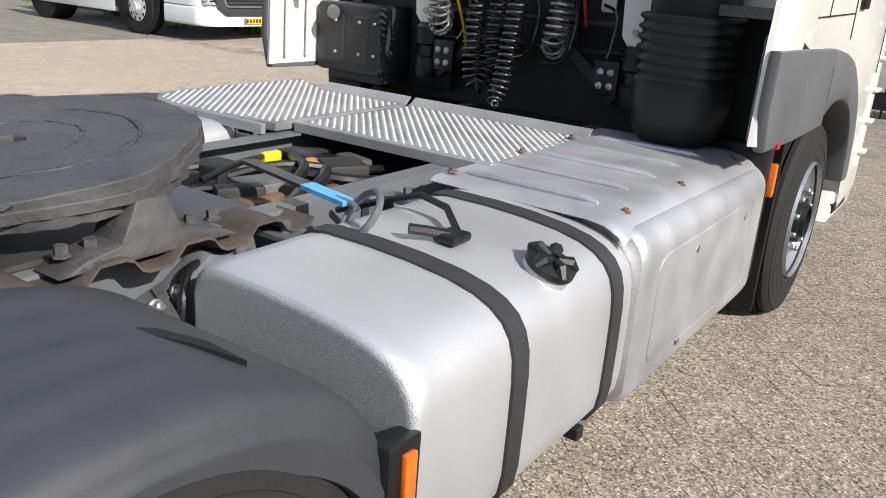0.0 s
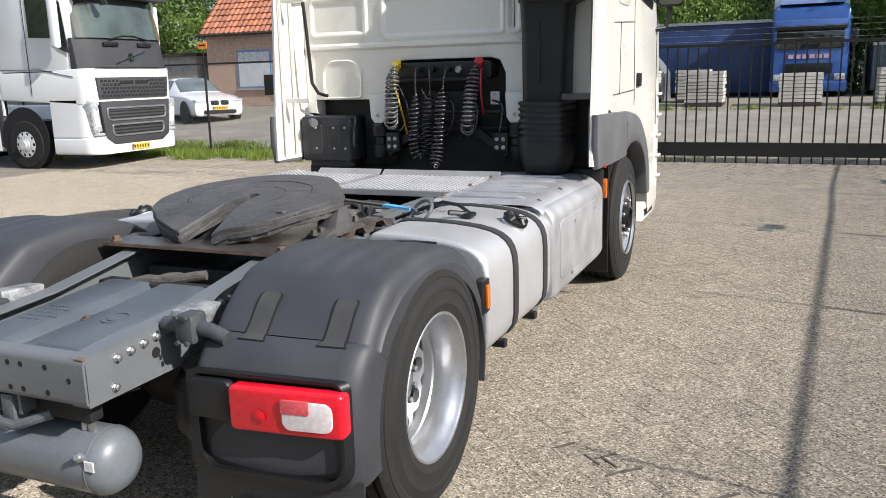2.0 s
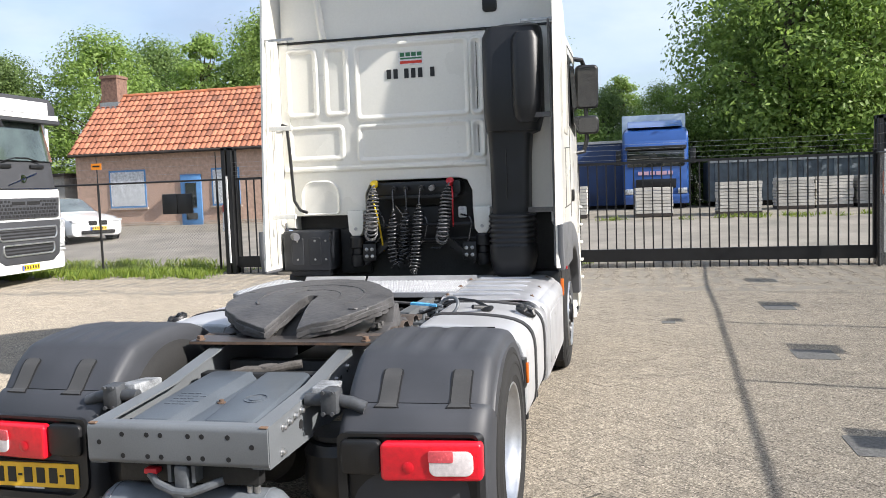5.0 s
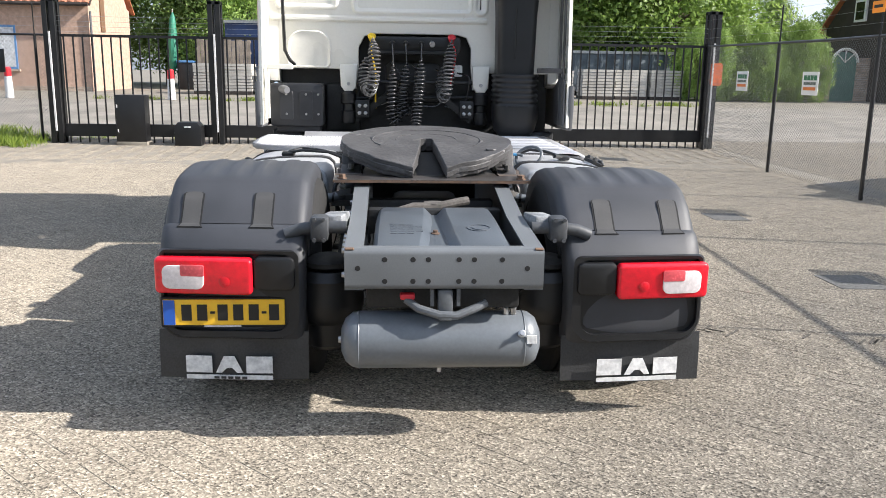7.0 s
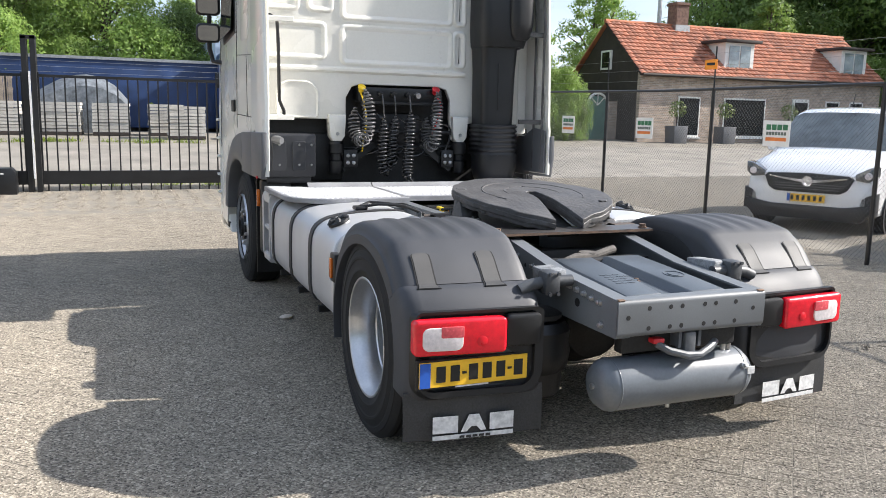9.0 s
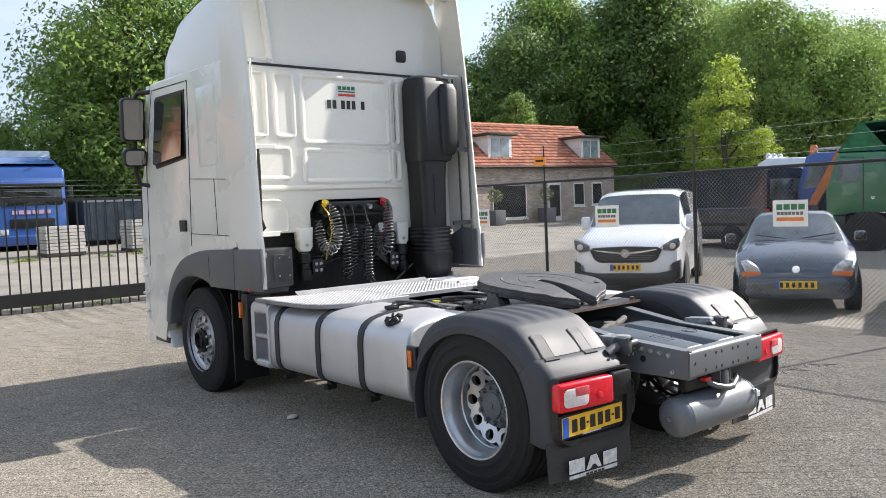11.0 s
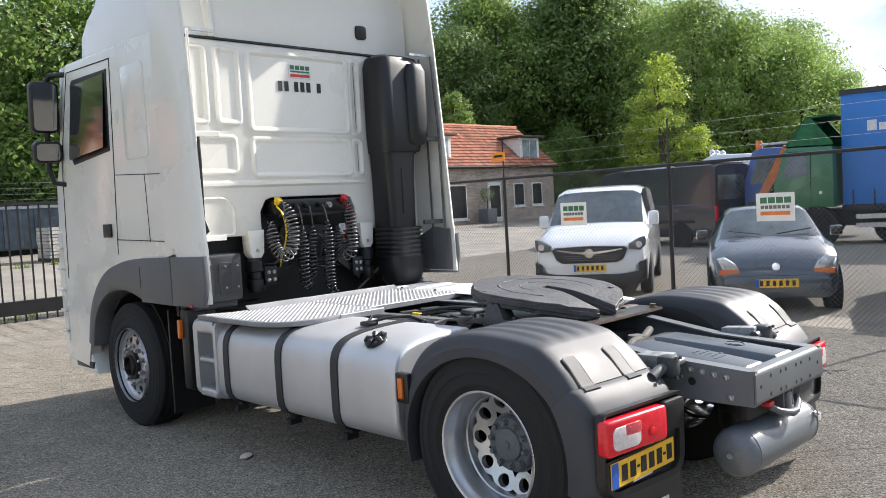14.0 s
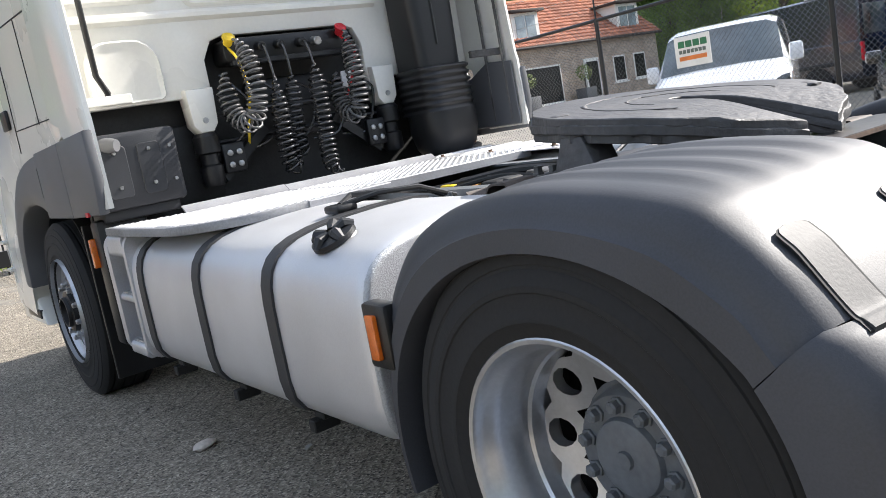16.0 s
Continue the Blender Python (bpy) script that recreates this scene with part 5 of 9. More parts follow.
# right silver side box
bm = B()
prof = tank_profile(1, 0.40, 0.955, 0.56, 1.215, (0.05, 0.06, 0.10, 0.05))
secs = []
for y, k in ((1.475, 0.955), (1.49, 0.985), (1.52, 1.0), (2.66, 1.0), (2.75, 0.985), (2.78, 0.94)):
    secs.append([(0.87 + (u - 0.87) * (1 - (1 - k) * 0.7), y, 0.68 + (v - 0.68) * k) for u, v in prof])
loft(bm, secs)
sidebox = part("exhaust_cover", bm, ALUPLATE, truck, "silver painted exhaust box cover", 40)
bm = B()
extrude(bm, rounded(1.60, 2.58, 0.50, 0.85, 0.05), "x", 1.213, 1.220, 0.006, 2)
part("pressed_panel", bm, ALUPLATE, sidebox)
bm = B()
secs = []
for y, z in ((1.42, 0.968), (1.45, 0.982), (2.70, 0.995), (2.74, 0.985)):
    row = []
    for x in (0.50, 0.515, 1.04, 1.10, 1.145, 1.165):
        d = 0 if x < 1.05 else {1.10: -0.008, 1.145: -0.03, 1.165: -0.055}[x]
        row.append((x, y, z + d))
    secs.append(row)
loft(bm, secs, cap=False, closed=False)
lid = part("top_plate", thick(bm, 0.004), ALUPLATE, sidebox, "bare metal top plate with pressed ribs and rusty bolts", 50)
bm = B()
for y in (1.54, 1.76, 2.0, 2.24, 2.48):
    tube(bm, [(0.56, y, 0.988), (0.60, y, 0.992), (0.98, y, 0.992), (1.02, y, 0.986)], [0.006, 0.012, 0.012, 0.006], 8)
part("pressed_rib", bm, ALUPLATE, lid)
for x, y in ((0.53, 1.50), (0.53, 1.95), (0.53, 2.35), (1.10, 1.56), (1.10, 2.02), (1.10, 2.60)):
    bm = lathe(B(), [(0.018, 0), (0.018, 0.002), (0.010, 0.004), (0.010, 0.012), (0, 0.012)], (x, y, 0.984 + 0.008 * (y - 1.45) - (0.014 if x > 1 else -0.006)), (0, 0, 1), 8)
    part("bolt", bm, RUST, lid, "rusty bolt with stained washer")
for y, z in ((1.93, 0.80), (2.47, 0.80), (1.88, 0.49)):
    part("bolt", lathe(B(), [(0.014, 0), (0.012, 0.006), (0, 0.006)], (1.2165, y, z), (1, 0, 0), 10), ZINC, sidebox)
part("exhaust_tip", lathe(B(), [(0.05, 0), (0.055, 0.0), (0.06, 0.10), (0.055, 0.10)], (1.04, 1.50, 0.30), (0.25, -0.1, 1), 20), STEELRIM, truck, "short silver outlet pipe")

# deck plates behind the cab
DECK = material("dull_aluminium_deck", (0.27, 0.273, 0.28), 0.62, 0.3, vary=0.2, scale=6, fine=120, bump=0.2)
DECKLIP = material("bare_aluminium_lip", (0.33, 0.335, 0.35), 0.5, 0.4, vary=0.12, scale=5, fine=120, bump=0.1)
TREAD = material("dimpled_tread_plate", (0.54, 0.545, 0.555), 0.58, 0.3, vary=0.1, scale=7, fine=120, bump=0.15)


def inside(p, poly):
    """True where a point lies in an outline, clear of its edges."""
    hit = False
    for a, b in zip(poly, poly[1:] + poly[:1]):
        if (a[1] > p[1]) != (b[1] > p[1]) and p[0] < a[0] + (p[1] - a[1]) * (b[0] - a[0]) / (b[1] - a[1]):
            hit = not hit
        d = Vector(b) - Vector(a)
        t = max(0.0, min(1.0, (Vector(p) - Vector(a)).dot(d) / d.length_squared))
        if (Vector(a) + d * t - Vector(p)).length < 0.022:
            return False
    return hit


def deck(poly, lip, z, label):
    """A tread plate: outline, raised front lip from x to x at y, and rows of pressed ovals."""
    bm = extrude(B(), poly, "z", z - 0.034, z, 0.004, 2)
    x0, x1, y1 = lip
    d = part("deck_plate", bm, DECK, truck, label, 30)
    part("lip", extrude(B(), [(y1 - 0.030, z + 0.003), (y1 - 0.012, z + 0.004), (y1 + 0.032, z + 0.034), (y1 + 0.038, z + 0.032), (y1 - 0.002, z - 0.006), (y1 - 0.030, z - 0.006)], "x", x0, x1), DECKLIP, d, "bright upturned lip")
    part("rear_fold", extrude(B(), [(poly[0][1] - 0.004, z - 0.036), (poly[0][1] + 0.018, z - 0.036), (poly[0][1] + 0.018, z + 0.0025), (poly[0][1], z + 0.0025), (poly[0][1] - 0.004, z - 0.002)], "x", x0 if x0 > -0.5 else -0.74, x1), DECKLIP, d)
    v, f = [], []
    for i in range(60):
        for j in range(60):
            cx, cy = poly[0][0] - 0.5 + (i + 0.5 * (j % 2)) * 0.038, min(q[1] for q in poly) + 0.02 + j * 0.022
            if not inside((cx, cy), poly) or (cy > y1 - 0.03 and x0 < cx < x1):
                continue
            b = len(v)
            for k in range(6):
                a = math.pi * k / 3
                v.append((cx + 0.0105 * math.cos(a), cy + 0.0066 * math.sin(a), z))
            for k in range(6):
                a = math.pi * k / 3
                v.append((cx + 0.0068 * math.cos(a), cy + 0.0040 * math.sin(a), z + 0.004))
            f += [(b + k, b + (k + 1) % 6, b + 6 + (k + 1) % 6, b + 6 + k) for k in range(6)] + [tuple(range(b + 6, b + 12))]
    me = bpy.data.meshes.new("tread_dimple")
    me.from_pydata(v, [], f)
    me.materials.append(TREAD)
    o = new("tread_dimple", me)
    o.parent = d
    tagged(o, kind="stuff")
    return d


deck([(-0.355, 1.69), (0.555, 1.69), (0.555, 2.45), (-0.355, 2.45)], (-0.355, 0.555, 2.45), 0.988, "worn aluminium tread plate over the frame")
deck([(-0.74, 1.53), (-0.37, 1.60), (-0.37, 2.43), (-0.89, 2.43), (-1.20, 2.60), (-1.215, 2.3), (-1.20, 1.80), (-1.15, 1.65), (-1.04, 1.56), (-0.90, 1.53)], (-0.89, -0.37, 2.43), 0.992, "worn aluminium tread plate over the long tank")
for x in (-0.45, 0.45):
    part("deck_support", bar(B(), (x, 1.8, 0.955), (x, 2.45, 0.955), 0.05, 0.04), CHASSIS, truck, "dark deck support bar")

# ---- cab ----
# main shell: side skins, floor skin and front
side = [(2.84, 1.42), (2.84, 3.06), (4.64, 3.08), (4.88, 2.30), (5.02, 2.05), (5.16, 1.30), (5.14, 0.45), (4.62, 0.40), (4.52, 0.66), (4.41, 0.92), (4.25, 1.12), (4.0, 1.26), (3.74, 1.33), (3.4, 1.37), (3.0, 1.38)]
for s in (-1, 1):
    bm, secs = B(), []
    for x, k in ((1.13, 1.0), (1.205, 1.0), (1.225, 0.985), (1.228, 0.97)):
        cy, cz = 3.9, 1.9
        secs.append([(s * x, cy + (y - cy) * k, cz + (z - cz) * k) for y, z in side])
    loft(bm, secs)
    cab = part("cab_side", bm, WHITE, truck, "white painted cab side", 30)

# front with windscreen
bm = B()
front = [(5.16, 0.45), (5.19, 1.30), (5.13, 2.05), (5.00, 2.30), (4.84, 3.08), (4.74, 3.08), (4.88, 2.30), (5.0, 2.0), (5.05, 1.3), (5.05, 0.45)]
extrude(bm, front, "x", -1.20, 1.20, 0.02, 2)
part("cab_front", bm, WHITE, truck, "white cab front")

# back wall with pressed panels
BW = 2.845


def back_wall():
    bm = B()
    outer = [(-1.20, 1.52), (-0.62, 1.52), (-0.60, 1.36), (-0.49, 1.36), (-0.47, 1.55), (-0.47, 1.70), (-0.42, 1.79), (-0.36, 1.81), (0.36, 1.81), (0.43, 1.79), (0.47, 1.70), (0.47, 1.55), (0.49, 1.36), (0.60, 1.36), (0.62, 1.50), (1.20, 1.50), (1.20, 3.02), (-1.20, 3.02)]
    extrude(bm, outer, "y", BW, BW + 0.06, 0.012, 2)
    wall = part("cab_back_wall", bm, WHITE, truck, "white cab back wall with pressed panels", 30)
    for x0, x1, z0, z1 in ((-0.50, 0.46, 2.35, 2.95), (-0.78, -0.60, 2.40, 2.95), (-1.13, -0.88, 2.40, 2.95), (-0.50, 0.46, 1.99, 2.27), (-1.13, -0.66, 2.02, 2.28), (0.50, 0.585, 2.35, 2.95), (0.50, 0.585, 1.99, 2.27)):
        bm = B()
        r0 = rounded(x0 - 0.030, x1 + 0.030, z0 - 0.030, z1 + 0.030, 0.055, 4)
        r1 = rounded(x0, x1, z0, z1, 0.03, 4)
        r2 = rounded(x0 + 0.024, x1 - 0.024, z0 + 0.024, z1 - 0.024, 0.022, 4)
        loops = [[bm.verts.new((u, y, v)) for u, v in r] for y, r in ((BW + 0.002, r0), (BW - 0.016, [(a, b) for a, b in rounded(x0 - 0.012, x1 + 0.012, z0 - 0.012, z1 + 0.012, 0.045, 4)]), (BW - 0.016, r1), (BW - 0.001, r2))]
        k = len(r0)
        for A, C in zip(loops, loops[1:]):
            for j in range(k):
                bm.faces.new((A[j], A[(j + 1) % k], C[(j + 1) % k], C[j]))
        bm.faces.new(loops[-1])
        part("pressed_panel", bm, WHITE, wall, sharp=25)
    # ledge above the recess and the bowl on the left
    bm = B()
    rows = [[(x, BW + 0.002, 1.955), (x, BW - 0.022, 1.935), (x, BW - 0.022, 1.915), (x, BW - 0.006, 1.90), (x, BW + 0.002, 1.895)] for x in (-1.19, -0.5, 0.3, 0.60)]
    loft(bm, rows, cap=False, closed=False)
    part("pressed_ledge", bm, WHITE, wall, sharp=25)
    bm = B()
    rim = rounded(-1.06, -0.70, 1.535, 1.83, (0.03, 0.03, 0.12, 0.12), 5)
    inn = rounded(-1.03, -0.73, 1.545, 1.79, (0.02, 0.02, 0.10, 0.10), 5)
    A = [bm.verts.new((u, BW - 0.001, v)) for u, v in rim]
    M = [bm.verts.new((u, BW - 0.016, v)) for u, v in rounded(-1.05, -0.71, 1.535, 1.82, (0.03, 0.03, 0.115, 0.115), 5)]
    C = [bm.verts.new((u, BW - 0.003, v)) for u, v in inn]
    k = len(rim)
    for P, Q in ((A, M), (M, C)):
        for j in range(k):
            bm.faces.new((P[j], P[(j + 1) % k], Q[(j + 1) % k], Q[j]))
    bm.faces.new(C)
    part("pressed_bowl", bm, WHITE, wall, sharp=28)
    for s in (-1, 1):
        bm = extrude(B(), [(s * 0.48, 1.56), (s * 0.63, 1.56), (s * 0.62, 1.38), (s * 0.59, 1.34), (s * 0.52, 1.34), (s * 0.49, 1.38)], "y", BW - 0.05, BW + 0.06, 0.012, 2)
        foot = part("cab_foot", bm, WHITE, wall)
        part("bolt", lathe(B(), [(0.016, 0), (0.014, 0.01), (0, 0.01)], (s * 0.555, BW - 0.05, 1.40), (0, -1, 0), 8), ZINC, foot)
    # bars in place of the painted number and the dealer's sticker
    for x in (-0.215, -0.155, -0.06, 0.0, 0.06, 0.165):
        part("painted_bar", box(B(), x - 0.019, x + 0.019, BW - 0.0065, BW - 0.0025, 2.665, 2.745), PRINTBLACK, wall)
    st = part("sticker", box(B(), -0.125, 0.09, BW - 0.005, BW - 0.0022, 2.775, 2.885), PRINTWHITE, wall, "white dealer's sticker with green and red bars")
    bm = B()
    for k in range(4):
        box(bm, -0.112 + k * 0.05, -0.072 + k * 0.05, BW - 0.0065, BW - 0.005, 2.845, 2.878)
    box(bm, -0.112, 0.078, BW - 0.0065, BW - 0.005, 2.822, 2.835)
    part("green_print", bm, PRINTGREEN, st)
    part("red_print", box(B(), -0.112, 0.078, BW - 0.0065, BW - 0.005, 2.785, 2.808), PRINTRED, st)
    return wall


wall = back_wall()
# black seam between wall and roof, and the roof fairing
bm = B()
box(bm, -1.215, 1.215, BW - 0.015, BW + 0.05, 3.02, 3.035)
part("roof_seam", bm, BLACKPLASTIC, truck, "black rubber roof seam")
ROOF = [(2.90, 3.86), (3.2, 3.85), (3.75, 3.80), (4.2, 3.72), (4.5, 3.63), (4.75, 3.50), (4.93, 3.34), (5.0, 3.16), (5.0, 3.06)]
bm, secs = B(), []
for y, z in [(2.875, 3.86)] + ROOF:
    hw = 1.20 - 0.30 * (max(0, y - 4.0) / 1.0) ** 2
    row = [(-hw, y, 3.035)]
    for t in range(0, 13):
        a = math.pi * t / 12
        rx, rz = 0.30, min(0.34, (z - 3.035) * 0.6)
        ex = abs(math.cos(a)) ** 0.8 * (1 if math.cos(a) > 0 else -1)
        ez = math.sin(a) ** 0.8
        x = -(hw - rx - 0.06) * (1 if ex > 0 else -1) - rx * ex if abs(ex) > 1e-6 else 0.0
        row.append((x * 0.985 if t not in (0, 12) else -hw * 0.985 * (1 if ex > 0 else -1), y, z - rz + rz * ez + 0.02 * (1 - (x / hw) ** 2)))
    row.append((hw, y, 3.035))
    secs.append(row)
loft(bm, secs, cap=False, closed=False)
roof = part("roof_fairing", thick(bm, 0.012), ROOFWHITE, truck, "white high roof fairing", 50)
bm = B()
back = [(-1.19, 3.035)] + [(p[0], p[2]) for p in secs[0][1:-1]] + [(1.19, 3.035)]
extrude(bm, back, "y", 2.86, 2.885)
part("roof_back", bm, ROOFWHITE, truck, "white roof back panel", 50)
bm = B()
for s in (-1,):
    tube(bm, [(-0.80, 2.862, 3.04), (-0.83, 2.856, 3.3), (-0.87, 2.852, 3.6), (-0.91, 2.85, 3.82)], 0.035, 10)
part("roof_crease", bm, ROOFWHITE, roof)
part("roof_vent", extrude(B(), rounded(0.605, 0.725, 3.16, 3.28, 0.03), "y", 2.845, 2.87, 0.008, 2), BLACKPLASTIC, roof, "small black roof vent")
# hood that overhangs the back of the roof
bm, secs = B(), []
for i in range(13):
    t = i / 12
    x = -1.24 + 2.48 * t
    z = 3.90 + 0.10 * math.sin(math.pi * t)
    secs.append([(x, 2.50 + 0.04 * math.sin(math.pi * t), z), (x, 2.62, z + 0.015), (x, 2.95, z - 0.01), (x, 3.05, z - 0.06)])
loft(bm, secs, cap=False, closed=False)
hood = part("roof_hood", thick(bm, 0.015), ROOFWHITE, truck, "cream-coloured roof spoiler overhang", 40)
part("hood_bracket", box(B(), 0.72, 1.20, 2.72, 2.75, 3.80, 3.90, 0.006, 1), ROOFWHITE, hood)

# side collars behind the cab
for s in (-1, 1):
    bm, secs = B(), []
    for z, yr, yf in ((1.08, 2.36, 2.72), (1.46, 2.37, 2.80), (1.50, 2.38, 2.95), (2.2, 2.43, 2.95), (3.02, 2.50, 2.95), (3.04, 2.50, 2.95), (3.45, 2.55, 2.95), (3.80, 2.58, 2.95), (3.92, 2.62, 2.95)):
        x = 1.235 if z < 3.5 else 1.235 - 0.02 * (z - 3.5) / 0.4
        secs.append([(s * x, yf, z), (s * (x + 0.006), (yf + yr) / 2, z), (s * x, yr + 0.03, z), (s * (x - 0.012), yr + 0.005, z), (s * (x - 0.032), yr, z), (s * (x - 0.035), yr + 0.02, z), (s * (x - 0.022), yr + 0.06, z), (s * (x - 0.022), yf, z)])
    loft(bm, secs)
    collar = part("side_collar", bm, WHITE, truck, "white side air deflector", 40)
    bm = B()
    for z in (1.53, 2.27):
        box(bm, min(s * 0.98, s * 1.215), max(s * 0.98, s * 1.215), 2.50, 2.53, z - 0.02, z + 0.02, 0.004, 1)
    for y in (2.47, 2.62):
        tube(bm, [(s * 1.19, y, 1.12), (s * 1.185, y + 0.01, 2.3), (s * 1.17, y + 0.05, 3.0)], 0.010, 6)
    part("collar_frame", bm, CASTIRON if s > 0 else WHITE, collar, "grey inner stiffener bars")
    if s > 0:
        part("collar_foot", extrude(B(), [(2.40, 1.09), (2.82, 1.09), (2.80, 1.40), (2.62, 1.48), (2.41, 1.46)], "x", 1.184, 1.198, 0.004, 1), GREYPLASTIC, collar, "grey plastic lower panel")
    bm = B()
    box(bm, min(s * 0.95, s * 1.21), max(s * 0.95, s * 1.21), 2.55, 2.57, 3.0, 3.02)
    part("collar_stay", bm, ZINC, collar)
# grab rail on the left of the wall
bm = tube(B(), [(-1.16, 2.83, 2.31), (-1.13, 2.66, 2.31), (-1.08, 2.64, 2.28), (-1.07, 2.65, 2.1), (-1.06, 2.68, 1.66), (-1.02, 2.70, 1.58), (-1.0, 2.80, 1.555)], 0.014, 10)
part("grab_rail", bm, BLACKSTEEL, truck, "black tubular grab rail")

# doors, windows, seams
for s in (-1, 1):
    x = s * 1.229
    a, b = sorted((x - s * 0.004, x + s * 0.0035))
    for p, q in (((3.80, 1.42), (3.70, 2.98)), ((3.70, 2.98), (4.60, 3.00)), ((4.60, 3.00), (4.86, 2.25)), ((4.86, 2.25), (4.92, 1.2))):
        part("panel_gap", bar(B(), (x, *p), (x, *q), 0.008, 0.006, (s, 0, 0)), DARKIN, cab)
    for p, q in (((2.95, 2.02), (3.74, 2.06)), ((3.22, 2.03), (3.20, 1.52)), ((2.88, 1.52), (3.80, 1.54))):
        part("panel_gap", bar(B(), (x, *p), (x, *q), 0.006, 0.005, (s, 0, 0)), DARKIN, cab)
    w = extrude(B(), [(3.81, 2.26), (4.57, 2.20), (4.61, 2.26), (4.53, 2.88), (4.48, 2.92), (3.77, 2.91)], "x", a - 0.004, b + 0.004, 0.004, 1)
    win = part("door_window", w, BLACKPLASTIC, cab, "black-framed door window")
    part("pane", extrude(B(), [(3.845, 2.29), (4.55, 2.24), (4.57, 2.27), (4.495, 2.87), (3.81, 2.88)], "x", x + s * 0.008, x + s * 0.011), MIRRORGLASS, win, "dark reflecting side glass")
    for v in win.children[0].data.vertices:
        v.co.x += s * (2.9 - v.co.z) * 0.05
    bm = extrude(B(), rounded(3.12, 3.52, 2.16, 2.88, 0.05), "x", a, b + 0.004 * s if s > 0 else b, 0.004, 2)
    part("side_panel", bm, WHITE, cab)
    hd = part("door_handle", box(B(), min(x, x + s * 0.02), max(x, x + s * 0.02), 3.88, 4.03, 1.56, 1.67, 0.008, 2), BLACKPLASTIC, cab, "black door handle")
    # grey wheel arch
    bm, secs = B(), []
    pairs = zip(smooth([(4.40, 0.62), (4.33, 0.84), (4.19, 1.00), (3.98, 1.10), (3.76, 1.13), (3.56, 1.11), (3.365, 1.055)], 4), smooth([(4.50, 0.66), (4.42, 0.93), (4.26, 1.14), (4.02, 1.29), (3.74, 1.36), (3.52, 1.385), (3.365, 1.392)], 4))
    for (yi, zi), (yo, zo) in pairs:
        mid = lambda k: (yi + (yo - yi) * k, zi + (zo - zi) * k)
        secs.append([(s * 1.10, yi, zi), (s * 1.235, yi, zi), (s * 1.250, *mid(0.06)), (s * 1.262, *mid(0.35)), (s * 1.262, *mid(0.75)), (s * 1.250, *mid(0.96)), (s * 1.225, yo, zo)])
    loft(bm, secs, cap=False, closed=False)
    part("wheel_arch", thick(bm, 0.008), GREYPLASTIC, truck, "grey plastic front wheel arch", 40)
    for pts in ([(2.365, 1.415), (2.355, 1.22), (2.39, 1.06), (2.846, 1.05), (2.846, 1.405)], [(2.852, 1.05), (3.363, 1.055), (3.363, 1.392), (2.852, 1.404)]):
        part("arch_extension", extrude(B(), pts, "x", min(s * 1.215, s * 1.262), max(s * 1.215, s * 1.262), 0.012, 2), GREYPLASTIC, truck, "grey plastic skirt behind the front wheel")
    part("reflector", box(B(), min(s * 1.26, s * 1.27), max(s * 1.26, s * 1.27), 2.54, 2.58, 1.055, 1.075), REDCAP, truck, "small red reflector")
    # step and corner under the door
    bm = B()
    extrude(bm, [(4.45, 0.36), (5.12, 0.36), (5.14, 0.62), (4.62, 0.62), (4.55, 0.50)], "x", s * 0.95, s * 1.215, 0.02, 2)
    part("entry_step", bm, WHITE, truck, "white entry step corner")
    part("tread", box(B(), min(s * 1.02, s * 1.225), max(s * 1.02, s * 1.225), 4.52, 4.9, 0.40, 0.46, 0.01), BLACKPLASTIC, truck)
    # front flap and inner arch
    bm = B()
    box(bm, min(s * 0.84, s * 1.18), max(s * 0.84, s * 1.18), 3.10, 3.12, 0.20, 1.0, 0.004, 1)
    part("front_flap", bm, BLACKPLASTIC, truck, "black front mud flap")
    bm, secs = B(), []
    for i in range(11):
        ang = radians(10 + 165 * i / 10)
        secs.append([(s * 0.80, 3.8 + 0.585 * math.cos(ang), 0.52 + 0.585 * math.sin(ang)), (s * 1.12, 3.8 + 0.585 * math.cos(ang), 0.52 + 0.585 * math.sin(ang))])
    loft(bm, secs, cap=False, closed=False)
    part("inner_arch", thick(bm, 0.006), BLACKPLASTIC, truck, "black inner wheel arch")
    mk = part("marker_lamp", box(B(), min(s * 1.17, s * 1.215), max(s * 1.17, s * 1.215), 2.86, 2.90, 0.80, 0.94, 0.006), AMBER, truck, "amber marker lamp")
    bm = box(B(), min(s * 0.95, s * 1.19), max(s * 0.95, s * 1.19), 2.78, 2.90, 0.42, 1.02, 0.02)
    part("bracket_box", bm, BLACKPLASTIC, truck, "black bracket behind the wheel")
    # mirrors
    arm = part("mirror_arm", tube(B(), [(s * 1.20, 4.66, 3.0), (s * 1.30, 4.80, 3.0), (s * 1.33, 4.86, 2.92), (s * 1.335, 4.88, 2.18), (s * 1.30, 4.88, 2.06), (s * 1.20, 4.80, 2.04)], 0.024, 10), BLACKPLASTIC, truck, "black mirror arm")
    for zc, hh, hw in ((2.73, 0.225, 0.118), (2.335, 0.095, 0.118)):
        m = pose(s * 1.345, 4.86, zc, 6, 0, s * 9)
        bm = extrude(B(), rounded(-hw, hw, -hh, hh, 0.05), "y", -0.05, 0.10, 0.03, 3)
        bmesh.ops.transform(bm, matrix=m, verts=bm.verts)
        c = part("mirror_housing", bm, BLACKPLASTIC, arm, "black mirror housing")
        bm = extrude(B(), rounded(-hw + 0.022, hw - 0.022, -hh + 0.022, hh - 0.022, 0.035), "y", -0.057, -0.051)
        bmesh.ops.transform(bm, matrix=m, verts=bm.verts)
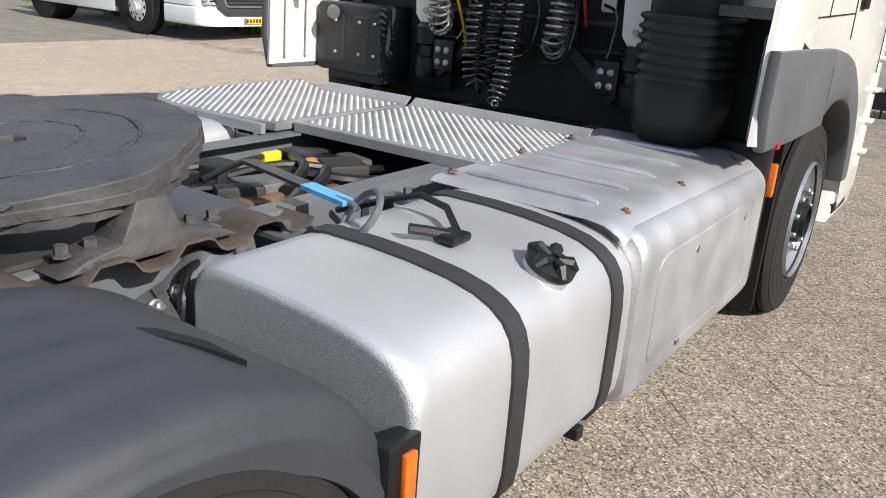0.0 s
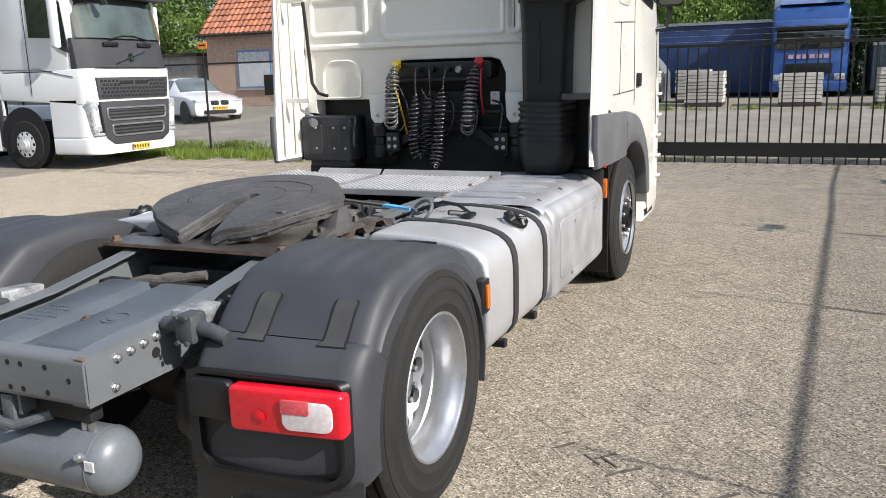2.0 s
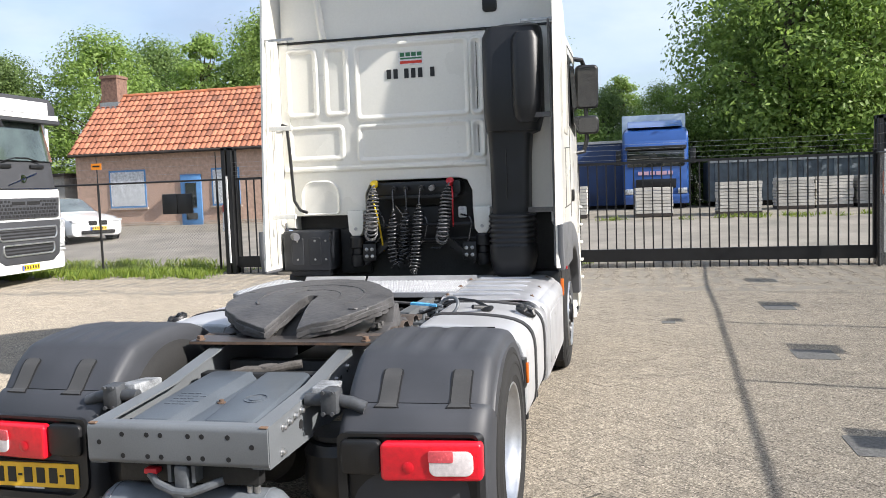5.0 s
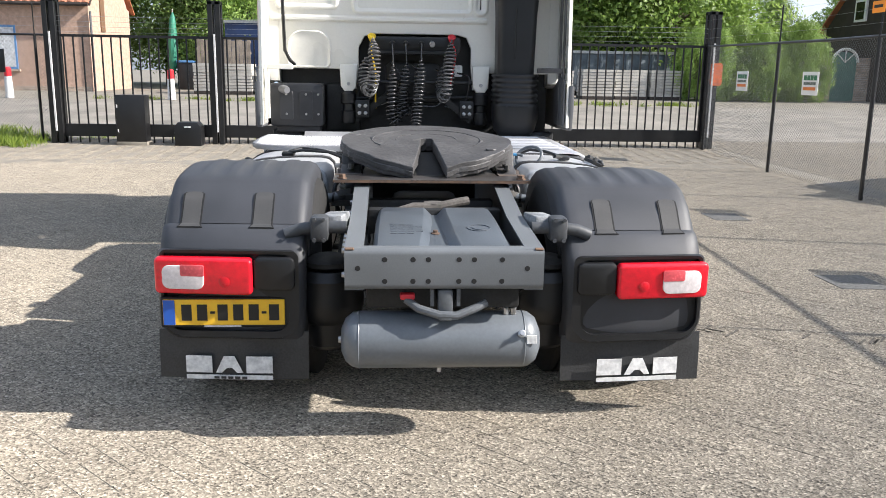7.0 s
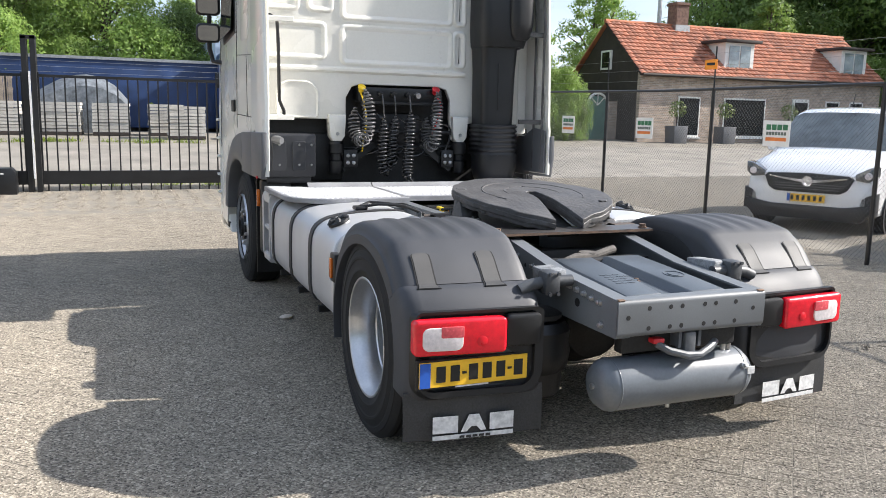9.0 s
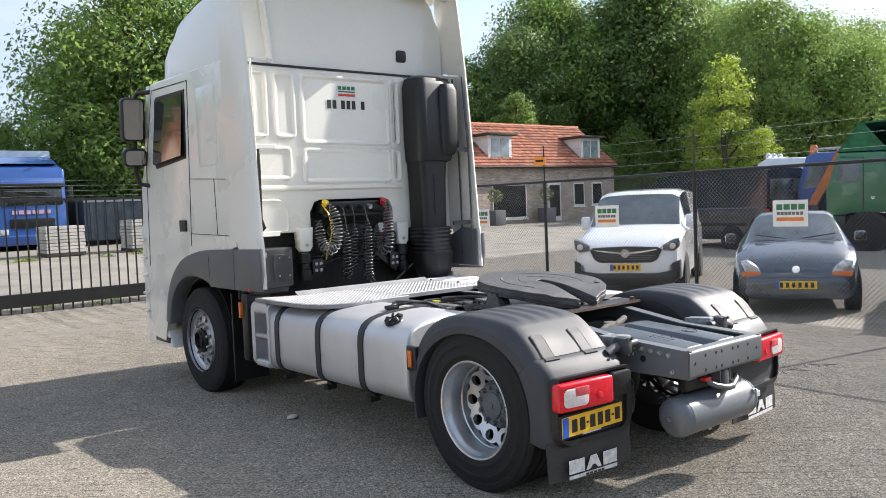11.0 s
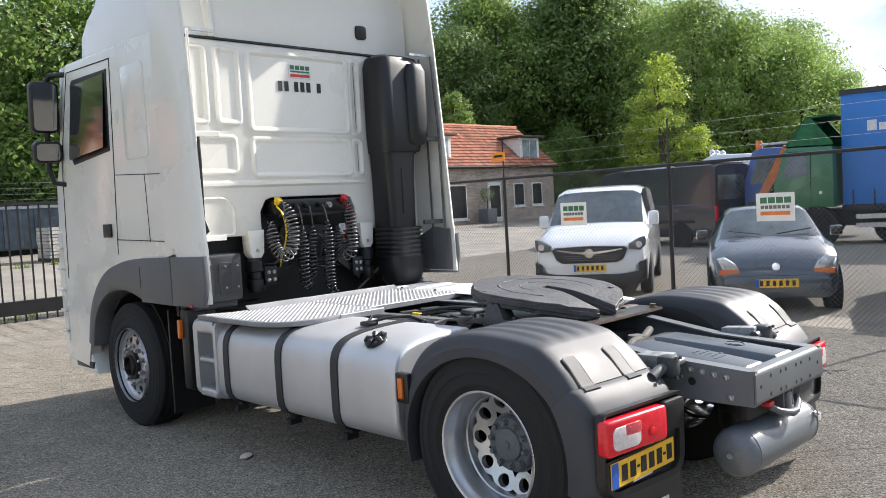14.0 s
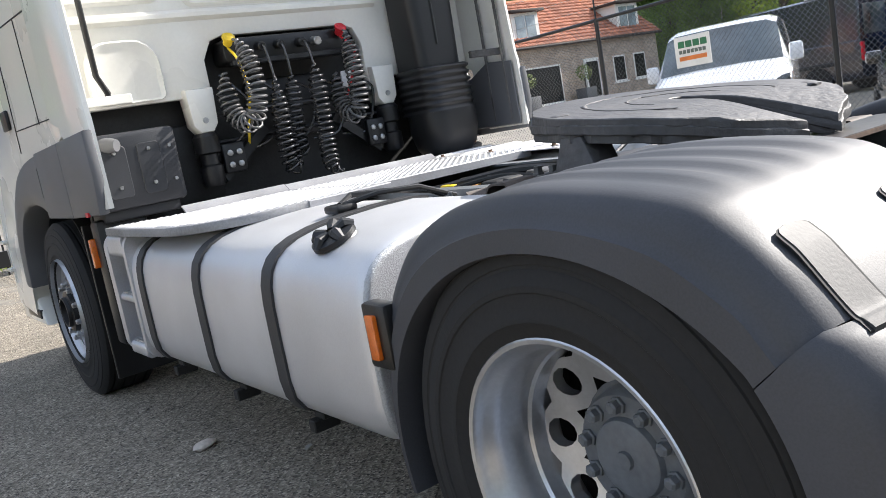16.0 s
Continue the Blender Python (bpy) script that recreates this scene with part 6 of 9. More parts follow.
        part("mirror_face", bm, MIRROR, c, "mirror glass")
    # ribbed corner guard beside the cab front
    guard = part("corner_deflector", loft(B(), [[(s * 1.20, 4.98, z), (s * 1.235, 5.0, z), (s * 1.225, 5.12, z), (s * 1.15, 5.20, z)] for z in (0.62, 0.9, 1.35, 1.62)]), WHITE, truck, "white ribbed cab corner deflector")
    for k in range(5):
        part("rib", box(B(), min(s * 1.20, s * 1.262), max(s * 1.20, s * 1.262), 4.99, 5.10, 0.70 + 0.19 * k, 0.725 + 0.19 * k, 0.006, 1), WHITE, guard)

# air intake duct on the right of the back wall
bm = B()
secs = []
for z, x0, x1, y0 in ((3.02, 0.74, 1.06, 2.70), (2.98, 0.66, 1.09, 2.58), (2.90, 0.63, 1.10, 2.54), (2.30, 0.63, 1.10, 2.53), (2.16, 0.64, 1.06, 2.55)):
    secs.append([(u, v, z) for u, v in rounded(x0, x1, y0, 2.83, (0.09, 0.09, 0.02, 0.02), 5)])
loft(bm, secs)
duct = part("air_intake", bm, BLACKPLASTIC, truck, "black plastic air intake duct", 40)
bm = B()
secs = []
for z, k in ((2.92, 0.7), (2.86, 1.0), (2.36, 1.0), (2.26, 0.86), (2.22, 0.6)):
    cx = 0.985
    secs.append([(cx + u * k, 2.56 + v * k, z) for u, v in rounded(-0.115, 0.115, -0.085, 0.06, (0.08, 0.08, 0.03, 0.03), 5)])
loft(bm, secs)
part("intake_bulge", bm, BLACKPLASTIC, duct, sharp=45)
bm = B()
secs = []
for z, x0, x1 in ((2.16, 0.645, 1.05), (2.14, 0.655, 1.0), (1.95, 0.665, 0.985), (1.50, 0.67, 0.975)):
    secs.append([(u, v, z) for u, v in rounded(x0, x1, 2.58, 2.83, (0.06, 0.06, 0.02, 0.02), 5)])
loft(bm, secs)
box(bm, 0.80, 0.812, 2.572, 2.60, 1.62, 2.02, 0.004, 1)
part("lower_duct", bm, BLACKPLASTIC, duct)
bm = B()
secs = []
for k in range(27):
    z = 1.50 - 0.26 * k / 26
    g = (0.0, 0.012, 0.012, 0.0)[k % 4]
    secs.append([(u, v, z) for u, v in rounded(0.655 - g, 1.0 + g, 2.53 - g, 2.83, (0.10, 0.10, 0.03, 0.03), 6)])
loft(bm, secs)
part("bellows", bm, BLACKPLASTIC, duct, "black rubber bellows", 60)
bm = B()
secs = []
for z, k in ((1.24, 1.0), (1.14, 1.0), (1.04, 0.88), (0.99, 0.68), (0.975, 0.4)):
    secs.append([(0.83 + (u - 0.83) * k, 2.68 + (v - 2.68) * k, z) for u, v in rounded(0.64, 1.02, 2.51, 2.85, 0.13, 6)])
loft(bm, secs)
part("air_filter_bowl", bm, BLACKPLASTIC, duct, "dark round filter bowl", 50)

# dark recess behind the wall: inner panel, connector bar, mounts
bm = B()
box(bm, -1.15, 1.15, 2.98, 3.02, 0.95, 1.85)
box(bm, -0.75, -0.47, 2.93, 2.99, 1.0, 1.4, 0.02)
part("engine_tunnel", bm, CHASSISDARK, truck, "dark engine bay behind the cab")
bm = B()
extrude(bm, rounded(-0.38, 0.38, 1.665, 1.79, 0.03), "y", 2.80, 2.96, 0.015, 2)
box(bm, -0.36, 0.36, 2.76, 2.82, 1.645, 1.675, 0.006, 1)
conn = part("connector_bar", bm, BLACKPLASTIC, truck, "black bar with trailer couplings")
for x, mt, lab in ((-0.36, YELLOWCAP, "yellow air coupling"), (0.30, REDCAP, "red air coupling")):
    bm = lathe(B(), [(0.02, 0), (0.024, 0.01), (0.024, 0.03), (0.032, 0.035), (0.034, 0.05), (0.02, 0.06), (0, 0.06)], (x, 2.79, 1.755), (0, -0.7, 0.7), 14)
    part("air_coupling", bm, mt, conn, lab)
for x in (-0.19, -0.08, 0.05, 0.14):
    bm = lathe(B(), [(0.024, 0), (0.024, 0.05), (0.02, 0.055), (0, 0.055)], (x, 2.80, 1.735), (0, -1, -0.15), 14)
    part("electric_socket", bm, ZINC if x == 0.14 else BLACKPLASTIC, conn)
bm = extrude(B(), rounded(-0.25, 0.22, 1.25, 1.58, 0.05), "y", 2.93, 2.98, 0.015, 2)
part("inner_cover", bm, BLACKPLASTIC, truck, "black inner cover")
bm = extrude(B(), rounded(0.335, 0.405, 1.47, 1.565, 0.012), "y", 2.90, 2.91)
part("label_plate", bm, PRINTWHITE, truck, "pale label")
bm = B()
tube(bm, [(-0.62, 2.86, 1.42), (-0.30, 2.84, 1.42), (0.3, 2.84, 1.42), (0.55, 2.86, 1.42)], 0.016, 8)
tube(bm, [(-0.5, 2.86, 1.28), (0.5, 2.86, 1.30)], 0.012, 8)
bar(bm, (0.20, 2.86, 1.32), (0.48, 2.86, 1.10), 0.05, 0.05)
bar(bm, (-0.22, 2.86, 1.32), (-0.50, 2.86, 1.10), 0.05, 0.05)
part("cab_tilt_bar", bm, BLACKPLASTIC, truck, "black crossbars under the cab")
for s in (-1, 1):
    bm = box(B(), s * 0.44 - 0.06, s * 0.44 + 0.06, 2.80, 2.84, 1.12, 1.27, 0.01)
    br = part("mount_plate", bm, BLACKPLASTIC, truck, "black mount plate with four pale bolts")
    for dx in (-0.025, 0.025):
        for dz in (1.16, 1.22):
            part("bolt", lathe(B(), [(0.016, 0), (0.016, 0.008), (0.010, 0.012), (0, 0.012)], (s * 0.44 + dx, 2.80, dz), (0, -1, 0), 12), ZINC, br)
    bm = lathe(B(), [(0.05, 0), (0.06, 0.02), (0.06, 0.10), (0.045, 0.11), (0.045, 0.16), (0.065, 0.17), (0.065, 0.25), (0.05, 0.27)], (s * 0.56, 2.84, 1.07), (0, 0, 1), 18)
    part("cab_damper", bm, BLACKPLASTIC, truck, "black cab suspension bellows")

# battery box on the left
bm = extrude(B(), rounded(-1.195, -0.76, 1.05, 1.40, 0.025), "y", 2.70, 2.98, 0.015, 2)
box(bm, -1.15, -0.79, 2.74, 2.96, 1.0, 1.06, 0.01)
bat = part("tool_box", bm, material("anthracite_plastic", (0.020, 0.022, 0.027), 0.5, vary=0.15, fine=200), truck, "anthracite plastic box behind the cab")
bm = B()
for x in (-1.06, -0.90):
    extrude(bm, rounded(x - 0.055, x + 0.055, 1.10, 1.34, 0.02), "y", 2.696, 2.71, 0.003, 1)
part("raised_rib", bm, bat.data.materials[0], bat)
for x in (-1.06, -0.90, -0.80):
    for z in (1.15, 1.31):
        part("screw", lathe(B(), [(0.010, 0), (0.008, 0.006), (0, 0.006)], (x, 2.695, z), (0, -1, 0), 8), ZINC, bat)
bm = lathe(B(), [(0.035, 0), (0.035, 0.10), (0.028, 0.13), (0, 0.13)], (-1.13, 2.76, 1.36), (0.5, -0.6, -0.1), 16)
part("filler_spout", bm, GREYPLASTIC, truck, "grey spout with pale blue cap")
part("blue_cap", lathe(B(), [(0.03, 0), (0.03, 0.03), (0, 0.035)], (-1.14, 2.78, 1.37), (-0.6, 0.5, 0.3), 16), material("pale_blue_cap", (0.25, 0.35, 0.5), 0.5), truck, "pale blue screw cap")


def coil(path, loops, radius, r, mat, lab, lead=0):
    """A spiral hose wound along a smooth path; the first lead points stay a plain cable."""
    C = [Vector(p) for p in smooth3(path, 12)]
    n = loops * 9
    L = [0.0]
    for a, b in zip(C, C[1:]):
        L.append(L[-1] + (b - a).length)
    start = L[min(len(L) - 1, lead * 12)]

    def at(d):
        k = max(0, min(len(C) - 2, next((i for i, q in enumerate(L) if q > d), len(L)) - 1))
        t = (d - L[k]) / max(1e-6, L[k + 1] - L[k])
        return C[k].lerp(C[k + 1], t), (C[k + 1] - C[k]).normalized()
    pts = [p for p, q in zip(C, L) if q < start]
    for i in range(n + 1):
        t = i / n
        p, d = at(start + (L[-1] - start) * t)
        u = (Vector((1, 0, 0)) - d * d.x).normalized()
        w = d.cross(u)
        a = 2 * math.pi * loops * t
        q = radius * min(1.0, 6 * t + 0.15, 6 * (1 - t) + 0.15)
        pts.append(p + u * q * math.cos(a) + w * q * math.sin(a))
    return part("spiral_hose", tube(B(), pts, r, 6), mat, truck, lab, 180)


HOSE = material("black_hose", (0.035, 0.035, 0.037), 0.26, vary=0.15, coat=0.5)
HOSEGREY = material("grey_black_hose", (0.11, 0.11, 0.112), 0.28, vary=0.2, coat=0.3)
coil([(-0.355, 2.78, 1.77), (-0.35, 2.70, 1.76), (-0.34, 2.64, 1.66), (-0.34, 2.61, 1.50), (-0.36, 2.63, 1.38), (-0.39, 2.70, 1.35), (-0.42, 2.76, 1.42), (-0.42, 2.78, 1.55), (-0.40, 2.80, 1.62)], 26, 0.048, 0.0070, HOSEGREY, "grey-black spiral air hose hanging in a loop", 1)
coil([(-0.19, 2.76, 1.74), (-0.19, 2.72, 1.70), (-0.185, 2.70, 1.55), (-0.20, 2.69, 1.28), (-0.19, 2.70, 1.12), (-0.155, 2.72, 1.10), (-0.135, 2.75, 1.22), (-0.13, 2.78, 1.45)], 27, 0.042, 0.0072, HOSE, "black spiral cable hanging in a loop", 2)
coil([(-0.08, 2.76, 1.74), (-0.08, 2.73, 1.70), (-0.075, 2.72, 1.56), (-0.10, 2.72, 1.35), (-0.09, 2.74, 1.18), (-0.05, 2.78, 1.16)], 15, 0.042, 0.0072, HOSE, "black spiral cable", 2)
coil([(0.05, 2.76, 1.74), (0.05, 2.72, 1.71), (0.045, 2.68, 1.60), (0.03, 2.66, 1.38), (0.01, 2.64, 1.15), (0.0, 2.60, 1.05), (0.03, 2.56, 1.035)], 20, 0.043, 0.0072, HOSE, "black spiral cable reaching the deck", 2)
coil([(0.30, 2.78, 1.77), (0.295, 2.71, 1.75), (0.28, 2.67, 1.62), (0.265, 2.64, 1.46), (0.25, 2.64, 1.34), (0.23, 2.69, 1.31), (0.22, 2.76, 1.38), (0.23, 2.79, 1.55)], 26, 0.048, 0.0070, HOSEGREY, "grey-black spiral air hose hanging in a loop", 1)
for pts, mt in (([(-0.36, 2.79, 1.74), (-0.36, 2.70, 1.66), (-0.33, 2.72, 1.5), (-0.33, 2.80, 1.35), (-0.33, 2.86, 1.2)], YELLOWCAP), ([(0.31, 2.79, 1.74), (0.33, 2.71, 1.66), (0.32, 2.74, 1.55), (0.30, 2.84, 1.4)], REDCAP)):
    part("air_line", tube(B(), smooth3(pts), 0.007, 6), mt, truck, "thin coloured air line")
for k in range(5):
    x = -0.4 + 0.19 * k
    part("cable", tube(B(), smooth3([(x, 2.88, 1.62 - 0.03 * k), (x + 0.1, 2.80, 1.45), (x + 0.04, 2.83, 1.30 - 0.02 * k), (x - 0.1, 2.88, 1.22)]), 0.008, 6), HOSE, truck, "black looped cable")

# ---- small repeated pieces ----
def pieces(name, v, f, places, mat, parent, limit=300, mat2=None):
    """Separate objects on one mesh for the first places, the rest joined; places are matrices in the parent's space."""
    me = bpy.data.meshes.new(name)
    me.from_pydata(v, [], f)
    me.materials.append(mat)
    for p in me.polygons:
        p.use_smooth = False
    for m in places[:limit]:
        o = new(name, me)
        o.parent = parent
        o.matrix_local = m
    rest = places[limit:]
    if rest:
        a = np.array(v, float)
        a = np.hstack([a, np.ones((len(a), 1))])
        allv, allf = [], []
        for k, m in enumerate(rest):
            allv.append((a @ np.array(m).T)[:, :3])
            allf += [tuple(i + k * len(v) for i in q) for q in f]
        m2 = bpy.data.meshes.new(name + "_field")
        m2.from_pydata(np.vstack(allv).tolist(), [], allf)
        m2.materials.append(mat2 or mat)
        o = new(name + "_field", m2)
        o.parent = parent
        tagged(o, kind="stuff")


# ---- houses ----
DARKPANE = material("dark_house_window", (0.012, 0.014, 0.015), 0.12, vary=0.2, bump=0, rvar=0.03, ior=1.25)
# dormer panes: the sky's reflection is put into the pale base colour
PALEPANE = material("window_with_painted_sky", (0.30, 0.37, 0.40), 0.08, vary=0.3, scale=1.5, bump=0, rvar=0.03, coat=0.6)


def window(parent, x, y, z, w, h, frame, n=2, curtain=False, pane=None):
    """A window in a wall that faces -y: frame, sill and panes set into the opening."""
    wd = part("window", box(B(), x - w / 2, x + w / 2, y - 0.03, y + 0.06, z, z + h), frame, parent, "window with frame")
    for k in range(n):
        a = x - w / 2 + 0.06 + (w - 0.06) * k / n
        b = x - w / 2 + (w - 0.06) * (k + 1) / n
        part("pane", box(B(), a, b, y - 0.036, y - 0.031, z + 0.07, z + h - 0.07), CURTAIN if curtain else pane or MIRRORGLASS, wd)
    part("sill", box(B(), x - w / 2 - 0.06, x + w / 2 + 0.06, y - 0.08, y + 0.03, z - 0.07, z), frame if not curtain else BRICK2, wd)
    return wd


TV = [(-0.5, 0, 0.045), (-0.25, 0, 0.075), (0.0, 0, 0.09), (0.25, 0, 0.075), (0.5, 0, 0.045), (-0.5, 1.08, 0.0), (-0.25, 1.08, 0.03), (0.0, 1.08, 0.045), (0.25, 1.08, 0.03), (0.5, 1.08, 0.0), (-0.5, 0, 0.0), (0.5, 0, 0.0), (-0.25, 0, 0.03), (0.0, 0, 0.045), (0.25, 0, 0.03)]
TF = [(0, 1, 6, 5), (1, 2, 7, 6), (2, 3, 8, 7), (3, 4, 9, 8), (10, 12, 1, 0), (12, 13, 2, 1), (13, 14, 3, 2), (14, 11, 4, 3)]


def gable_house(name, x0, x1, y0, depth, base, eave, ridge, wall, label, tile_w, rows, over=0.25, gable_mat=None):
    h = root(name, pose(0, 0, 0), label, "house")
    ya = y0 + depth / 2
    bm = B()
    box(bm, x0, x1, y0, y0 + 0.2, base - 1, eave)
    box(bm, x0, x1, y0 + depth - 0.2, y0 + depth, base - 1, eave)
    part("wall", bm, wall, h)
    for xa, xb in ((x0, x0 + 0.2), (x1 - 0.2, x1)):
        part("gable_wall", extrude(B(), [(y0 + 0.2, base - 1), (y0 + depth - 0.2, base - 1), (y0 + depth - 0.2, eave), (ya, ridge - 0.1), (y0 + 0.2, eave)], "x", xa, xb), gable_mat or wall, h)
    sl = math.hypot(ya - y0 + over, ridge - eave + 0.12)
    ang = math.atan2(ridge - eave + 0.12, ya - y0 + over)
    for sgn in (1, -1):
        yb = y0 - over if sgn > 0 else y0 + depth + over
        m = Matrix.Translation((0, yb, eave - 0.10)) @ Matrix.Rotation(ang if sgn > 0 else math.pi - ang, 4, "X")
        bm = box(B(), x0 - 0.15, x1 + 0.15, 0, sl, -0.08, -0.03) if sgn > 0 else box(B(), x0 - 0.15, x1 + 0.15, 0, sl, 0.03, 0.08)
        bmesh.ops.transform(bm, matrix=m, verts=bm.verts)
        rf = part("roof", bm, WOOD_AND_SHADE if sgn > 0 else ROOFTILE, h)
        if sgn > 0:
            n = int((x1 - x0 + 0.3) / tile_w)
            step = sl / rows
            places = []
            for j in range(rows):
                for i in range(n):
                    q = m @ Matrix.Translation((x0 - 0.15 + (i + 0.5) * tile_w, j * step, random.uniform(-0.006, 0.006))) @ Matrix.Rotation(random.uniform(-0.02, 0.02), 4, "Z") @ Matrix.Diagonal((tile_w * 1.02, step, 1, 1))
                    places.append(q)
            random.shuffle(places)
            pieces("roof_tile", TV, TF, places, ROOFTILES, rf, 300, ROOFTILEJ)
    part("ridge_tile", tube(B(), [(x0 - 0.15 + (x1 - x0 + 0.3) * i / 30, ya, ridge + 0.03 + 0.008 * math.sin(i * 1.7)) for i in range(31)], 0.09, 8), ROOFTILE, h)
    part("gutter", tube(B(), [(x0 - 0.1, y0 - over - 0.03, eave - 0.12), (x1 + 0.1, y0 - over - 0.03, eave - 0.12)], 0.06, 8), WOOD_AND_SHADE, h)
    return h


def chimney(h, x, y, z0, z1, w=0.55):
    bm = B()
    box(bm, x - w / 2, x + w / 2, y - w / 2, y + w / 2, z0, z1)
    box(bm, x - w / 2 - 0.04, x + w / 2 + 0.04, y - w / 2 - 0.04, y + w / 2 + 0.04, z1 - 0.12, z1 - 0.03)
    c = part("chimney", bm, material("dark_red_brick", (0.20, 0.12, 0.09), 0.9, vary=0.25, scale=9), h, "weathered brick chimney")
    part("flashing", box(B(), x - w / 2 - 0.06, x + w / 2 + 0.06, y - w / 2 - 0.06, y + w / 2 + 0.06, z0, z0 + 0.35), ZINC, c)


ROOFTILES = material("clay_tile", (0.41, 0.155, 0.085), 0.8, vary=0.22, scale=1.5, fine=30, bump=0.3, color2=(0.24, 0.10, 0.06), random_value=0.30)
ROOFTILEJ = material("clay_tile_field", (0.39, 0.15, 0.085), 0.8, vary=0.28, scale=0.9, fine=12, bump=0.3, color2=(0.22, 0.10, 0.065), random_value=0.34, island=True)

h1 = gable_house("cottage", -19.45, -10.1, 24.5, 4.4, 0.6, 3.62, 5.98, BRICK, "low pink-brick cottage with old orange tiles and blue frames", 0.235, 10)
chimney(h1, -10.45, 26.6, 5.4, 6.7)
chimney(h1, -18.95, 26.6, 5.4, 6.85, 0.72)
window(h1, -17.2, 24.5, 1.42, 1.58, 1.46, FRAMEB, 1, True)
window(h1, -13.05, 24.5, 1.40, 1.15, 1.42, FRAMEB, 1, True)
dr = part("door", box(B(), -14.92, -14.06, 24.44, 24.52, 0.62, 2.62, 0.01), FRAMEB, h1, "blue front door")
part("pane", box(B(), -14.72, -14.26, 24.425, 24.44, 1.35, 2.3), MIRRORGLASS, dr)
part("pane", box(B(), -14.72, -14.26, 24.425, 24.44, 0.9, 1.15), MIRRORGLASS, dr)
part("letter_box", box(B(), -15.6, -15.2, 24.3, 24.5, 1.55, 1.85, 0.02), GREYPLASTIC, h1, "grey letter box")
part("plinth", box(B(), -19.45, -10.1, 24.47, 24.5, 0.2, 0.85), BRICK2, h1)
part("drain_pipe", tube(B(), [(-10.02, 24.45, 3.3), (-10.02, 24.45, 0.5)], 0.04, 8), GREYPLASTIC, h1)
part("gable_window", box(B(), -10.12, -10.06, 25.6, 26.0, 2.7, 3.9), material("brown_shutter", (0.16, 0.09, 0.05), 0.7), h1, "brown gable shutter")

# the gables' shade is put into their colour by the near-black timber material
h2 = gable_house("brick_house", 17.1, 30.0, 23.5, 5.0, 0.3, 3.4, 5.5, BRICK2, "brown brick house with bright orange tiles and dormers", 0.235, 14, 0.25, WOOD_AND_SHADE)
chimney(h2, 20.6, 26.0, 5.2, 6.5, 0.62)
part("flue", tube(B(), [(19.7, 26.1, 5.3), (19.7, 26.1, 6.6)], 0.09, 10), ZINC, h2, "metal flue")
for x, w, n in ((19.5, 1.1, 1), (22.35, 2.2, 1), (27.2, 0.8, 1), (28.6, 0.8, 1)):
    window(h2, x, 23.5, 0.9 if w > 1 else 1.35, w, 1.6 if w > 1 else 1.15, FRAMEW, n, pane=DARKPANE)
part("window", box(B(), 17.02, 17.11, 25.55, 26.28, 3.56, 4.34), FRAMEW, h2, "small white window in the dark gable")
part("pane", box(B(), 17.01, 17.019, 25.65, 26.18, 3.64, 4.26), DARKPANE, h2)
dr = part("door", box(B(), 24.9, 25.8, 23.42, 23.52, 0.35, 2.55, 0.01), FRAMEW, h2, "front door with glass")
part("pane", box(B(), 25.0, 25.7, 23.40, 23.42, 0.9, 2.4), DARKPANE, dr)
for x in (22.1, 28.5):
    bm = B()
    extrude(bm, [(23.75, 3.55), (25.3, 4.75), (23.75, 4.75)], "x", x - 0.75, x + 0.75)
    d = part("dormer", bm, FRAMEW, h2, "white dormer with flat roof")
    part("dormer_roof", box(B(), x - 0.95, x + 0.95, 23.5, 25.6, 4.75, 4.87, 0.02), WOOD_AND_SHADE, d)
    part("pane", box(B(), x - 0.55, x - 0.04, 23.725, 23.74, 3.75, 4.62), PALEPANE, d)
    part("pane", box(B(), x + 0.04, x + 0.55, 23.725, 23.74, 3.75, 4.62), PALEPANE, d)
for x in (18.5, 20.9, 24.2):
    p = root("planter", pose(x, 22.9, rise(0, 22.9) - 0.03), "grey square planter with a clipped ball shrub", "planter", "planters at the house")
    part("pot", extrude(B(), [(-0.3, 0), (0.3, 0), (0.33, 0.7), (-0.33, 0.7)], "y", -0.3, 0.3, 0.02), GREYPLASTIC, p)
    part("stem", tube(B(), [(0, 0, 0.7), (0, 0, 1.1)], 0.03, 6), WOOD_AND_SHADE, p)
    bm = B()
    rr = random.Random(int(x * 10))
    for k in range(260):
        d = Vector((rr.gauss(0, 1), rr.gauss(0, 1), rr.gauss(0, 1))).normalized() * rr.uniform(0.22, 0.36)
        o = Vector((0, 0, 1.35)) + d
        u, w = basis(d + Vector((rr.uniform(-.5, .5), rr.uniform(-.5, .5), rr.uniform(-.5, .5))))
        s = 0.05
        bm.faces.new([bm.verts.new(o + u * a * s + w * b * s) for a, b in ((-1, 0), (0, -0.6), (1, 0), (0, 0.6))])
    part("shrub", bm, GRASSM, p, "small round shrub")
# garden wall with arched green door
gw = root("garden_wall", pose(0, 0, 0), "low brown brick garden wall with a green arched door", "wall")
bm = B()
box(bm, 11.0, 15.7, 25.0, 25.25, 0.2, 2.25)
box(bm, 16.6, 17.1, 25.0, 25.25, 0.2, 2.25)
part("wall_panel", bm, BRICK2, gw)
gd = part("door", extrude(B(), rounded(15.7, 16.6, 0.3, 2.45, (0.01, 0.01, 0.42, 0.42), 8), "y", 25.02, 25.12), material("green_door_paint", (0.10, 0.20, 0.16), 0.5), gw, "green garden door")
bm = B()
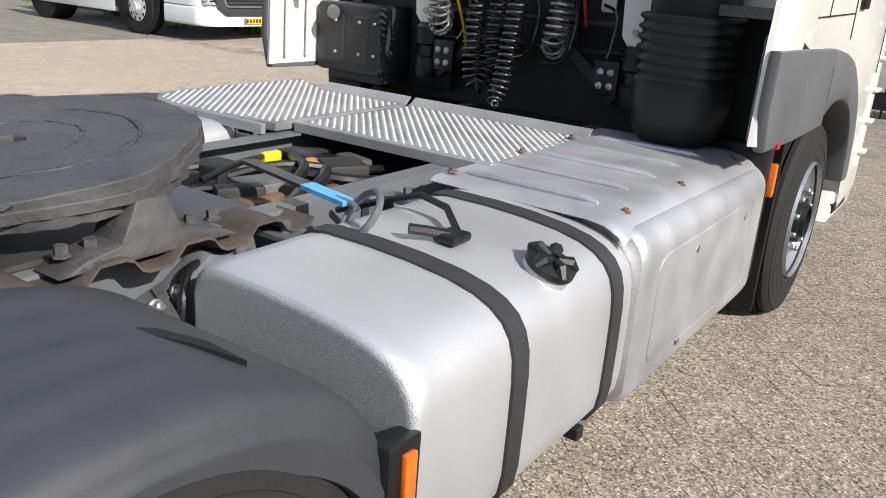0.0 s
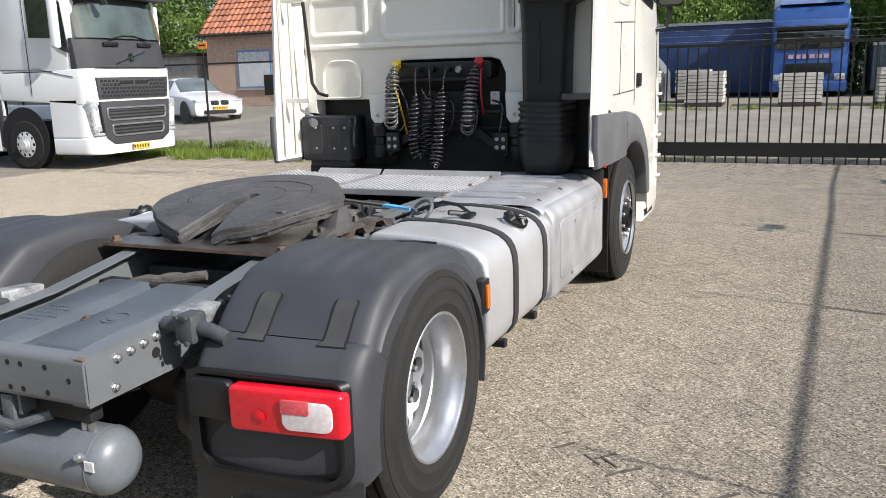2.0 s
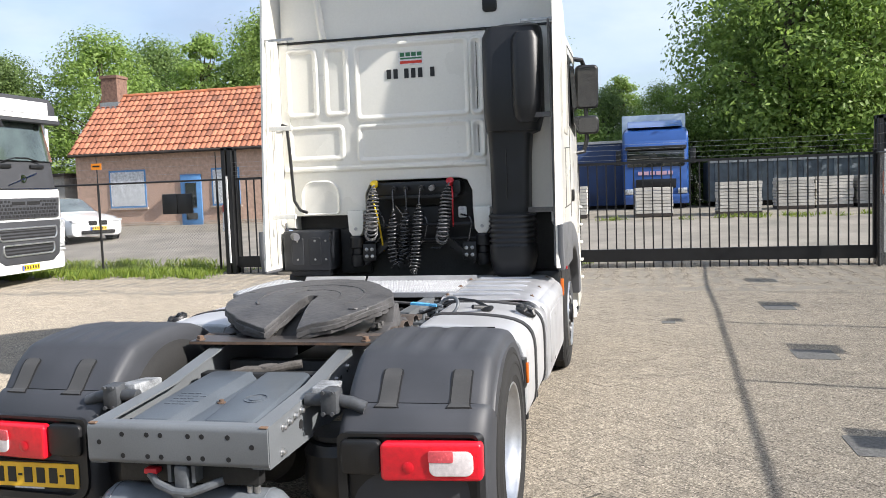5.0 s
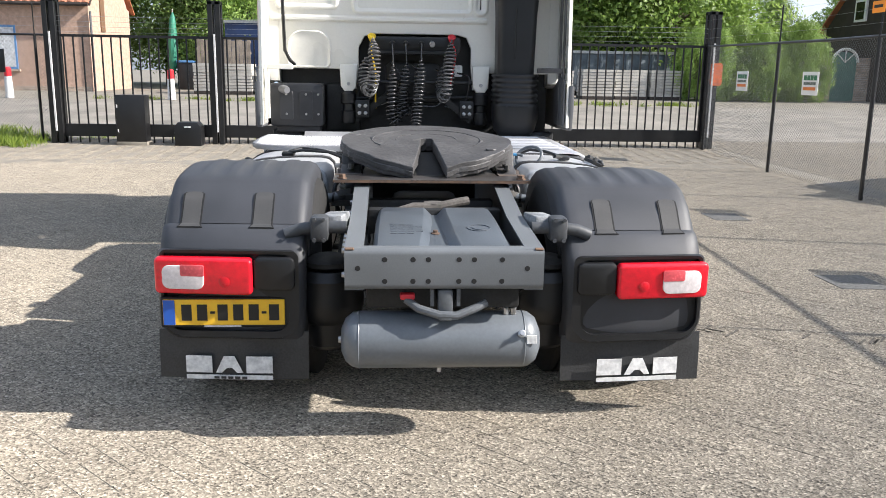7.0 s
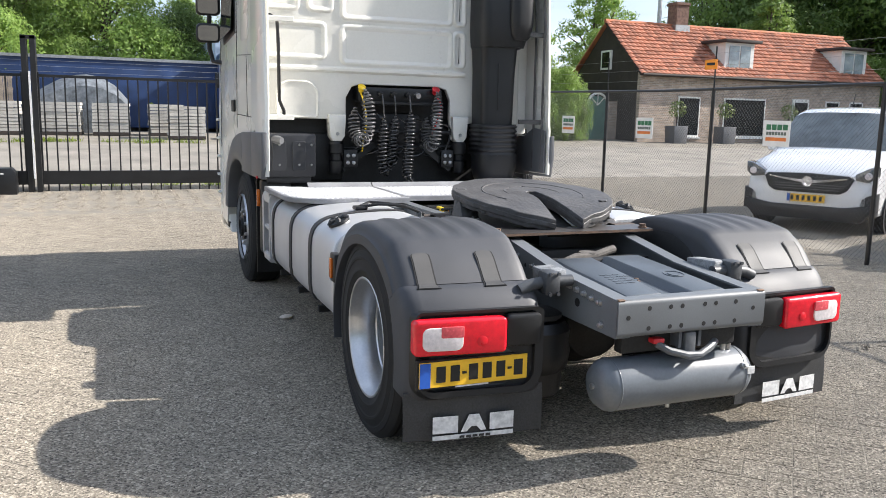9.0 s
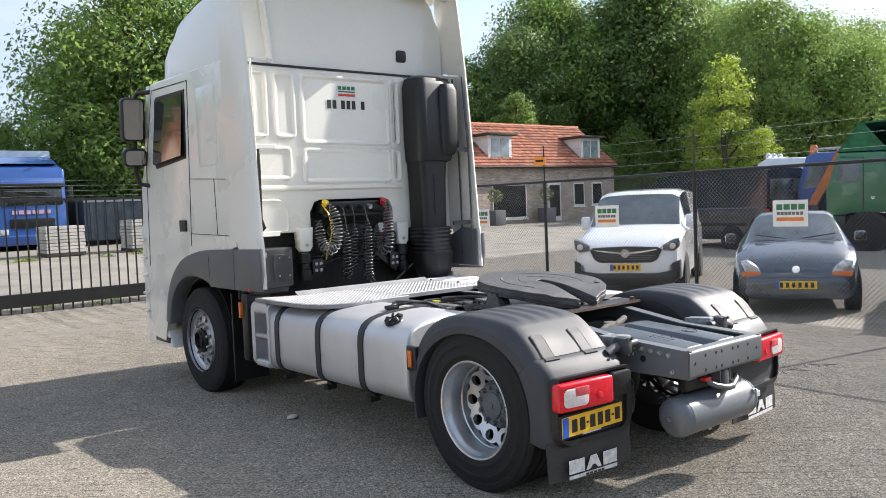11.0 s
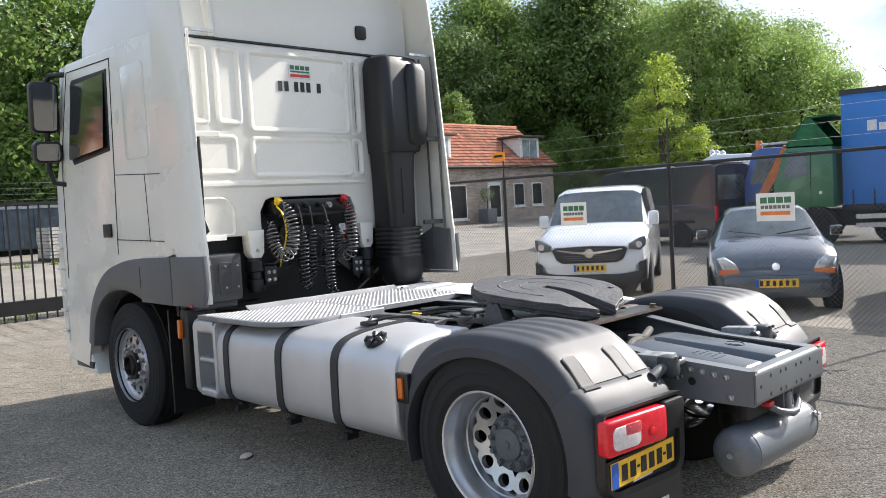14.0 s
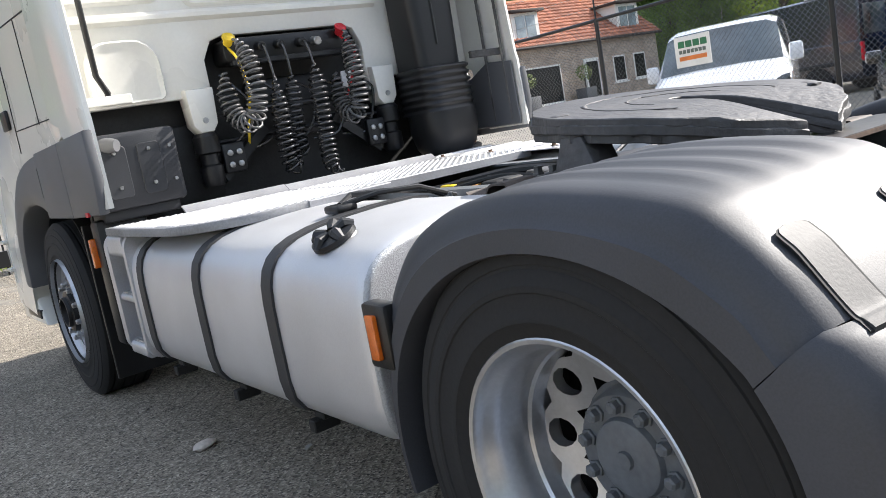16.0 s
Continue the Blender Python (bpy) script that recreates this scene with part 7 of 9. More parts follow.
arc = [(16.15 + 0.47 * math.cos(radians(a)), 24.99, 2.08 + 0.47 * math.sin(radians(a))) for a in range(0, 181, 15)]
tube(bm, arc, 0.05, 8)
for a in (45, 90, 135):
    tube(bm, [(16.15, 24.99, 2.08), (16.15 + 0.45 * math.cos(radians(a)), 24.99, 2.08 + 0.45 * math.sin(radians(a)))], 0.02, 6)
part("arch_frame", bm, FRAMEW, gd, "white arched fanlight frame")

# low wall, sheds left of the cottage
sh = root("garage_shed", pose(-21.9, 25.6, 0.55), "grey shed with flat roof beside the cottage", "shed")
part("shed_wall", box(B(), -1.8, 1.8, -1, 1, 0, 2.2), material("grey_boards", (0.30, 0.29, 0.27), 0.8, vary=0.2), sh)
part("shed_roof", box(B(), -1.95, 1.95, -1.15, 1.15, 2.2, 2.32), WOOD_AND_SHADE, sh)

# ---- block stacks, heaps and containers across the street ----
PALE = material("pale_concrete_slab", (0.46, 0.44, 0.40), 0.9, vary=0.15, scale=5, fine=40, bump=0.3, random_value=0.12)
rnd = random.Random(11)
for x, y, w, hgt in ((-6.25, 24.2, 0.72, 0.9), (-5.2, 24.2, 0.95, 0.9), (-3.6, 24.2, 1.13, 0.95), (-2.17, 24.2, 1.08, 0.95), (-0.55, 24.2, 1.02, 0.95), (-0.05, 22.7, 1.05, 0.95), (2.5, 22.5, 1.1, 0.82), (5.0, 22.4, 1.2, 0.9), (6.9, 24.2, 1.1, 0.9), (8.05, 24.4, 1.1, 0.9), (9.3, 24.4, 1.15, 0.9)):
    st = root("slab_stack", pose(x, y, rise(x, y), 0, 0, rnd.uniform(-4, 4)), "pallet stacked with pale concrete slabs", "slab stack", "stacks across the street")
    part("pallet", box(B(), -w / 2, w / 2, -0.5, 0.5, 0.0, 0.10), WOOD_AND_SHADE, st)
    n = int(hgt / 0.1)
    base = [(-w / 2, -0.48, 0), (w / 2, -0.48, 0), (w / 2, 0.48, 0), (-w / 2, 0.48, 0), (-w / 2, -0.48, 0.085), (w / 2, -0.48, 0.085), (w / 2, 0.48, 0.085), (-w / 2, 0.48, 0.085)]
    cubef = [(0, 3, 2, 1), (4, 5, 6, 7), (0, 1, 5, 4), (1, 2, 6, 5), (2, 3, 7, 6), (3, 0, 4, 7)]
    pieces("slab", base, cubef, [pose(rnd.uniform(-.015, .015), rnd.uniform(-.01, .01), 0.10 + 0.1 * k, 0, 0, rnd.uniform(-1, 1)) for k in range(n)], PALE, st)
st = root("plastic_covered_heap", pose(-3.3, 26.0, rise(0, 26)), "heap of poles under grey plastic sheet", "heap")
bm = B()
secs = []
for i in range(9):
    u = i / 8
    hh = (1.25 + 1.2 * u) * math.sin(math.pi * (0.16 + 0.76 * u)) ** 0.6
    secs.append([(-1.7 + 3.4 * u, -0.7 + 0.1 * math.sin(i * 2), 0), (-1.7 + 3.4 * u, -0.55, hh * 0.8), (-1.7 + 3.4 * u, -0.1, hh), (-1.7 + 3.4 * u, 0.5, hh * 0.85), (-1.7 + 3.4 * u, 0.8, 0)])
loft(bm, secs)
part("sheet", bm, material("grey_plastic_sheet", (0.15, 0.165, 0.18), 0.35, vary=0.3, scale=5, fine=12, bump=0.8), st)
BLUECURTAIN = material("dark_blue_tarpaulin", (0.018, 0.045, 0.13), 0.5, vary=0.2, scale=2, bump=0.2)


def container(name, x, y, w, d, hgt, z, mat, label, ribs=True, rz=0.0):
    c = root(name, pose(x, y, z, 0, 0, rz), label, "container" if ribs else "trailer")
    part("body", box(B(), -w / 2, w / 2, -d / 2, d / 2, 0.3, hgt, 0.03), mat, c)
    if ribs:
        n = int(w / 0.5)
        for k in range(n):
            part("rib", box(B(), -w / 2 + 0.25 + 0.5 * k - 0.05, -w / 2 + 0.25 + 0.5 * k + 0.05, -d / 2 - 0.05, -d / 2, 0.35, hgt - 0.03, 0.01, 1), mat, c)
    part("top_edge", box(B(), -w / 2 - 0.02, w / 2 + 0.02, -d / 2 - 0.06, -d / 2 + 0.04, hgt - 0.05, hgt + 0.05), ZINC, c)
    part("chassis", box(B(), -w / 2 + 0.2, w / 2 - 0.2, -d / 2 + 0.3, d / 2 - 0.3, 0.0, 0.3), CHASSISDARK, c)
    return c


container("curtain_trailer", -1.2, 29.2, 10.3, 2.5, 2.7, 0.55, BLUECURTAIN, "dark blue curtain-sided trailer parked across the street", False)
container("waste_container", 7.6, 28.5, 6.0, 2.4, 1.75, 0.6, material("grey_container_steel", (0.10, 0.125, 0.145), 0.6, vary=0.25, scale=3), "grey ribbed waste container", True)
OLDWOOD = material("grey_weathered_boards", (0.30, 0.25, 0.20), 0.85, vary=0.25, scale=4, fine=40, bump=0.3)
for x0, n, w, y in ((-6.85, 6, 0.11, 25.5), (-5.95, 7, 0.12, 25.6)):
    st = root("upright_pallet", pose(x0, y, rise(x0, y)), "grey-brown wooden pallet stood on its edge behind the slabs", "pallet", "pallets behind the slabs")
    for k in range(n):
        part("board", box(B(), k * (w + 0.012), k * (w + 0.012) + w, -0.02, 0.0, 0.9 + 0.02 * (k % 2), 1.82 - 0.03 * (k % 3), 0.004, 1), OLDWOOD, st)
    for z in (0.95, 1.35, 1.72):
        part("batten", box(B(), 0.0, n * (w + 0.012), 0.0, 0.09, z - 0.04, z + 0.04), OLDWOOD, st)
    part("post", box(B(), 0.05, n * (w + 0.012) - 0.05, 0.0, 0.25, 0.0, 0.9), OLDWOOD, st)
for x in (-11.4, -6.7):
    bl = root("bollard", pose(x, 21.2, rise(x, 21.2)), "white concrete bollard with red top", "bollard", "bollards at the street")
    part("shaft", lathe(B(), [(0.12, 0), (0.10, 0.65), (0.0, 0.65)], (0, 0, 0), (0, 0, 1), 12), PRINTWHITE, bl)
    part("top_band", lathe(B(), [(0.103, 0.62), (0.098, 0.85), (0.06, 0.9), (0, 0.9)], (0, 0, 0), (0, 0, 1), 12, cap=False), REDCAP, bl)
GREENP = material("green_tarpaulin", (0.03, 0.22, 0.14), 0.6, vary=0.2)
for x, a in ((-8.6, 2), (-7.4, 14)):
    um = root("closed_parasol", pose(x, 29.0, rise(x, 29), 0, a, 0), "folded green garden parasol", "parasol", "parasols in the garden")
    part("cloth", lathe(B(), [(0.02, 0.5), (0.16, 0.9), (0.2, 1.6), (0.1, 2.7), (0.02, 2.9)], (0, 0, 0), (0, 0, 1), 10), GREENP, um)
    part("pole", tube(B(), [(0, 0, 0), (0, 0, 3.0)], 0.025, 6), ZINC, um)
bn = root("wheelie_bin", pose(-7.9, 28.4, rise(0, 28.4)), "dark bin with a blue lid", "bin")
part("bin_body", box(B(), -0.3, 0.3, -0.3, 0.3, 0, 1.0, 0.03), BLACKPLASTIC, bn)
part("lid", box(B(), -0.33, 0.33, -0.33, 0.33, 1.0, 1.08, 0.02), FRAMEB, bn)
sp = root("street_lamp", pose(52.0, 15.7, -1.0), "grey street lamp with a short arm", "street lamp")
part("pole", tube(B(), [(0, 0, 0), (0, 0, 9.2), (-0.2, 0.6, 9.3)], [0.08, 0.06, 0.05], 8), ZINC, sp)
part("lamp_head", box(B(), -0.4, 0.1, 0.4, 1.1, 9.27, 9.37), ZINC, sp)
for x, y, z in ((-9.90, 12.384, 2.42), (FENCE_X(5.8) - 0.018, 5.8, 2.37)):
    og = root("warning_sign", pose(x, y, z + rise(x, y), 0, 0, 0 if x < 0 else -90), "small orange warning sign on the fence wire", "sign", "warning signs")
    part("sign_board", box(B(), -0.13, 0.13, -0.006, 0.006, -0.07, 0.07, 0.002, 1), material("orange_sign", (0.85, 0.28, 0.02), 0.5, vary=0.05), og)
    part("sign_bar", box(B(), -0.09, 0.09, -0.009, -0.006, -0.01, 0.025), PRINTBLACK, og)
og = root("warning_sign", pose(6.30, 12.111, 1.55), "orange-red information board on the gate post", "sign")
part("sign_board", extrude(B(), rounded(-0.12, 0.12, -0.22, 0.22, 0.05), "y", -0.01, 0.0), material("orange_red_sign", (0.70, 0.16, 0.05), 0.5), og)
bx = root("meter_board", pose(-7.9, 12.335, 1.60), "black board with two panels on the fence", "board")
part("panel", box(B(), -0.36, -0.005, -0.03, 0.03, -0.22, 0.22, 0.01), BLACKPLASTIC, bx)
part("panel", box(B(), 0.005, 0.36, -0.03, 0.03, -0.22, 0.22, 0.01), BLACKPLASTIC, bx)


# ---- trees ----
def leaf_material(name, c, c2):
    m = bpy.data.materials.new(name)
    m.use_nodes = True
    n, l = m.node_tree.nodes, m.node_tree.links
    p = n["Principled BSDF"]
    geo = n.new("ShaderNodeNewGeometry")
    r = n.new("ShaderNodeValToRGB")
    r.color_ramp.elements[0].color, r.color_ramp.elements[1].color = (*c2, 1), (*c, 1)
    l.new(geo.outputs["Random Per Island"], r.inputs["Fac"])
    oi = n.new("ShaderNodeObjectInfo")
    hs = n.new("ShaderNodeHueSaturation")
    mr = n.new("ShaderNodeMapRange")
    mr.inputs["To Min"].default_value, mr.inputs["To Max"].default_value = 0.8, 1.2
    l.new(oi.outputs["Random"], mr.inputs["Value"])
    l.new(mr.outputs["Result"], hs.inputs["Value"])
    l.new(r.outputs["Color"], hs.inputs["Color"])
    l.new(hs.outputs["Color"], p.inputs["Base Color"])
    p.inputs["Roughness"].default_value = 0.5
    tr = n.new("ShaderNodeBsdfTranslucent")
    mxs = n.new("ShaderNodeMixShader")
    mxs.inputs[0].default_value = 0.52
    l.new(hs.outputs["Color"], tr.inputs["Color"])
    l.new(p.outputs[0], mxs.inputs[1])
    l.new(tr.outputs[0], mxs.inputs[2])
    l.new(mxs.outputs[0], n["Material Output"].inputs["Surface"])
    return m


LEAF = leaf_material("mid_green_leaves", (0.30, 0.42, 0.10), (0.15, 0.24, 0.055))
LEAFL = leaf_material("light_green_leaves", (0.34, 0.46, 0.125), (0.17, 0.265, 0.065))
LEAFD = leaf_material("dark_green_leaves", (0.22, 0.32, 0.092), (0.11, 0.175, 0.05))
LEAFY = leaf_material("yellow_green_leaves", (0.46, 0.55, 0.085), (0.25, 0.34, 0.05))
BARK = material("bark", (0.09, 0.07, 0.05), 0.9, vary=0.3, scale=8, fine=40, bump=0.6)


def tree_mesh(seed, leafmat, hgt=10.0, width=6.0, low=0.18, leaves=9000, size=0.13, clumps=34, bulk=1.0):
    """Trunk and limbs, and a crown of leaf clumps; returns two meshes."""
    r = np.random.RandomState(seed)
    bm = B()
    lean = r.uniform(-0.3, 0.3, 2)
    top = Vector((lean[0], lean[1], hgt * 0.8))
    tube(bm, [(0, 0, -0.2), tuple(top * 0.3), tuple(top * 0.65 + Vector((0.1, 0.1, 0))), tuple(top)], [hgt * 0.022, hgt * 0.018, hgt * 0.011, 0.02], 8)
    cl = []
    for k in range(clumps):
        t = low + (1 - low) * (k + 0.5) / clumps
        prof = math.sin(math.pi * min(1, 0.16 + 0.84 * ((t - low) / (1 - low)) ** 0.8)) ** 0.7
        a = k * 2.399 + r.uniform(-0.5, 0.5)
        rad = width / 2 * prof * r.uniform(0.38, 1.02)
        c = Vector((rad * math.cos(a), rad * math.sin(a), hgt * t * r.uniform(0.95, 1.03)))
        cl.append((c, width * bulk * r.uniform(0.05, 0.125)))
        if k % 5 == 0:
            s = Vector((lean[0] * t, lean[1] * t, hgt * t * 0.72))
            tube(bm, [tuple(s), tuple(s.lerp(c, 0.5) + Vector((0, 0, 0.2))), tuple(c)], [hgt * 0.009, hgt * 0.005, 0.01], 5)
    per = leaves // clumps
    cen = np.repeat(np.array([tuple(c) for c, q in cl]), per, 0)
    rad = np.repeat(np.array([q for c, q in cl]), per)
    d = r.normal(size=(len(rad), 3))
    d /= np.linalg.norm(d, axis=1)[:, None]
    pos = cen + d * (rad * r.uniform(0.62, 1.12, len(rad)))[:, None] * np.array([1.25, 1.25, 0.75])
    nrm = d + r.normal(size=d.shape) * 0.32 + np.array([0, 0, 0.35])
    nrm /= np.linalg.norm(nrm, axis=1)[:, None]
    u = np.cross(nrm, r.normal(size=d.shape))
    u /= np.linalg.norm(u, axis=1)[:, None]
    w = np.cross(nrm, u)
    s = size * r.uniform(0.6, 1.35, len(rad))[:, None]
    v = np.stack([pos - u * s, pos - w * s * 0.55 + nrm * s * 0.1, pos + u * s, pos + w * s * 0.55 + nrm * s * 0.1], 1).reshape(-1, 3)
    f = np.arange(len(v)).reshape(-1, 4)
    me = bpy.data.meshes.new("crown")
    me.from_pydata(v.tolist(), [], f.tolist())
    me.materials.append(leafmat)
    for e in bm.faces:
        e.smooth = True
    mt = bpy.data.meshes.new("trunk")
    bm.to_mesh(mt)
    bm.free()
    mt.materials.append(BARK)
    return mt, me


TREES = {
    "broad": tree_mesh(1, LEAF, 10, 7.5, 0.15, 27000, 0.088, 120, 1.45),
    "dark": tree_mesh(2, LEAFD, 10, 7.0, 0.10, 27000, 0.088, 120, 1.45),
    "tall": tree_mesh(3, LEAF, 10, 4.6, 0.12, 18000, 0.085, 150),
    "young": tree_mesh(23, LEAFY, 10, 4.4, 0.22, 6000, 0.095, 44, 1.45),
    "edge": tree_mesh(6, LEAFL, 10, 7.2, 0.06, 27000, 0.080, 100, 1.6),
    "lacy": tree_mesh(7, LEAF, 10, 5.6, 0.22, 8000, 0.095, 100, 0.9),
    "bush": tree_mesh(5, LEAF, 10, 14.0, 0.02, 22000, 0.16, 180),
}


def tree(kind, x, y, hgt, label, wide=1.0, rz=0.0, cat="tree", z=None):
    t = root("tree" if cat == "tree" else "bush", pose(x, y, rise(x, y) if z is None else z, 0, 0, rz), label, cat, "trees round the yard" if cat == "tree" else "bushes round the yard")
    s = hgt / 10
    for nm, me in zip(("trunk", "crown"), TREES[kind]):
        o = new(nm, me)
        o.parent = t
        o.scale = (s * wide, s * wide, s)
    return t


rnd = random.Random(21)
# leafy belt behind the street
for k in range(15):
    x = -8 + 2.9 * k + rnd.uniform(-0.8, 0.8)
    if x > 29:
        break
    tree("broad" if k % 3 else "dark", x, 34 + rnd.uniform(-1.5, 2.5), 5.0 if -0.8 < x < 4.2 else (rnd.uniform(7.4, 9.4) if x < 13.5 else rnd.uniform(4.2, 5.4)), "leafy green deciduous tree behind the street", 1.0, rnd.uniform(0, 360))
for k in range(13):
    tree("bush", -6 + 2.6 * k, 31.3 + rnd.uniform(-0.6, 0.6), rnd.uniform(2.8, 4.2), "dense green bush at the far side of the street", 0.9, rnd.uniform(0, 360), "bush")
for x, y, hh in ((8.6, 36, 10.0), (12.0, 33.5, 8.8), (1.5, 40, 6.4), (-4, 41, 9.0)):
    tree("tall" if x < 10 else "broad", x, y, hh, "tall green tree above the hedge", 1.25, rnd.uniform(0, 360))
# hedge at the gate's right end
for k in range(6):
    tree("bush", 10.4 + 0.75 * k, 24.2 + rnd.uniform(-0.3, 0.3), rnd.uniform(2.2, 2.7), "bright green hedge shrub beside the street", 0.55, rnd.uniform(0, 360), "bush")
# behind the cottage
for x, y, hh, kd in ((-24, 33, 9.0, "broad"), (-20, 36, 9.5, "tall"), (-15.5, 37, 10.5, "broad"), (-11, 38, 9.5, "broad"), (-28, 31, 8.0, "dark"), (-33, 35, 9.0, "broad"), (-6.5, 36.5, 7.5, "dark"), (-25, 40, 10, "dark"), (-19, 42, 11, "broad"), (-39, 36, 9, "dark"), (-45, 34, 9, "broad"), (-30, 27.5, 5.5, "broad"), (-26.0, 26.5, 4.5, "dark")):
    tree(kd, x, y, hh, "green deciduous tree behind the cottage", 1.1, rnd.uniform(0, 360))
# wood behind the brick house and the forecourt
for k in range(22):
    u = k / 21
    x, y = 27 + 32 * u + rnd.uniform(-1.5, 1.5), 40 - 14 * u + rnd.uniform(-3, 5)
    hh = 10.5 + 6.3 * math.exp(-((u - 0.58) / 0.26) ** 2) + rnd.uniform(-0.9, 0.9) + 2.2 * max(0, u - 0.7)
    if k < 5:
        tree("lacy", x, y, hh * 0.92, "airy green tree with sky between its branches", 1.0, rnd.uniform(0, 360))
        continue
    tree("edge" if k > 15 else ("dark" if k % 4 else "broad"), x, y, hh, "tall green tree of the wood" if k > 15 else "tall dark green tree of the wood", 1.0, rnd.uniform(0, 360))
for k in range(12):
    u = k / 11
    tree("bush", 30 + 27 * u, 31.5 - 14 * u + rnd.uniform(-1, 1), rnd.uniform(3.5, 5.0), "dark green undergrowth at the wood's edge", 0.8, rnd.uniform(0, 360), "bush")
for x, y, hh in ((33.0, 18.7, 7.9), (33.6, 20.6, 4.9), (33.2, 16.9, 4.4)):
    tree("young", x, y, hh, "young yellow-green tree behind the forecourt", 1.1, rnd.uniform(0, 360))
for x, y, hh in ((43.5, 24.2, 12.6), (40.5, 20.8, 12.0), (41.0, 18.2, 10.8), (42.5, 15.9, 9.4), (44.0, 14.2, 7.6), (46, 17.5, 10.8)):
    tree("edge", x, y, hh, "light green tree at the wood's end", 1.0, rnd.uniform(0, 360))
tree("tall", 29.0, 29.5, 7.0, "grey-green tree beside the house", 1.2, 40)
# nearer tall tree beyond the gate
for x, y, hh in ((8.2, 31.5, 11.6), (11.4, 30.0, 10.6)):
    tree("broad", x, y, hh, "large shady tree across the street", 1.05, rnd.uniform(0, 360))
# trees beyond the yard's other sides, mirrored in the cab's glass
for k in range(13):
    x, y = (-40 + 7.5 * k, -41) if k < 9 else (-50, -34 + 11 * (k - 9))
    tree("dark" if k % 3 else "broad", x, y + rnd.uniform(-2, 2), rnd.uniform(10, 14), "tall green tree out of view beyond the yard", 1.1, rnd.uniform(0, 360), z=0)
bare = root("bare_tree", pose(52, 13.45, -0.7), "leafless grey tree in the distance", "tree")
bm = B()
rr = random.Random(3)
for k in range(44):
    a = rr.uniform(0, 6.28)
    q = rr.uniform(0.3, 1.5)
    z0 = rr.uniform(5.5, 9.0)
    z1 = min(10.3, z0 + rr.uniform(0.8, 2.4))
    tube(bm, [(0, 0, z0), (0.45 * q * math.cos(a), 0.45 * q * math.sin(a), z0 + 0.35 * (z1 - z0)), (q * 0.8 * math.cos(a + 0.2), q * 0.8 * math.sin(a + 0.2), z0 + 0.75 * (z1 - z0)), (q * math.cos(a), q * math.sin(a), z1)], [0.03, 0.02, 0.013, 0.006], 4)
tube(bm, [(0, 0, 0), (0, 0, 8), (0.1, 0, 10.2)], [0.12, 0.05, 0.01], 6)
part("branches", bm, BARK, bare)

# ---- parked vehicles ----
CARWHITE = material("white_car_paint", (0.78, 0.79, 0.80), 0.2, vary=0.03, scale=1, bump=0, coat=1.0, rvar=0.05)
CARGREY = material("blue_grey_metallic_paint", (0.060, 0.078, 0.100), 0.28, 0.4, vary=0.06, scale=2, bump=0, coat=1.0, rvar=0.05)
CARBLACK = material("black_car_paint", (0.012, 0.012, 0.014), 0.2, vary=0.1, scale=2, bump=0, coat=1.0, rvar=0.05)
CARNAVY = material("navy_van_paint", (0.014, 0.017, 0.032), 0.25, vary=0.1, scale=2, bump=0, coat=0.8, rvar=0.05)
LORRYBLUE = material("blue_lorry_paint", (0.025, 0.085, 0.30), 0.3, vary=0.08, scale=2, bump=0, coat=0.6, rvar=0.05)
LORRYGREEN = material("green_lorry_paint", (0.03, 0.16, 0.06), 0.35, vary=0.12, scale=2, bump=0, coat=0.5, rvar=0.05)
HEADLAMP = material("head_lamp_glass", (0.62, 0.64, 0.66), 0.12, 0.3, vary=0.35, scale=18, fine=60, bump=0.2, coat=1.0, rvar=0.05)
CHROME = material("chrome", (0.75, 0.75, 0.76), 0.12, 1.0, vary=0.05, bump=0, rvar=0.04)



def road_wheel(parent, x, y, r, w, s, rim=STEELRIM, spokes=5):
    """A car wheel; s is the side that it faces."""
    t = part("wheel", lathe(B(), [(r * 0.62, 0), (r * 0.94, 0.0), (r, 0.03), (r, w - 0.03), (r * 0.94, w), (r * 0.62, w)], (x - s * w / 2, y, r), (s, 0, 0), 28), RUBBER, parent, "car wheel")
    part("rim", lathe(B(), [(r * 0.64, w * 0.96), (r * 0.62, w * 0.85), (r * 0.5, w * 0.8), (r * 0.12, w * 0.92), (0, w * 0.92)], (x - s * w / 2, y, r), (s, 0, 0), 28, cap=False), rim, t)
    bm = B()
    for k in range(spokes):
        a = 2 * math.pi * (k + 0.5) / spokes
        lathe(bm, [(r * 0.10, 0), (r * 0.10, 0.006), (0, 0.006)], (x + s * (w * 0.335), y + r * 0.40 * math.cos(a), r + r * 0.40 * math.sin(a)), (s, 0, 0), 8)
    part("rim_opening", bm, DARKIN, t)


def plate_on(parent, y, z, w=0.52, h=0.11, x=0.0):
    p = part("number_plate", box(B(), x - w / 2, x + w / 2, y - 0.012, y, z - h / 2, z + h / 2), PLATEYELLOW, parent, "yellow number plate")
    for k in range(6):
        c = x - w * 0.36 + w * 0.15 * k
        part("plate_bar", box(B(), c - 0.02, c + 0.02, y - 0.015, y - 0.012, z - 0.034, z + 0.034), PRINTBLACK, p)
    part("blue_field", box(B(), x - w / 2, x - w / 2 + 0.045, y - 0.0145, y - 0.012, z - h / 2, z + h / 2), PLATEBLUE, p)


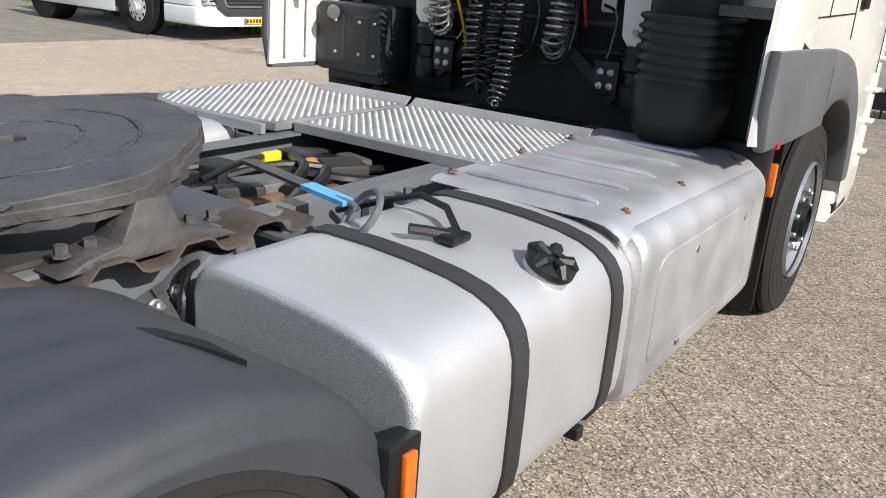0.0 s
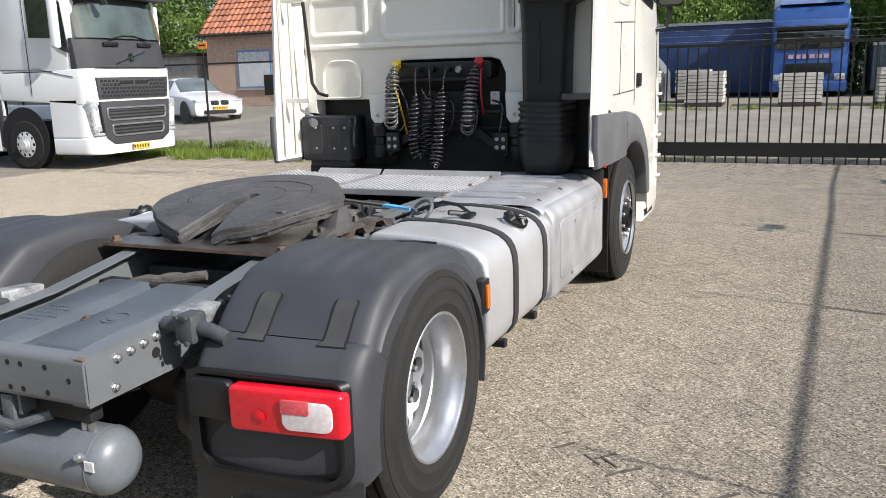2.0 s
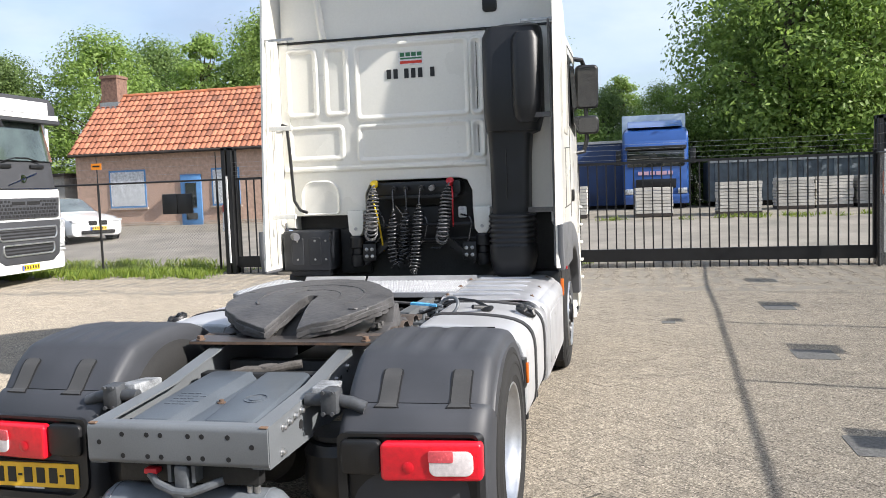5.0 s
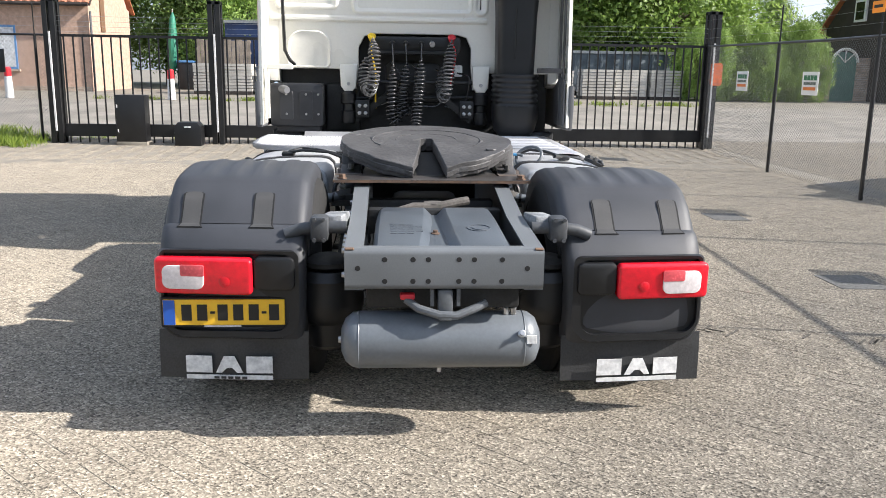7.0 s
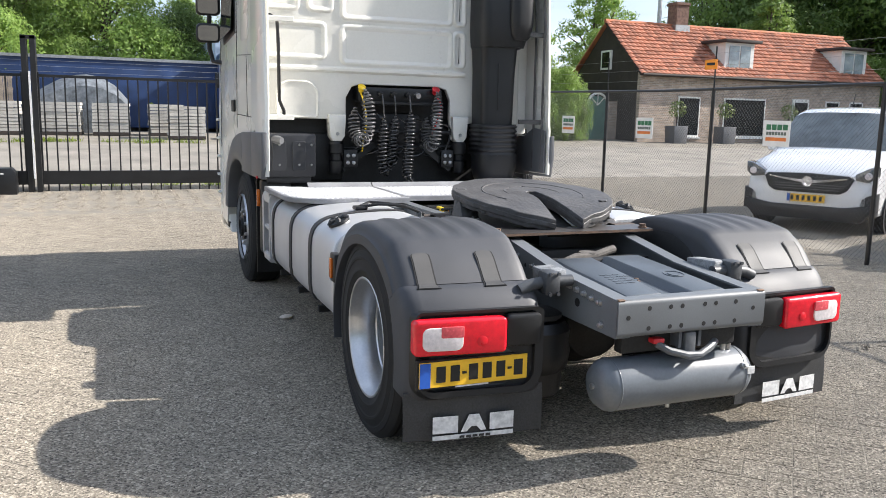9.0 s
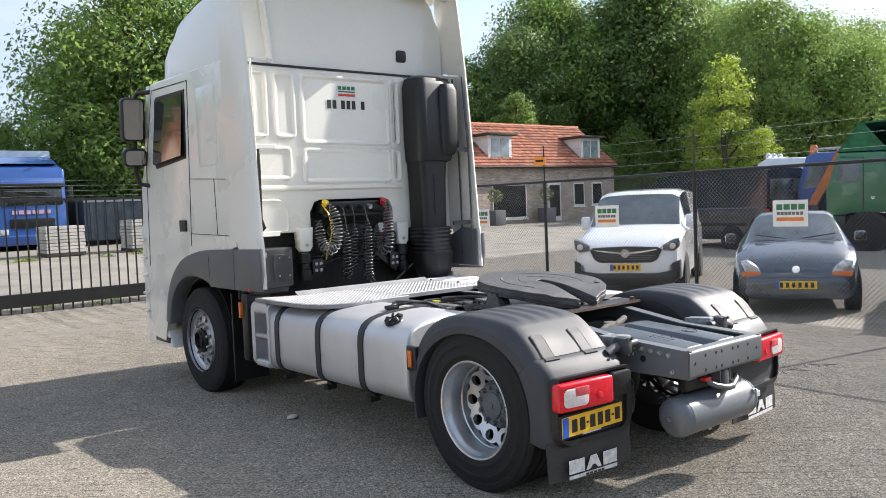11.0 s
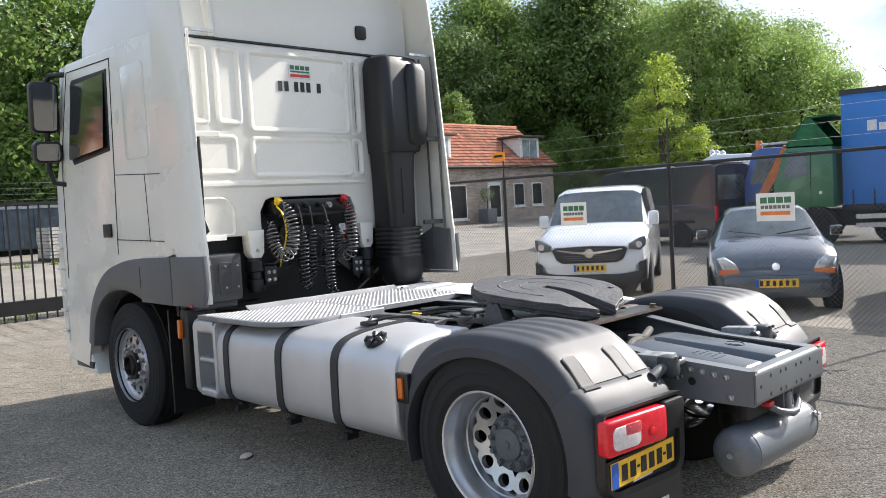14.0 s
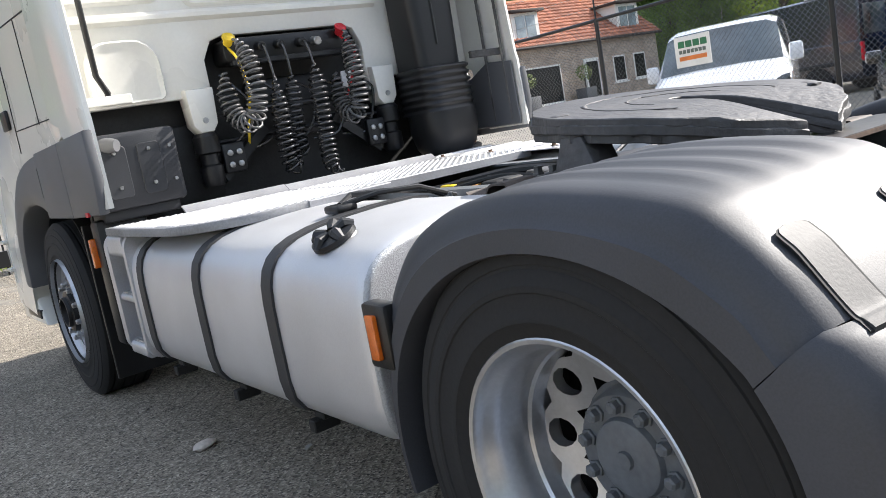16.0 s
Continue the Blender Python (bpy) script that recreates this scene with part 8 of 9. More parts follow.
def car(name, m, st, W, paint, label, wheels, wr, cowl, roof0, roof1, tail, lower=None, category="car", rim=STEELRIM, pillar=True):
    """A car facing -y. st: stations (y, z sill, z shoulder, z top, half width, half roof width)."""
    c = root(name, m, label, category, "cars behind the fence")

    def ring(y, z0, zs, zr, w, wr_, o=0.0):
        zm = (z0 + zs) / 2
        half = [(w * 0.86, z0), (w * 0.97, z0 + 0.07), (w + o, zm), (w * 0.985 + o, zs - 0.03), (w * 0.955 + o, zs), (wr_ + 0.02 + o, zr - 0.07 * (1 if zr - zs > 0.2 else 0.3)), (wr_ * 0.86, zr - 0.015 + o), (wr_ * 0.4, zr + o)]
        return [(-a, y, b) for a, b in half] + [(a, y, b) for a, b in reversed(half)]
    rings = [ring(*s) for s in st]
    part("body", loft(B(), rings), paint, c, "", 38)

    def sheet(i0, i1, cols, mat, nm, off, lab=""):
        bm = B()
        rs = [ring(*st[i], off) for i in range(i0, i1 + 1)]
        rows = [[r[k] for k in cols] for r in rs]
        loft(bm, rows, cap=False, closed=False)
        return part(nm, bm, mat, c, lab, 60)
    sheet(cowl, roof0, [5, 6, 7, 8, 9, 10], CARGLASS, "windscreen", 0.006, "windscreen with a grey reflection in its colour")
    sheet(roof0, roof1, [4, 5], MIRRORGLASS, "side_window", 0.006)
    sheet(roof0, roof1, [10, 11], MIRRORGLASS, "side_window", 0.006)
    if tail:
        sheet(*tail, [5, 6, 7, 8, 9, 10], MIRRORGLASS, "rear_window", 0.006)
    for y in wheels:
        for s in (-1, 1):
            road_wheel(c, s * (W - 0.082), y, wr, 0.20, s, rim)
            # arch: flat dark disc in place of the shaded wheel opening
            bm = lathe(B(), [(wr + 0.055, 0), (wr + 0.055, 0.006), (0, 0.006)], (s * (W - 0.004), y, wr), (s, 0, 0), 28)
            part("wheel_arch", bm, DARKIN, c)
    return c


def yawed(x, y, deg, z=0.0):
    return pose(x, y, z, 0, 0, deg)


# white panel van; its front faces the yard
VST = [(0.0, 0.30, 0.62, 0.66, 0.78, 0.60), (0.05, 0.24, 0.80, 0.86, 0.86, 0.66), (0.30, 0.22, 0.98, 1.04, 0.91, 0.74), (0.80, 0.22, 1.06, 1.13, 0.925, 0.76), (1.02, 0.22, 1.08, 1.20, 0.925, 0.78), (1.62, 0.22, 1.10, 1.74, 0.925, 0.72), (1.95, 0.22, 1.12, 1.82, 0.925, 0.73), (2.6, 0.22, 1.12, 1.85, 0.925, 0.74), (4.2, 0.24, 1.12, 1.82, 0.92, 0.74), (4.38, 0.3, 1.10, 1.70, 0.88, 0.70)]
van = car("delivery_van", yawed(7.0, 5.05, -62), VST, 0.925, CARWHITE, "white delivery van parked behind the fence", (0.88, 3.66), 0.32, 4, 5, 7, None, category="van")
grl = part("grille", extrude(B(), [(-0.44, 0.585), (0.44, 0.585), (0.54, 0.64), (0.61, 0.80), (0.56, 0.845), (0.0, 0.865), (-0.56, 0.845), (-0.61, 0.80), (-0.54, 0.64)], "y", -0.03, 0.06, 0.015), BLACKPLASTIC, van, "black grille with chrome wings")
for k in range(3):
    part("grille_slat", box(B(), -0.50 + 0.03 * k, 0.50 - 0.03 * k, -0.034, -0.029, 0.70 - 0.035 * k, 0.71 - 0.035 * k), GREYPLASTIC, grl)
for s in (-1, 1):
    part("chrome_wing", extrude(B(), [(s * 0.06, 0.725), (s * 0.30, 0.755), (s * 0.53, 0.80), (s * 0.53, 0.815), (s * 0.28, 0.785), (s * 0.06, 0.765)], "y", -0.042, -0.03), CHROME, grl)
part("badge", lathe(B(), [(0.075, 0), (0.075, 0.02), (0.060, 0.02), (0.060, 0.008), (0, 0.008)], (0, -0.03, 0.745), (0, -1, 0), 20), CHROME, van)
part("badge_bar", box(B(), -0.06, 0.06, -0.05, -0.04, 0.738, 0.752), CHROME, van)
part("lower_bumper", extrude(B(), [(-0.74, 0.20), (0.74, 0.20), (0.86, 0.34), (0.86, 0.46), (0.50, 0.40), (-0.50, 0.40), (-0.86, 0.46), (-0.86, 0.34)], "y", -0.04, 0.2, 0.02), BLACKPLASTIC, van, "black lower bumper")
for s in (-1, 1):
    hl = part("head_lamp", extrude(B(), [(s * 0.63, 0.79), (s * 0.80, 0.77), (s * 0.885, 0.84), (s * 0.895, 0.99), (s * 0.80, 0.975), (s * 0.62, 0.875)], "y", 0.0, 0.26, 0.015), material("dark_lamp_bowl", (0.09, 0.10, 0.11), 0.12, 0.3, vary=0.3, scale=16, bump=0, coat=1.0), van, "dark glossy head lamp")
    part("lamp_glass", lathe(B(), [(0.052, 0), (0.045, 0.012), (0, 0.016)], (s * 0.79, 0.0, 0.86), (0, -1, 0), 16), CLEARLENS, hl)
    part("corner_trim", extrude(B(), [(s * 0.66, 0.3), (s * 0.90, 0.3), (s * 0.90, 0.62), (s * 0.72, 0.56)], "y", 0.0, 0.28, 0.02), BLACKPLASTIC, van)
    mr = part("mirror", box(B(), s * 0.96 - 0.09, s * 0.96 + 0.09, 1.28, 1.42, 1.12, 1.36, 0.04), CARWHITE, van)
plate_on(van, -0.035, 0.505)
part("aerial", tube(B(), [(0.0, 2.0, 1.80), (0.0, 2.15, 2.05)], 0.006, 5), BLACKPLASTIC, van)

# small blue-grey hatchback
KST = [(0.0, 0.28, 0.50, 0.54, 0.62, 0.44), (0.08, 0.22, 0.62, 0.68, 0.74, 0.52), (0.40, 0.20, 0.76, 0.84, 0.80, 0.58), (0.85, 0.20, 0.85, 0.93, 0.82, 0.62), (1.05, 0.20, 0.87, 0.97, 0.82, 0.64), (1.62, 0.20, 0.90, 1.34, 0.82, 0.54), (2.0, 0.20, 0.92, 1.39, 0.82, 0.55), (2.7, 0.20, 0.94, 1.36, 0.81, 0.53), (3.1, 0.22, 0.95, 1.22, 0.79, 0.50), (3.5, 0.26, 0.90, 1.0, 0.72, 0.46), (3.6, 0.32, 0.60, 0.66, 0.62, 0.4)]
ka = car("hatchback", yawed(6.45, 1.75, -62), KST, 0.82, CARGREY, "small blue-grey hatchback parked behind the fence", (0.62, 3.05), 0.28, 4, 5, 7, (8, 9))
part("lower_grille", extrude(B(), rounded(-0.42, 0.42, 0.30, 0.42, 0.05), "y", -0.01, 0.1, 0.01), BLACKPLASTIC, ka)
part("bumper", extrude(B(), rounded(-0.66, 0.66, 0.22, 0.52, 0.10), "y", -0.03, 0.12, 0.03), CARGREY, ka)
part("badge", lathe(B(), [(0.05, 0), (0.05, 0.012), (0, 0.012)], (0, 0.045, 0.625), (0, -1, 0.3), 16), CHROME, ka)
for s in (-1, 1):
    part("head_lamp", extrude(B(), [(s * 0.44, 0.58), (s * 0.66, 0.60), (s * 0.72, 0.74), (s * 0.62, 0.76), (s * 0.50, 0.68)], "y", 0.03, 0.34, 0.02), HEADLAMP, ka, "clear head lamp")
    part("indicator", extrude(B(), [(s * 0.42, 0.53), (s * 0.70, 0.53), (s * 0.70, 0.60), (s * 0.46, 0.60)], "y", 0.02, 0.14, 0.01), AMBER, ka)
    part("mirror", box(B(), s * 0.90 - 0.08, s * 0.90 + 0.08, 1.22, 1.34, 0.94, 1.08, 0.03), CARBLACK, ka)
    part("wiper", tube(B(), [(s * 0.1, 1.03, 1.0), (s * 0.55, 1.12, 1.06)], 0.008, 5), BLACKPLASTIC, ka)
plate_on(ka, -0.035, 0.42)

# black sport utility car
SST = [(0.0, 0.34, 0.66, 0.72, 0.74, 0.56), (0.06, 0.28, 0.84, 0.90, 0.86, 0.66), (0.45, 0.26, 0.98, 1.04, 0.93, 0.74), (1.05, 0.26, 1.04, 1.10, 0.945, 0.78), (1.20, 0.26, 1.05, 1.16, 0.945, 0.78), (1.85, 0.26, 1.08, 1.64, 0.945, 0.64), (2.3, 0.26, 1.10, 1.70, 0.945, 0.65), (3.6, 0.26, 1.12, 1.66, 0.94, 0.63), (4.2, 0.28, 1.12, 1.45, 0.92, 0.62), (4.5, 0.34, 1.0, 1.10, 0.85, 0.6)]
suv = car("utility_car", yawed(6.3, -1.45, -66), SST, 0.945, CARBLACK, "black utility car parked behind the fence", (0.90, 3.6), 0.36, 4, 5, 7, (8, 9))
part("grille", extrude(B(), rounded(-0.46, 0.46, 0.62, 0.84, 0.06), "y", -0.02, 0.06, 0.015), DARKIN, suv)
part("grille_frame", tube(B(), [(-0.48, -0.02, 0.84), (-0.42, -0.03, 0.62), (0.42, -0.03, 0.62), (0.48, -0.02, 0.84)], 0.014, 6), CHROME, suv)
for s in (-1, 1):
    part("head_lamp", extrude(B(), [(s * 0.50, 0.80), (s * 0.84, 0.86), (s * 0.86, 0.94), (s * 0.50, 0.88)], "y", 0.0, 0.25, 0.01), HEADLAMP, suv)
    part("mirror", box(B(), s * 1.0 - 0.09, s * 1.0 + 0.09, 1.4, 1.54, 1.08, 1.24, 0.04), CARBLACK, suv)
plate_on(suv, -0.025, 0.52)

# white saloon by the cottage
bmw = car("saloon", yawed(-14.4, 18.6, 62, rise(0, 18.6)), [(0.0, 0.30, 0.58, 0.62, 0.66, 0.5), (0.08, 0.22, 0.68, 0.74, 0.80, 0.58), (0.5, 0.20, 0.80, 0.86, 0.87, 0.66), (1.2, 0.20, 0.86, 0.93, 0.885, 0.68), (1.4, 0.20, 0.87, 0.98, 0.885, 0.68), (2.1, 0.20, 0.90, 1.40, 0.885, 0.56), (2.5, 0.20, 0.92, 1.43, 0.885, 0.57), (3.4, 0.20, 0.93, 1.36, 0.88, 0.56), (4.0, 0.22, 0.94, 1.10, 0.86, 0.6), (4.3, 0.3, 0.8, 0.9, 0.8, 0.55)], 0.885, CARWHITE, "white saloon car parked by the cottage", (0.75, 3.45), 0.32, 4, 5, 7, (7, 8), rim=BLACKPLASTIC)
for s in (-1, 1):
    part("kidney_grille", extrude(B(), rounded(min(s * 0.03, s * 0.30), max(s * 0.03, s * 0.30), 0.55, 0.70, 0.04), "y", -0.02, 0.08, 0.01), DARKIN, bmw)
    part("head_lamp", extrude(B(), [(s * 0.42, 0.60), (s * 0.80, 0.66), (s * 0.80, 0.73), (s * 0.42, 0.70)], "y", 0.02, 0.22, 0.01), HEADLAMP, bmw)
part("lower_grille", extrude(B(), rounded(-0.55, 0.55, 0.28, 0.40, 0.04), "y", -0.01, 0.08, 0.01), DARKIN, bmw)
plate_on(bmw, -0.02, 0.46)

# navy high-roof van seen from behind, by the forecourt
NST = [(0.0, 0.35, 0.95, 1.05, 0.85, 0.6), (0.6, 0.3, 1.10, 1.2, 0.98, 0.75), (1.5, 0.3, 1.2, 2.1, 1.0, 0.80), (2.0, 0.3, 1.25, 2.34, 1.0, 0.86), (2.8, 0.3, 1.25, 2.42, 1.0, 0.88), (5.9, 0.3, 1.25, 2.42, 1.0, 0.88), (6.05, 0.36, 1.25, 2.36, 0.98, 0.86)]
nv = car("minibus", yawed(19.3, 14.25, 174, 0.0), NST, 1.0, CARNAVY, "navy high-roof van parked beyond the forecourt", (1.0, 4.9), 0.34, 1, 2, 3, None, category="van")
part("roof_panel", box(B(), -0.80, 0.80, 4.6, 6.0, 2.405, 2.43, 0.01), CARWHITE, nv, "white strip on the roof's end")
part("rear_window", box(B(), -0.78, 0.78, 6.045, 6.07, 1.35, 2.05, 0.01), CARGLASS, nv)
part("rub_strip", box(B(), 0.985, 1.015, 1.6, 5.4, 0.72, 0.82, 0.01), BLACKPLASTIC, nv)
for s in (-1, 1):
    part("tail_lamp", box(B(), s * 0.90 - 0.07, s * 0.90 + 0.07, 5.98, 6.08, 0.75, 1.2, 0.02), REDLENS, nv)
plate_on(nv, 6.09, 0.6)


# ---- lorries ----
fh = root("parked_tractor_unit", pose(-10.55, 10.8, 0, 0, 0, 90), "white high-roof tractor unit with grey grille parked by the fence", "truck")
# local: front faces -y at y = 0, its right side at x = -1.25
bm, secs = B(), []
for y, z0, z1, w, r in ((0.26, 2.0, 3.30, 1.16, 0.06), (0.34, 1.95, 3.62, 1.22, 0.14), (0.48, 1.95, 3.90, 1.245, 0.26), (0.85, 1.95, 4.05, 1.25, 0.34), (1.3, 1.95, 4.10, 1.25, 0.36), (2.25, 1.95, 4.10, 1.25, 0.36), (2.35, 1.95, 4.0, 1.23, 0.36)):
    secs.append([(u, y, v) for u, v in rounded(-w, w, z0, z1, (0.02, 0.02, r, r), 5)])
loft(bm, secs)
cabf = part("cab", bm, CARWHITE, fh, "white cab", 45)
bm, secs = B(), []
for y, w, r in ((-0.03, 1.06, 0.06), (0.02, 1.16, 0.05), (0.10, 1.22, 0.04), (0.22, 1.25, 0.03), (2.35, 1.25, 0.03)):
    secs.append([(u, y, v) for u, v in rounded(-w, w, 1.30 if y < 1 else 1.42, 2.02, r, 3)])
loft(bm, secs)
part("cab_lower", bm, CARWHITE, fh, "", 45)
bm, secs = B(), []
for y, w in ((-0.07, 1.02), (-0.04, 1.12), (0.05, 1.22), (0.20, 1.25), (1.02, 1.25)):
    secs.append([(u, y, v) for u, v in rounded(-w, w, 0.30, 0.66, 0.05, 3)])
loft(bm, secs)
part("bumper", bm, CARWHITE, fh, "white front bumper", 45)
DKGREY = material("dark_grey_panel", (0.042, 0.044, 0.050), 0.68, vary=0.1)
bm, secs = B(), []
for u in range(13):
    x = -1.24 + 2.48 * u / 12
    b = 0.24 * abs(x / 1.24) ** 6
    secs.append([(x, b - 0.05, 2.02), (x, b - 0.055, 2.10), (x, b + 0.02, 2.62), (x, b + 0.10, 2.62), (x, b + 0.10, 2.02)])
loft(bm, secs)
fp = part("front_panel", bm, DKGREY, fh, "dark grey panel below the windscreen", 40)
# greenish base colour paints in the trees' reflection on the screen
SCREEN = material("windscreen_with_painted_green", (0.075, 0.10, 0.092), 0.03, vary=0.3, scale=1.5, bump=0, rvar=0.02, coat=1.0)
bm, secs = B(), []
for u in range(13):
    x = -1.19 + 2.38 * u / 12
    b = 0.20 * abs(x / 1.19) ** 6
    secs.append([(x, b - 0.03, 2.62), (x * 0.97, b + 0.16, 3.50), (x * 0.97, b + 0.20, 3.50), (x, b + 0.04, 2.62)])
loft(bm, secs)
part("windscreen", bm, SCREEN, fh, "windscreen with a greenish reflection in its colour", 40)
sv = part("sun_visor", extrude(B(), [(-1.20, 3.46), (1.20, 3.46), (1.17, 3.80), (1.0, 3.97), (-1.0, 3.97), (-1.17, 3.80)], "y", 0.0, 0.50, 0.03), DKGREY, fh, "dark roof front with white sign")
part("visor_lip", extrude(B(), [(-1.2, 3.42), (1.2, 3.42), (1.2, 3.54), (-1.2, 3.54)], "y", -0.10, 0.10, 0.03), DKGREY, sv)
part("visor_strip", box(B(), -1.12, 1.12, -0.112, -0.098, 3.50, 3.60, 0.004, 1), PRINTWHITE, sv, "white strip on the visor")
part("roof_sign", box(B(), -0.92, 0.92, -0.02, 0.0, 3.62, 3.88, 0.004, 1), PRINTWHITE, sv, "white name board with faint bars")
part("faint_bar", box(B(), -0.7, 0.7, -0.025, -0.02, 3.74, 3.80), material("faint_yellow", (0.75, 0.70, 0.45), 0.6), sv)
gr = part("grille", extrude(B(), [(-0.98, 1.42), (0.98, 1.42), (1.02, 1.84), (-1.02, 1.84)], "y", -0.075, -0.02, 0.012), DKGREY, fh, "dark honeycomb grille")
BRIGHTRIM = material("polished_aluminium_rim", (0.80, 0.80, 0.81), 0.30, 0.5, vary=0.1, scale=9, bump=0.05)
HONEY = material("grille_mesh", (0.018, 0.018, 0.02), 0.5, vary=0.3, scale=40)
for r in range(5):
    for c in range(18):
        x = -0.90 + 0.104 * c + 0.052 * (r % 2)
        z = 1.47 + 0.075 * r
        if abs(x) < 0.42 and 1.66 < z < 1.80:
            continue
        part("mesh_cell", box(B(), x - 0.034, x + 0.034, -0.079, -0.074, z - 0.024, z + 0.024), HONEY, gr)
for x in (-0.22, 0.22):
    part("air_slot", box(B(), x - 0.19, x + 0.19, -0.082, -0.074, 1.70, 1.77, 0.004, 1), DARKIN, gr)
part("badge_bar", bar(B(), (-0.45, -0.05, 2.10), (0.42, -0.035, 2.36), 0.02, 0.03), CHROME, fp)
part("badge", lathe(B(), [(0.085, 0), (0.085, 0.02), (0.06, 0.02), (0.06, 0.01), (0, 0.01)], (0, -0.035, 2.24), (0, -1, 0.1), 20), CHROME, fp)
part("chrome_line", box(B(), -1.0, 1.0, -0.066, -0.05, 2.03, 2.045), CHROME, fp)
for x in (-0.5, 0.45):
    part("wash_recess", box(B(), x - 0.2, x + 0.2, -0.045, -0.01, 2.46, 2.54, 0.01), BLACKPLASTIC, fp)
lg = part("lower_grille", extrude(B(), [(-0.70, 0.48), (0.70, 0.48), (0.92, 0.62), (1.0, 1.36), (-1.0, 1.36), (-0.92, 0.62)], "y", -0.085, 0.02, 0.015), DKGREY, fh, "dark lower grille with two silver frames")
for z0, z1, w in ((0.66, 0.88, 0.74), (0.98, 1.22, 0.84)):
    ring = rounded(-w, w, z0, z1, (0.10, 0.10, 0.03, 0.03), 4)
    bm = tube(B(), [(u, -0.095, v) for u, v in ring], 0.020, 6, closed=True)
    fr = part("grille_frame", bm, STEELRIM, lg, "silver grille frame")
    for k in range(3):
        part("grille_slat", box(B(), -w + 0.04, w - 0.04, -0.094, -0.086, z0 + 0.035 + 0.065 * k, z0 + 0.06 + 0.065 * k), DARKIN, fr)
for s in (-1, 1):
    hl = part("head_lamp", extrude(B(), [(s * 0.96, 0.76), (s * 1.17, 0.74), (s * 1.23, 1.28), (s * 1.20, 1.38), (s * 1.02, 1.34)], "y", -0.04, 0.20, 0.03), HEADLAMP, fh, "tall head lamp")
    part("lamp_glass", extrude(B(), [(s * 1.02, 0.86), (s * 1.13, 0.85), (s * 1.17, 1.18), (s * 1.06, 1.18)], "y", -0.048, -0.03, 0.006), CLEARLENS, hl)
    part("fog_lamp", extrude(B(), [(s * 0.92, 0.68), (s * 1.16, 0.68), (s * 1.14, 0.74), (s * 0.94, 0.74)], "y", -0.06, 0.1, 0.01), HEADLAMP, fh)
    part("corner_panel", loft(B(), [[(s * 1.02, -0.01, z), (s * 1.14, 0.03, z), (s * 1.22, 0.12, z), (s * 1.25, 0.30, z), (s * 1.25, 1.02, z), (s * 1.0, 1.02, z)] for z in (0.66, 1.40)]), CARWHITE, fh)
    part("door_window", extrude(B(), [(0.34, 2.32), (0.62, 2.42), (0.66, 2.62), (1.38, 2.66), (1.38, 3.40), (0.62, 3.44), (0.45, 3.30)], "x", s * 1.248, s * 1.262, 0.004, 1), MIRRORGLASS, fh)
    part("door_gap", tube(B(), [(s * 1.256, 1.48, 1.5), (s * 1.256, 1.48, 3.5), (s * 1.256, 0.5, 3.52)], 0.006, 4), DARKIN, fh)
    part("panel_line", tube(B(), [(s * 1.256, 0.3, 1.86), (s * 1.256, 1.2, 2.02), (s * 1.256, 2.3, 2.04)], 0.006, 4), DARKIN, fh)
    part("vent_badge", box(B(), min(s * 1.25, s * 1.26), max(s * 1.25, s * 1.26), 1.15, 1.40, 2.0, 2.06, 0.004, 1), STEELRIM, fh)
    ma = part("mirror_housing", extrude(B(), rounded(min(s * 1.32, s * 1.47), max(s * 1.32, s * 1.47), 2.42, 3.38, 0.05), "y", 0.42, 0.58, 0.04), CARWHITE, fh, "white tall mirror housing")
    part("mirror_foot", tube(B(), [(s * 1.42, 0.50, 3.38), (s * 1.36, 0.62, 3.48), (s * 1.2, 0.72, 3.50)], 0.04, 8), BLACKPLASTIC, ma)
    # the arch's shade is a flat near-black disc on the side
    ar = part("wheel_arch", lathe(B(), [(0.66, 0), (0.66, 0.012), (0, 0.012)], (s * 1.25, 1.80, 0.62), (s, 0, 0), 32), DARKIN, fh, "flat black disc drawing the shaded wheel arch")
    wq = part("wheel", lathe(B(), [(0.29, 0), (0.47, 0.0), (0.51, 0.04), (0.51, 0.28), (0.47, 0.315), (0.29, 0.315)], (s * 0.965, 1.80, 0.51), (s, 0, 0), 40), RUBBER, fh, "front wheel with polished rim")
    part("rim", disc_with_holes(B(), s * 1.275, 1.80, 0.51, s, 0.13, 0.295, 0.034, 0.225, 10, dome=0.03), BRIGHTRIM, wq, "polished rim")
    part("hub", lathe(B(), [(0.14, 0), (0.13, 0.05), (0.09, 0.06), (0.085, 0.10), (0, 0.10)], (s * 1.27, 1.80, 0.51), (s, 0, 0), 20), BRIGHTRIM, wq)
    part("rim_back", lathe(B(), [(0.29, 0), (0, 0)], (s * 1.20, 1.80, 0.51), (s, 0, 0), 24, cap=False), DARKIN, wq)
    part("skirt", box(B(), min(s * 1.0, s * 1.25), max(s * 1.0, s * 1.25), 2.55, 5.6, 0.35, 1.25, 0.04), CARWHITE, fh)
    part("arch_rear", box(B(), min(s * 1.1, s * 1.25), max(s * 1.1, s * 1.25), 2.40, 2.56, 0.45, 1.45, 0.03), DKGREY, fh)
    part("collar", box(B(), min(s * 1.2, s * 1.24), max(s * 1.2, s * 1.24), 2.36, 2.9, 1.1, 3.8, 0.01), CARWHITE, fh)
    part("rear_wheel", lathe(B(), [(0.29, 0), (0.47, 0.0), (0.51, 0.04), (0.51, 0.55), (0.29, 0.58)], (s * 0.65, 5.2, 0.51), (s, 0, 0), 32), RUBBER, fh)
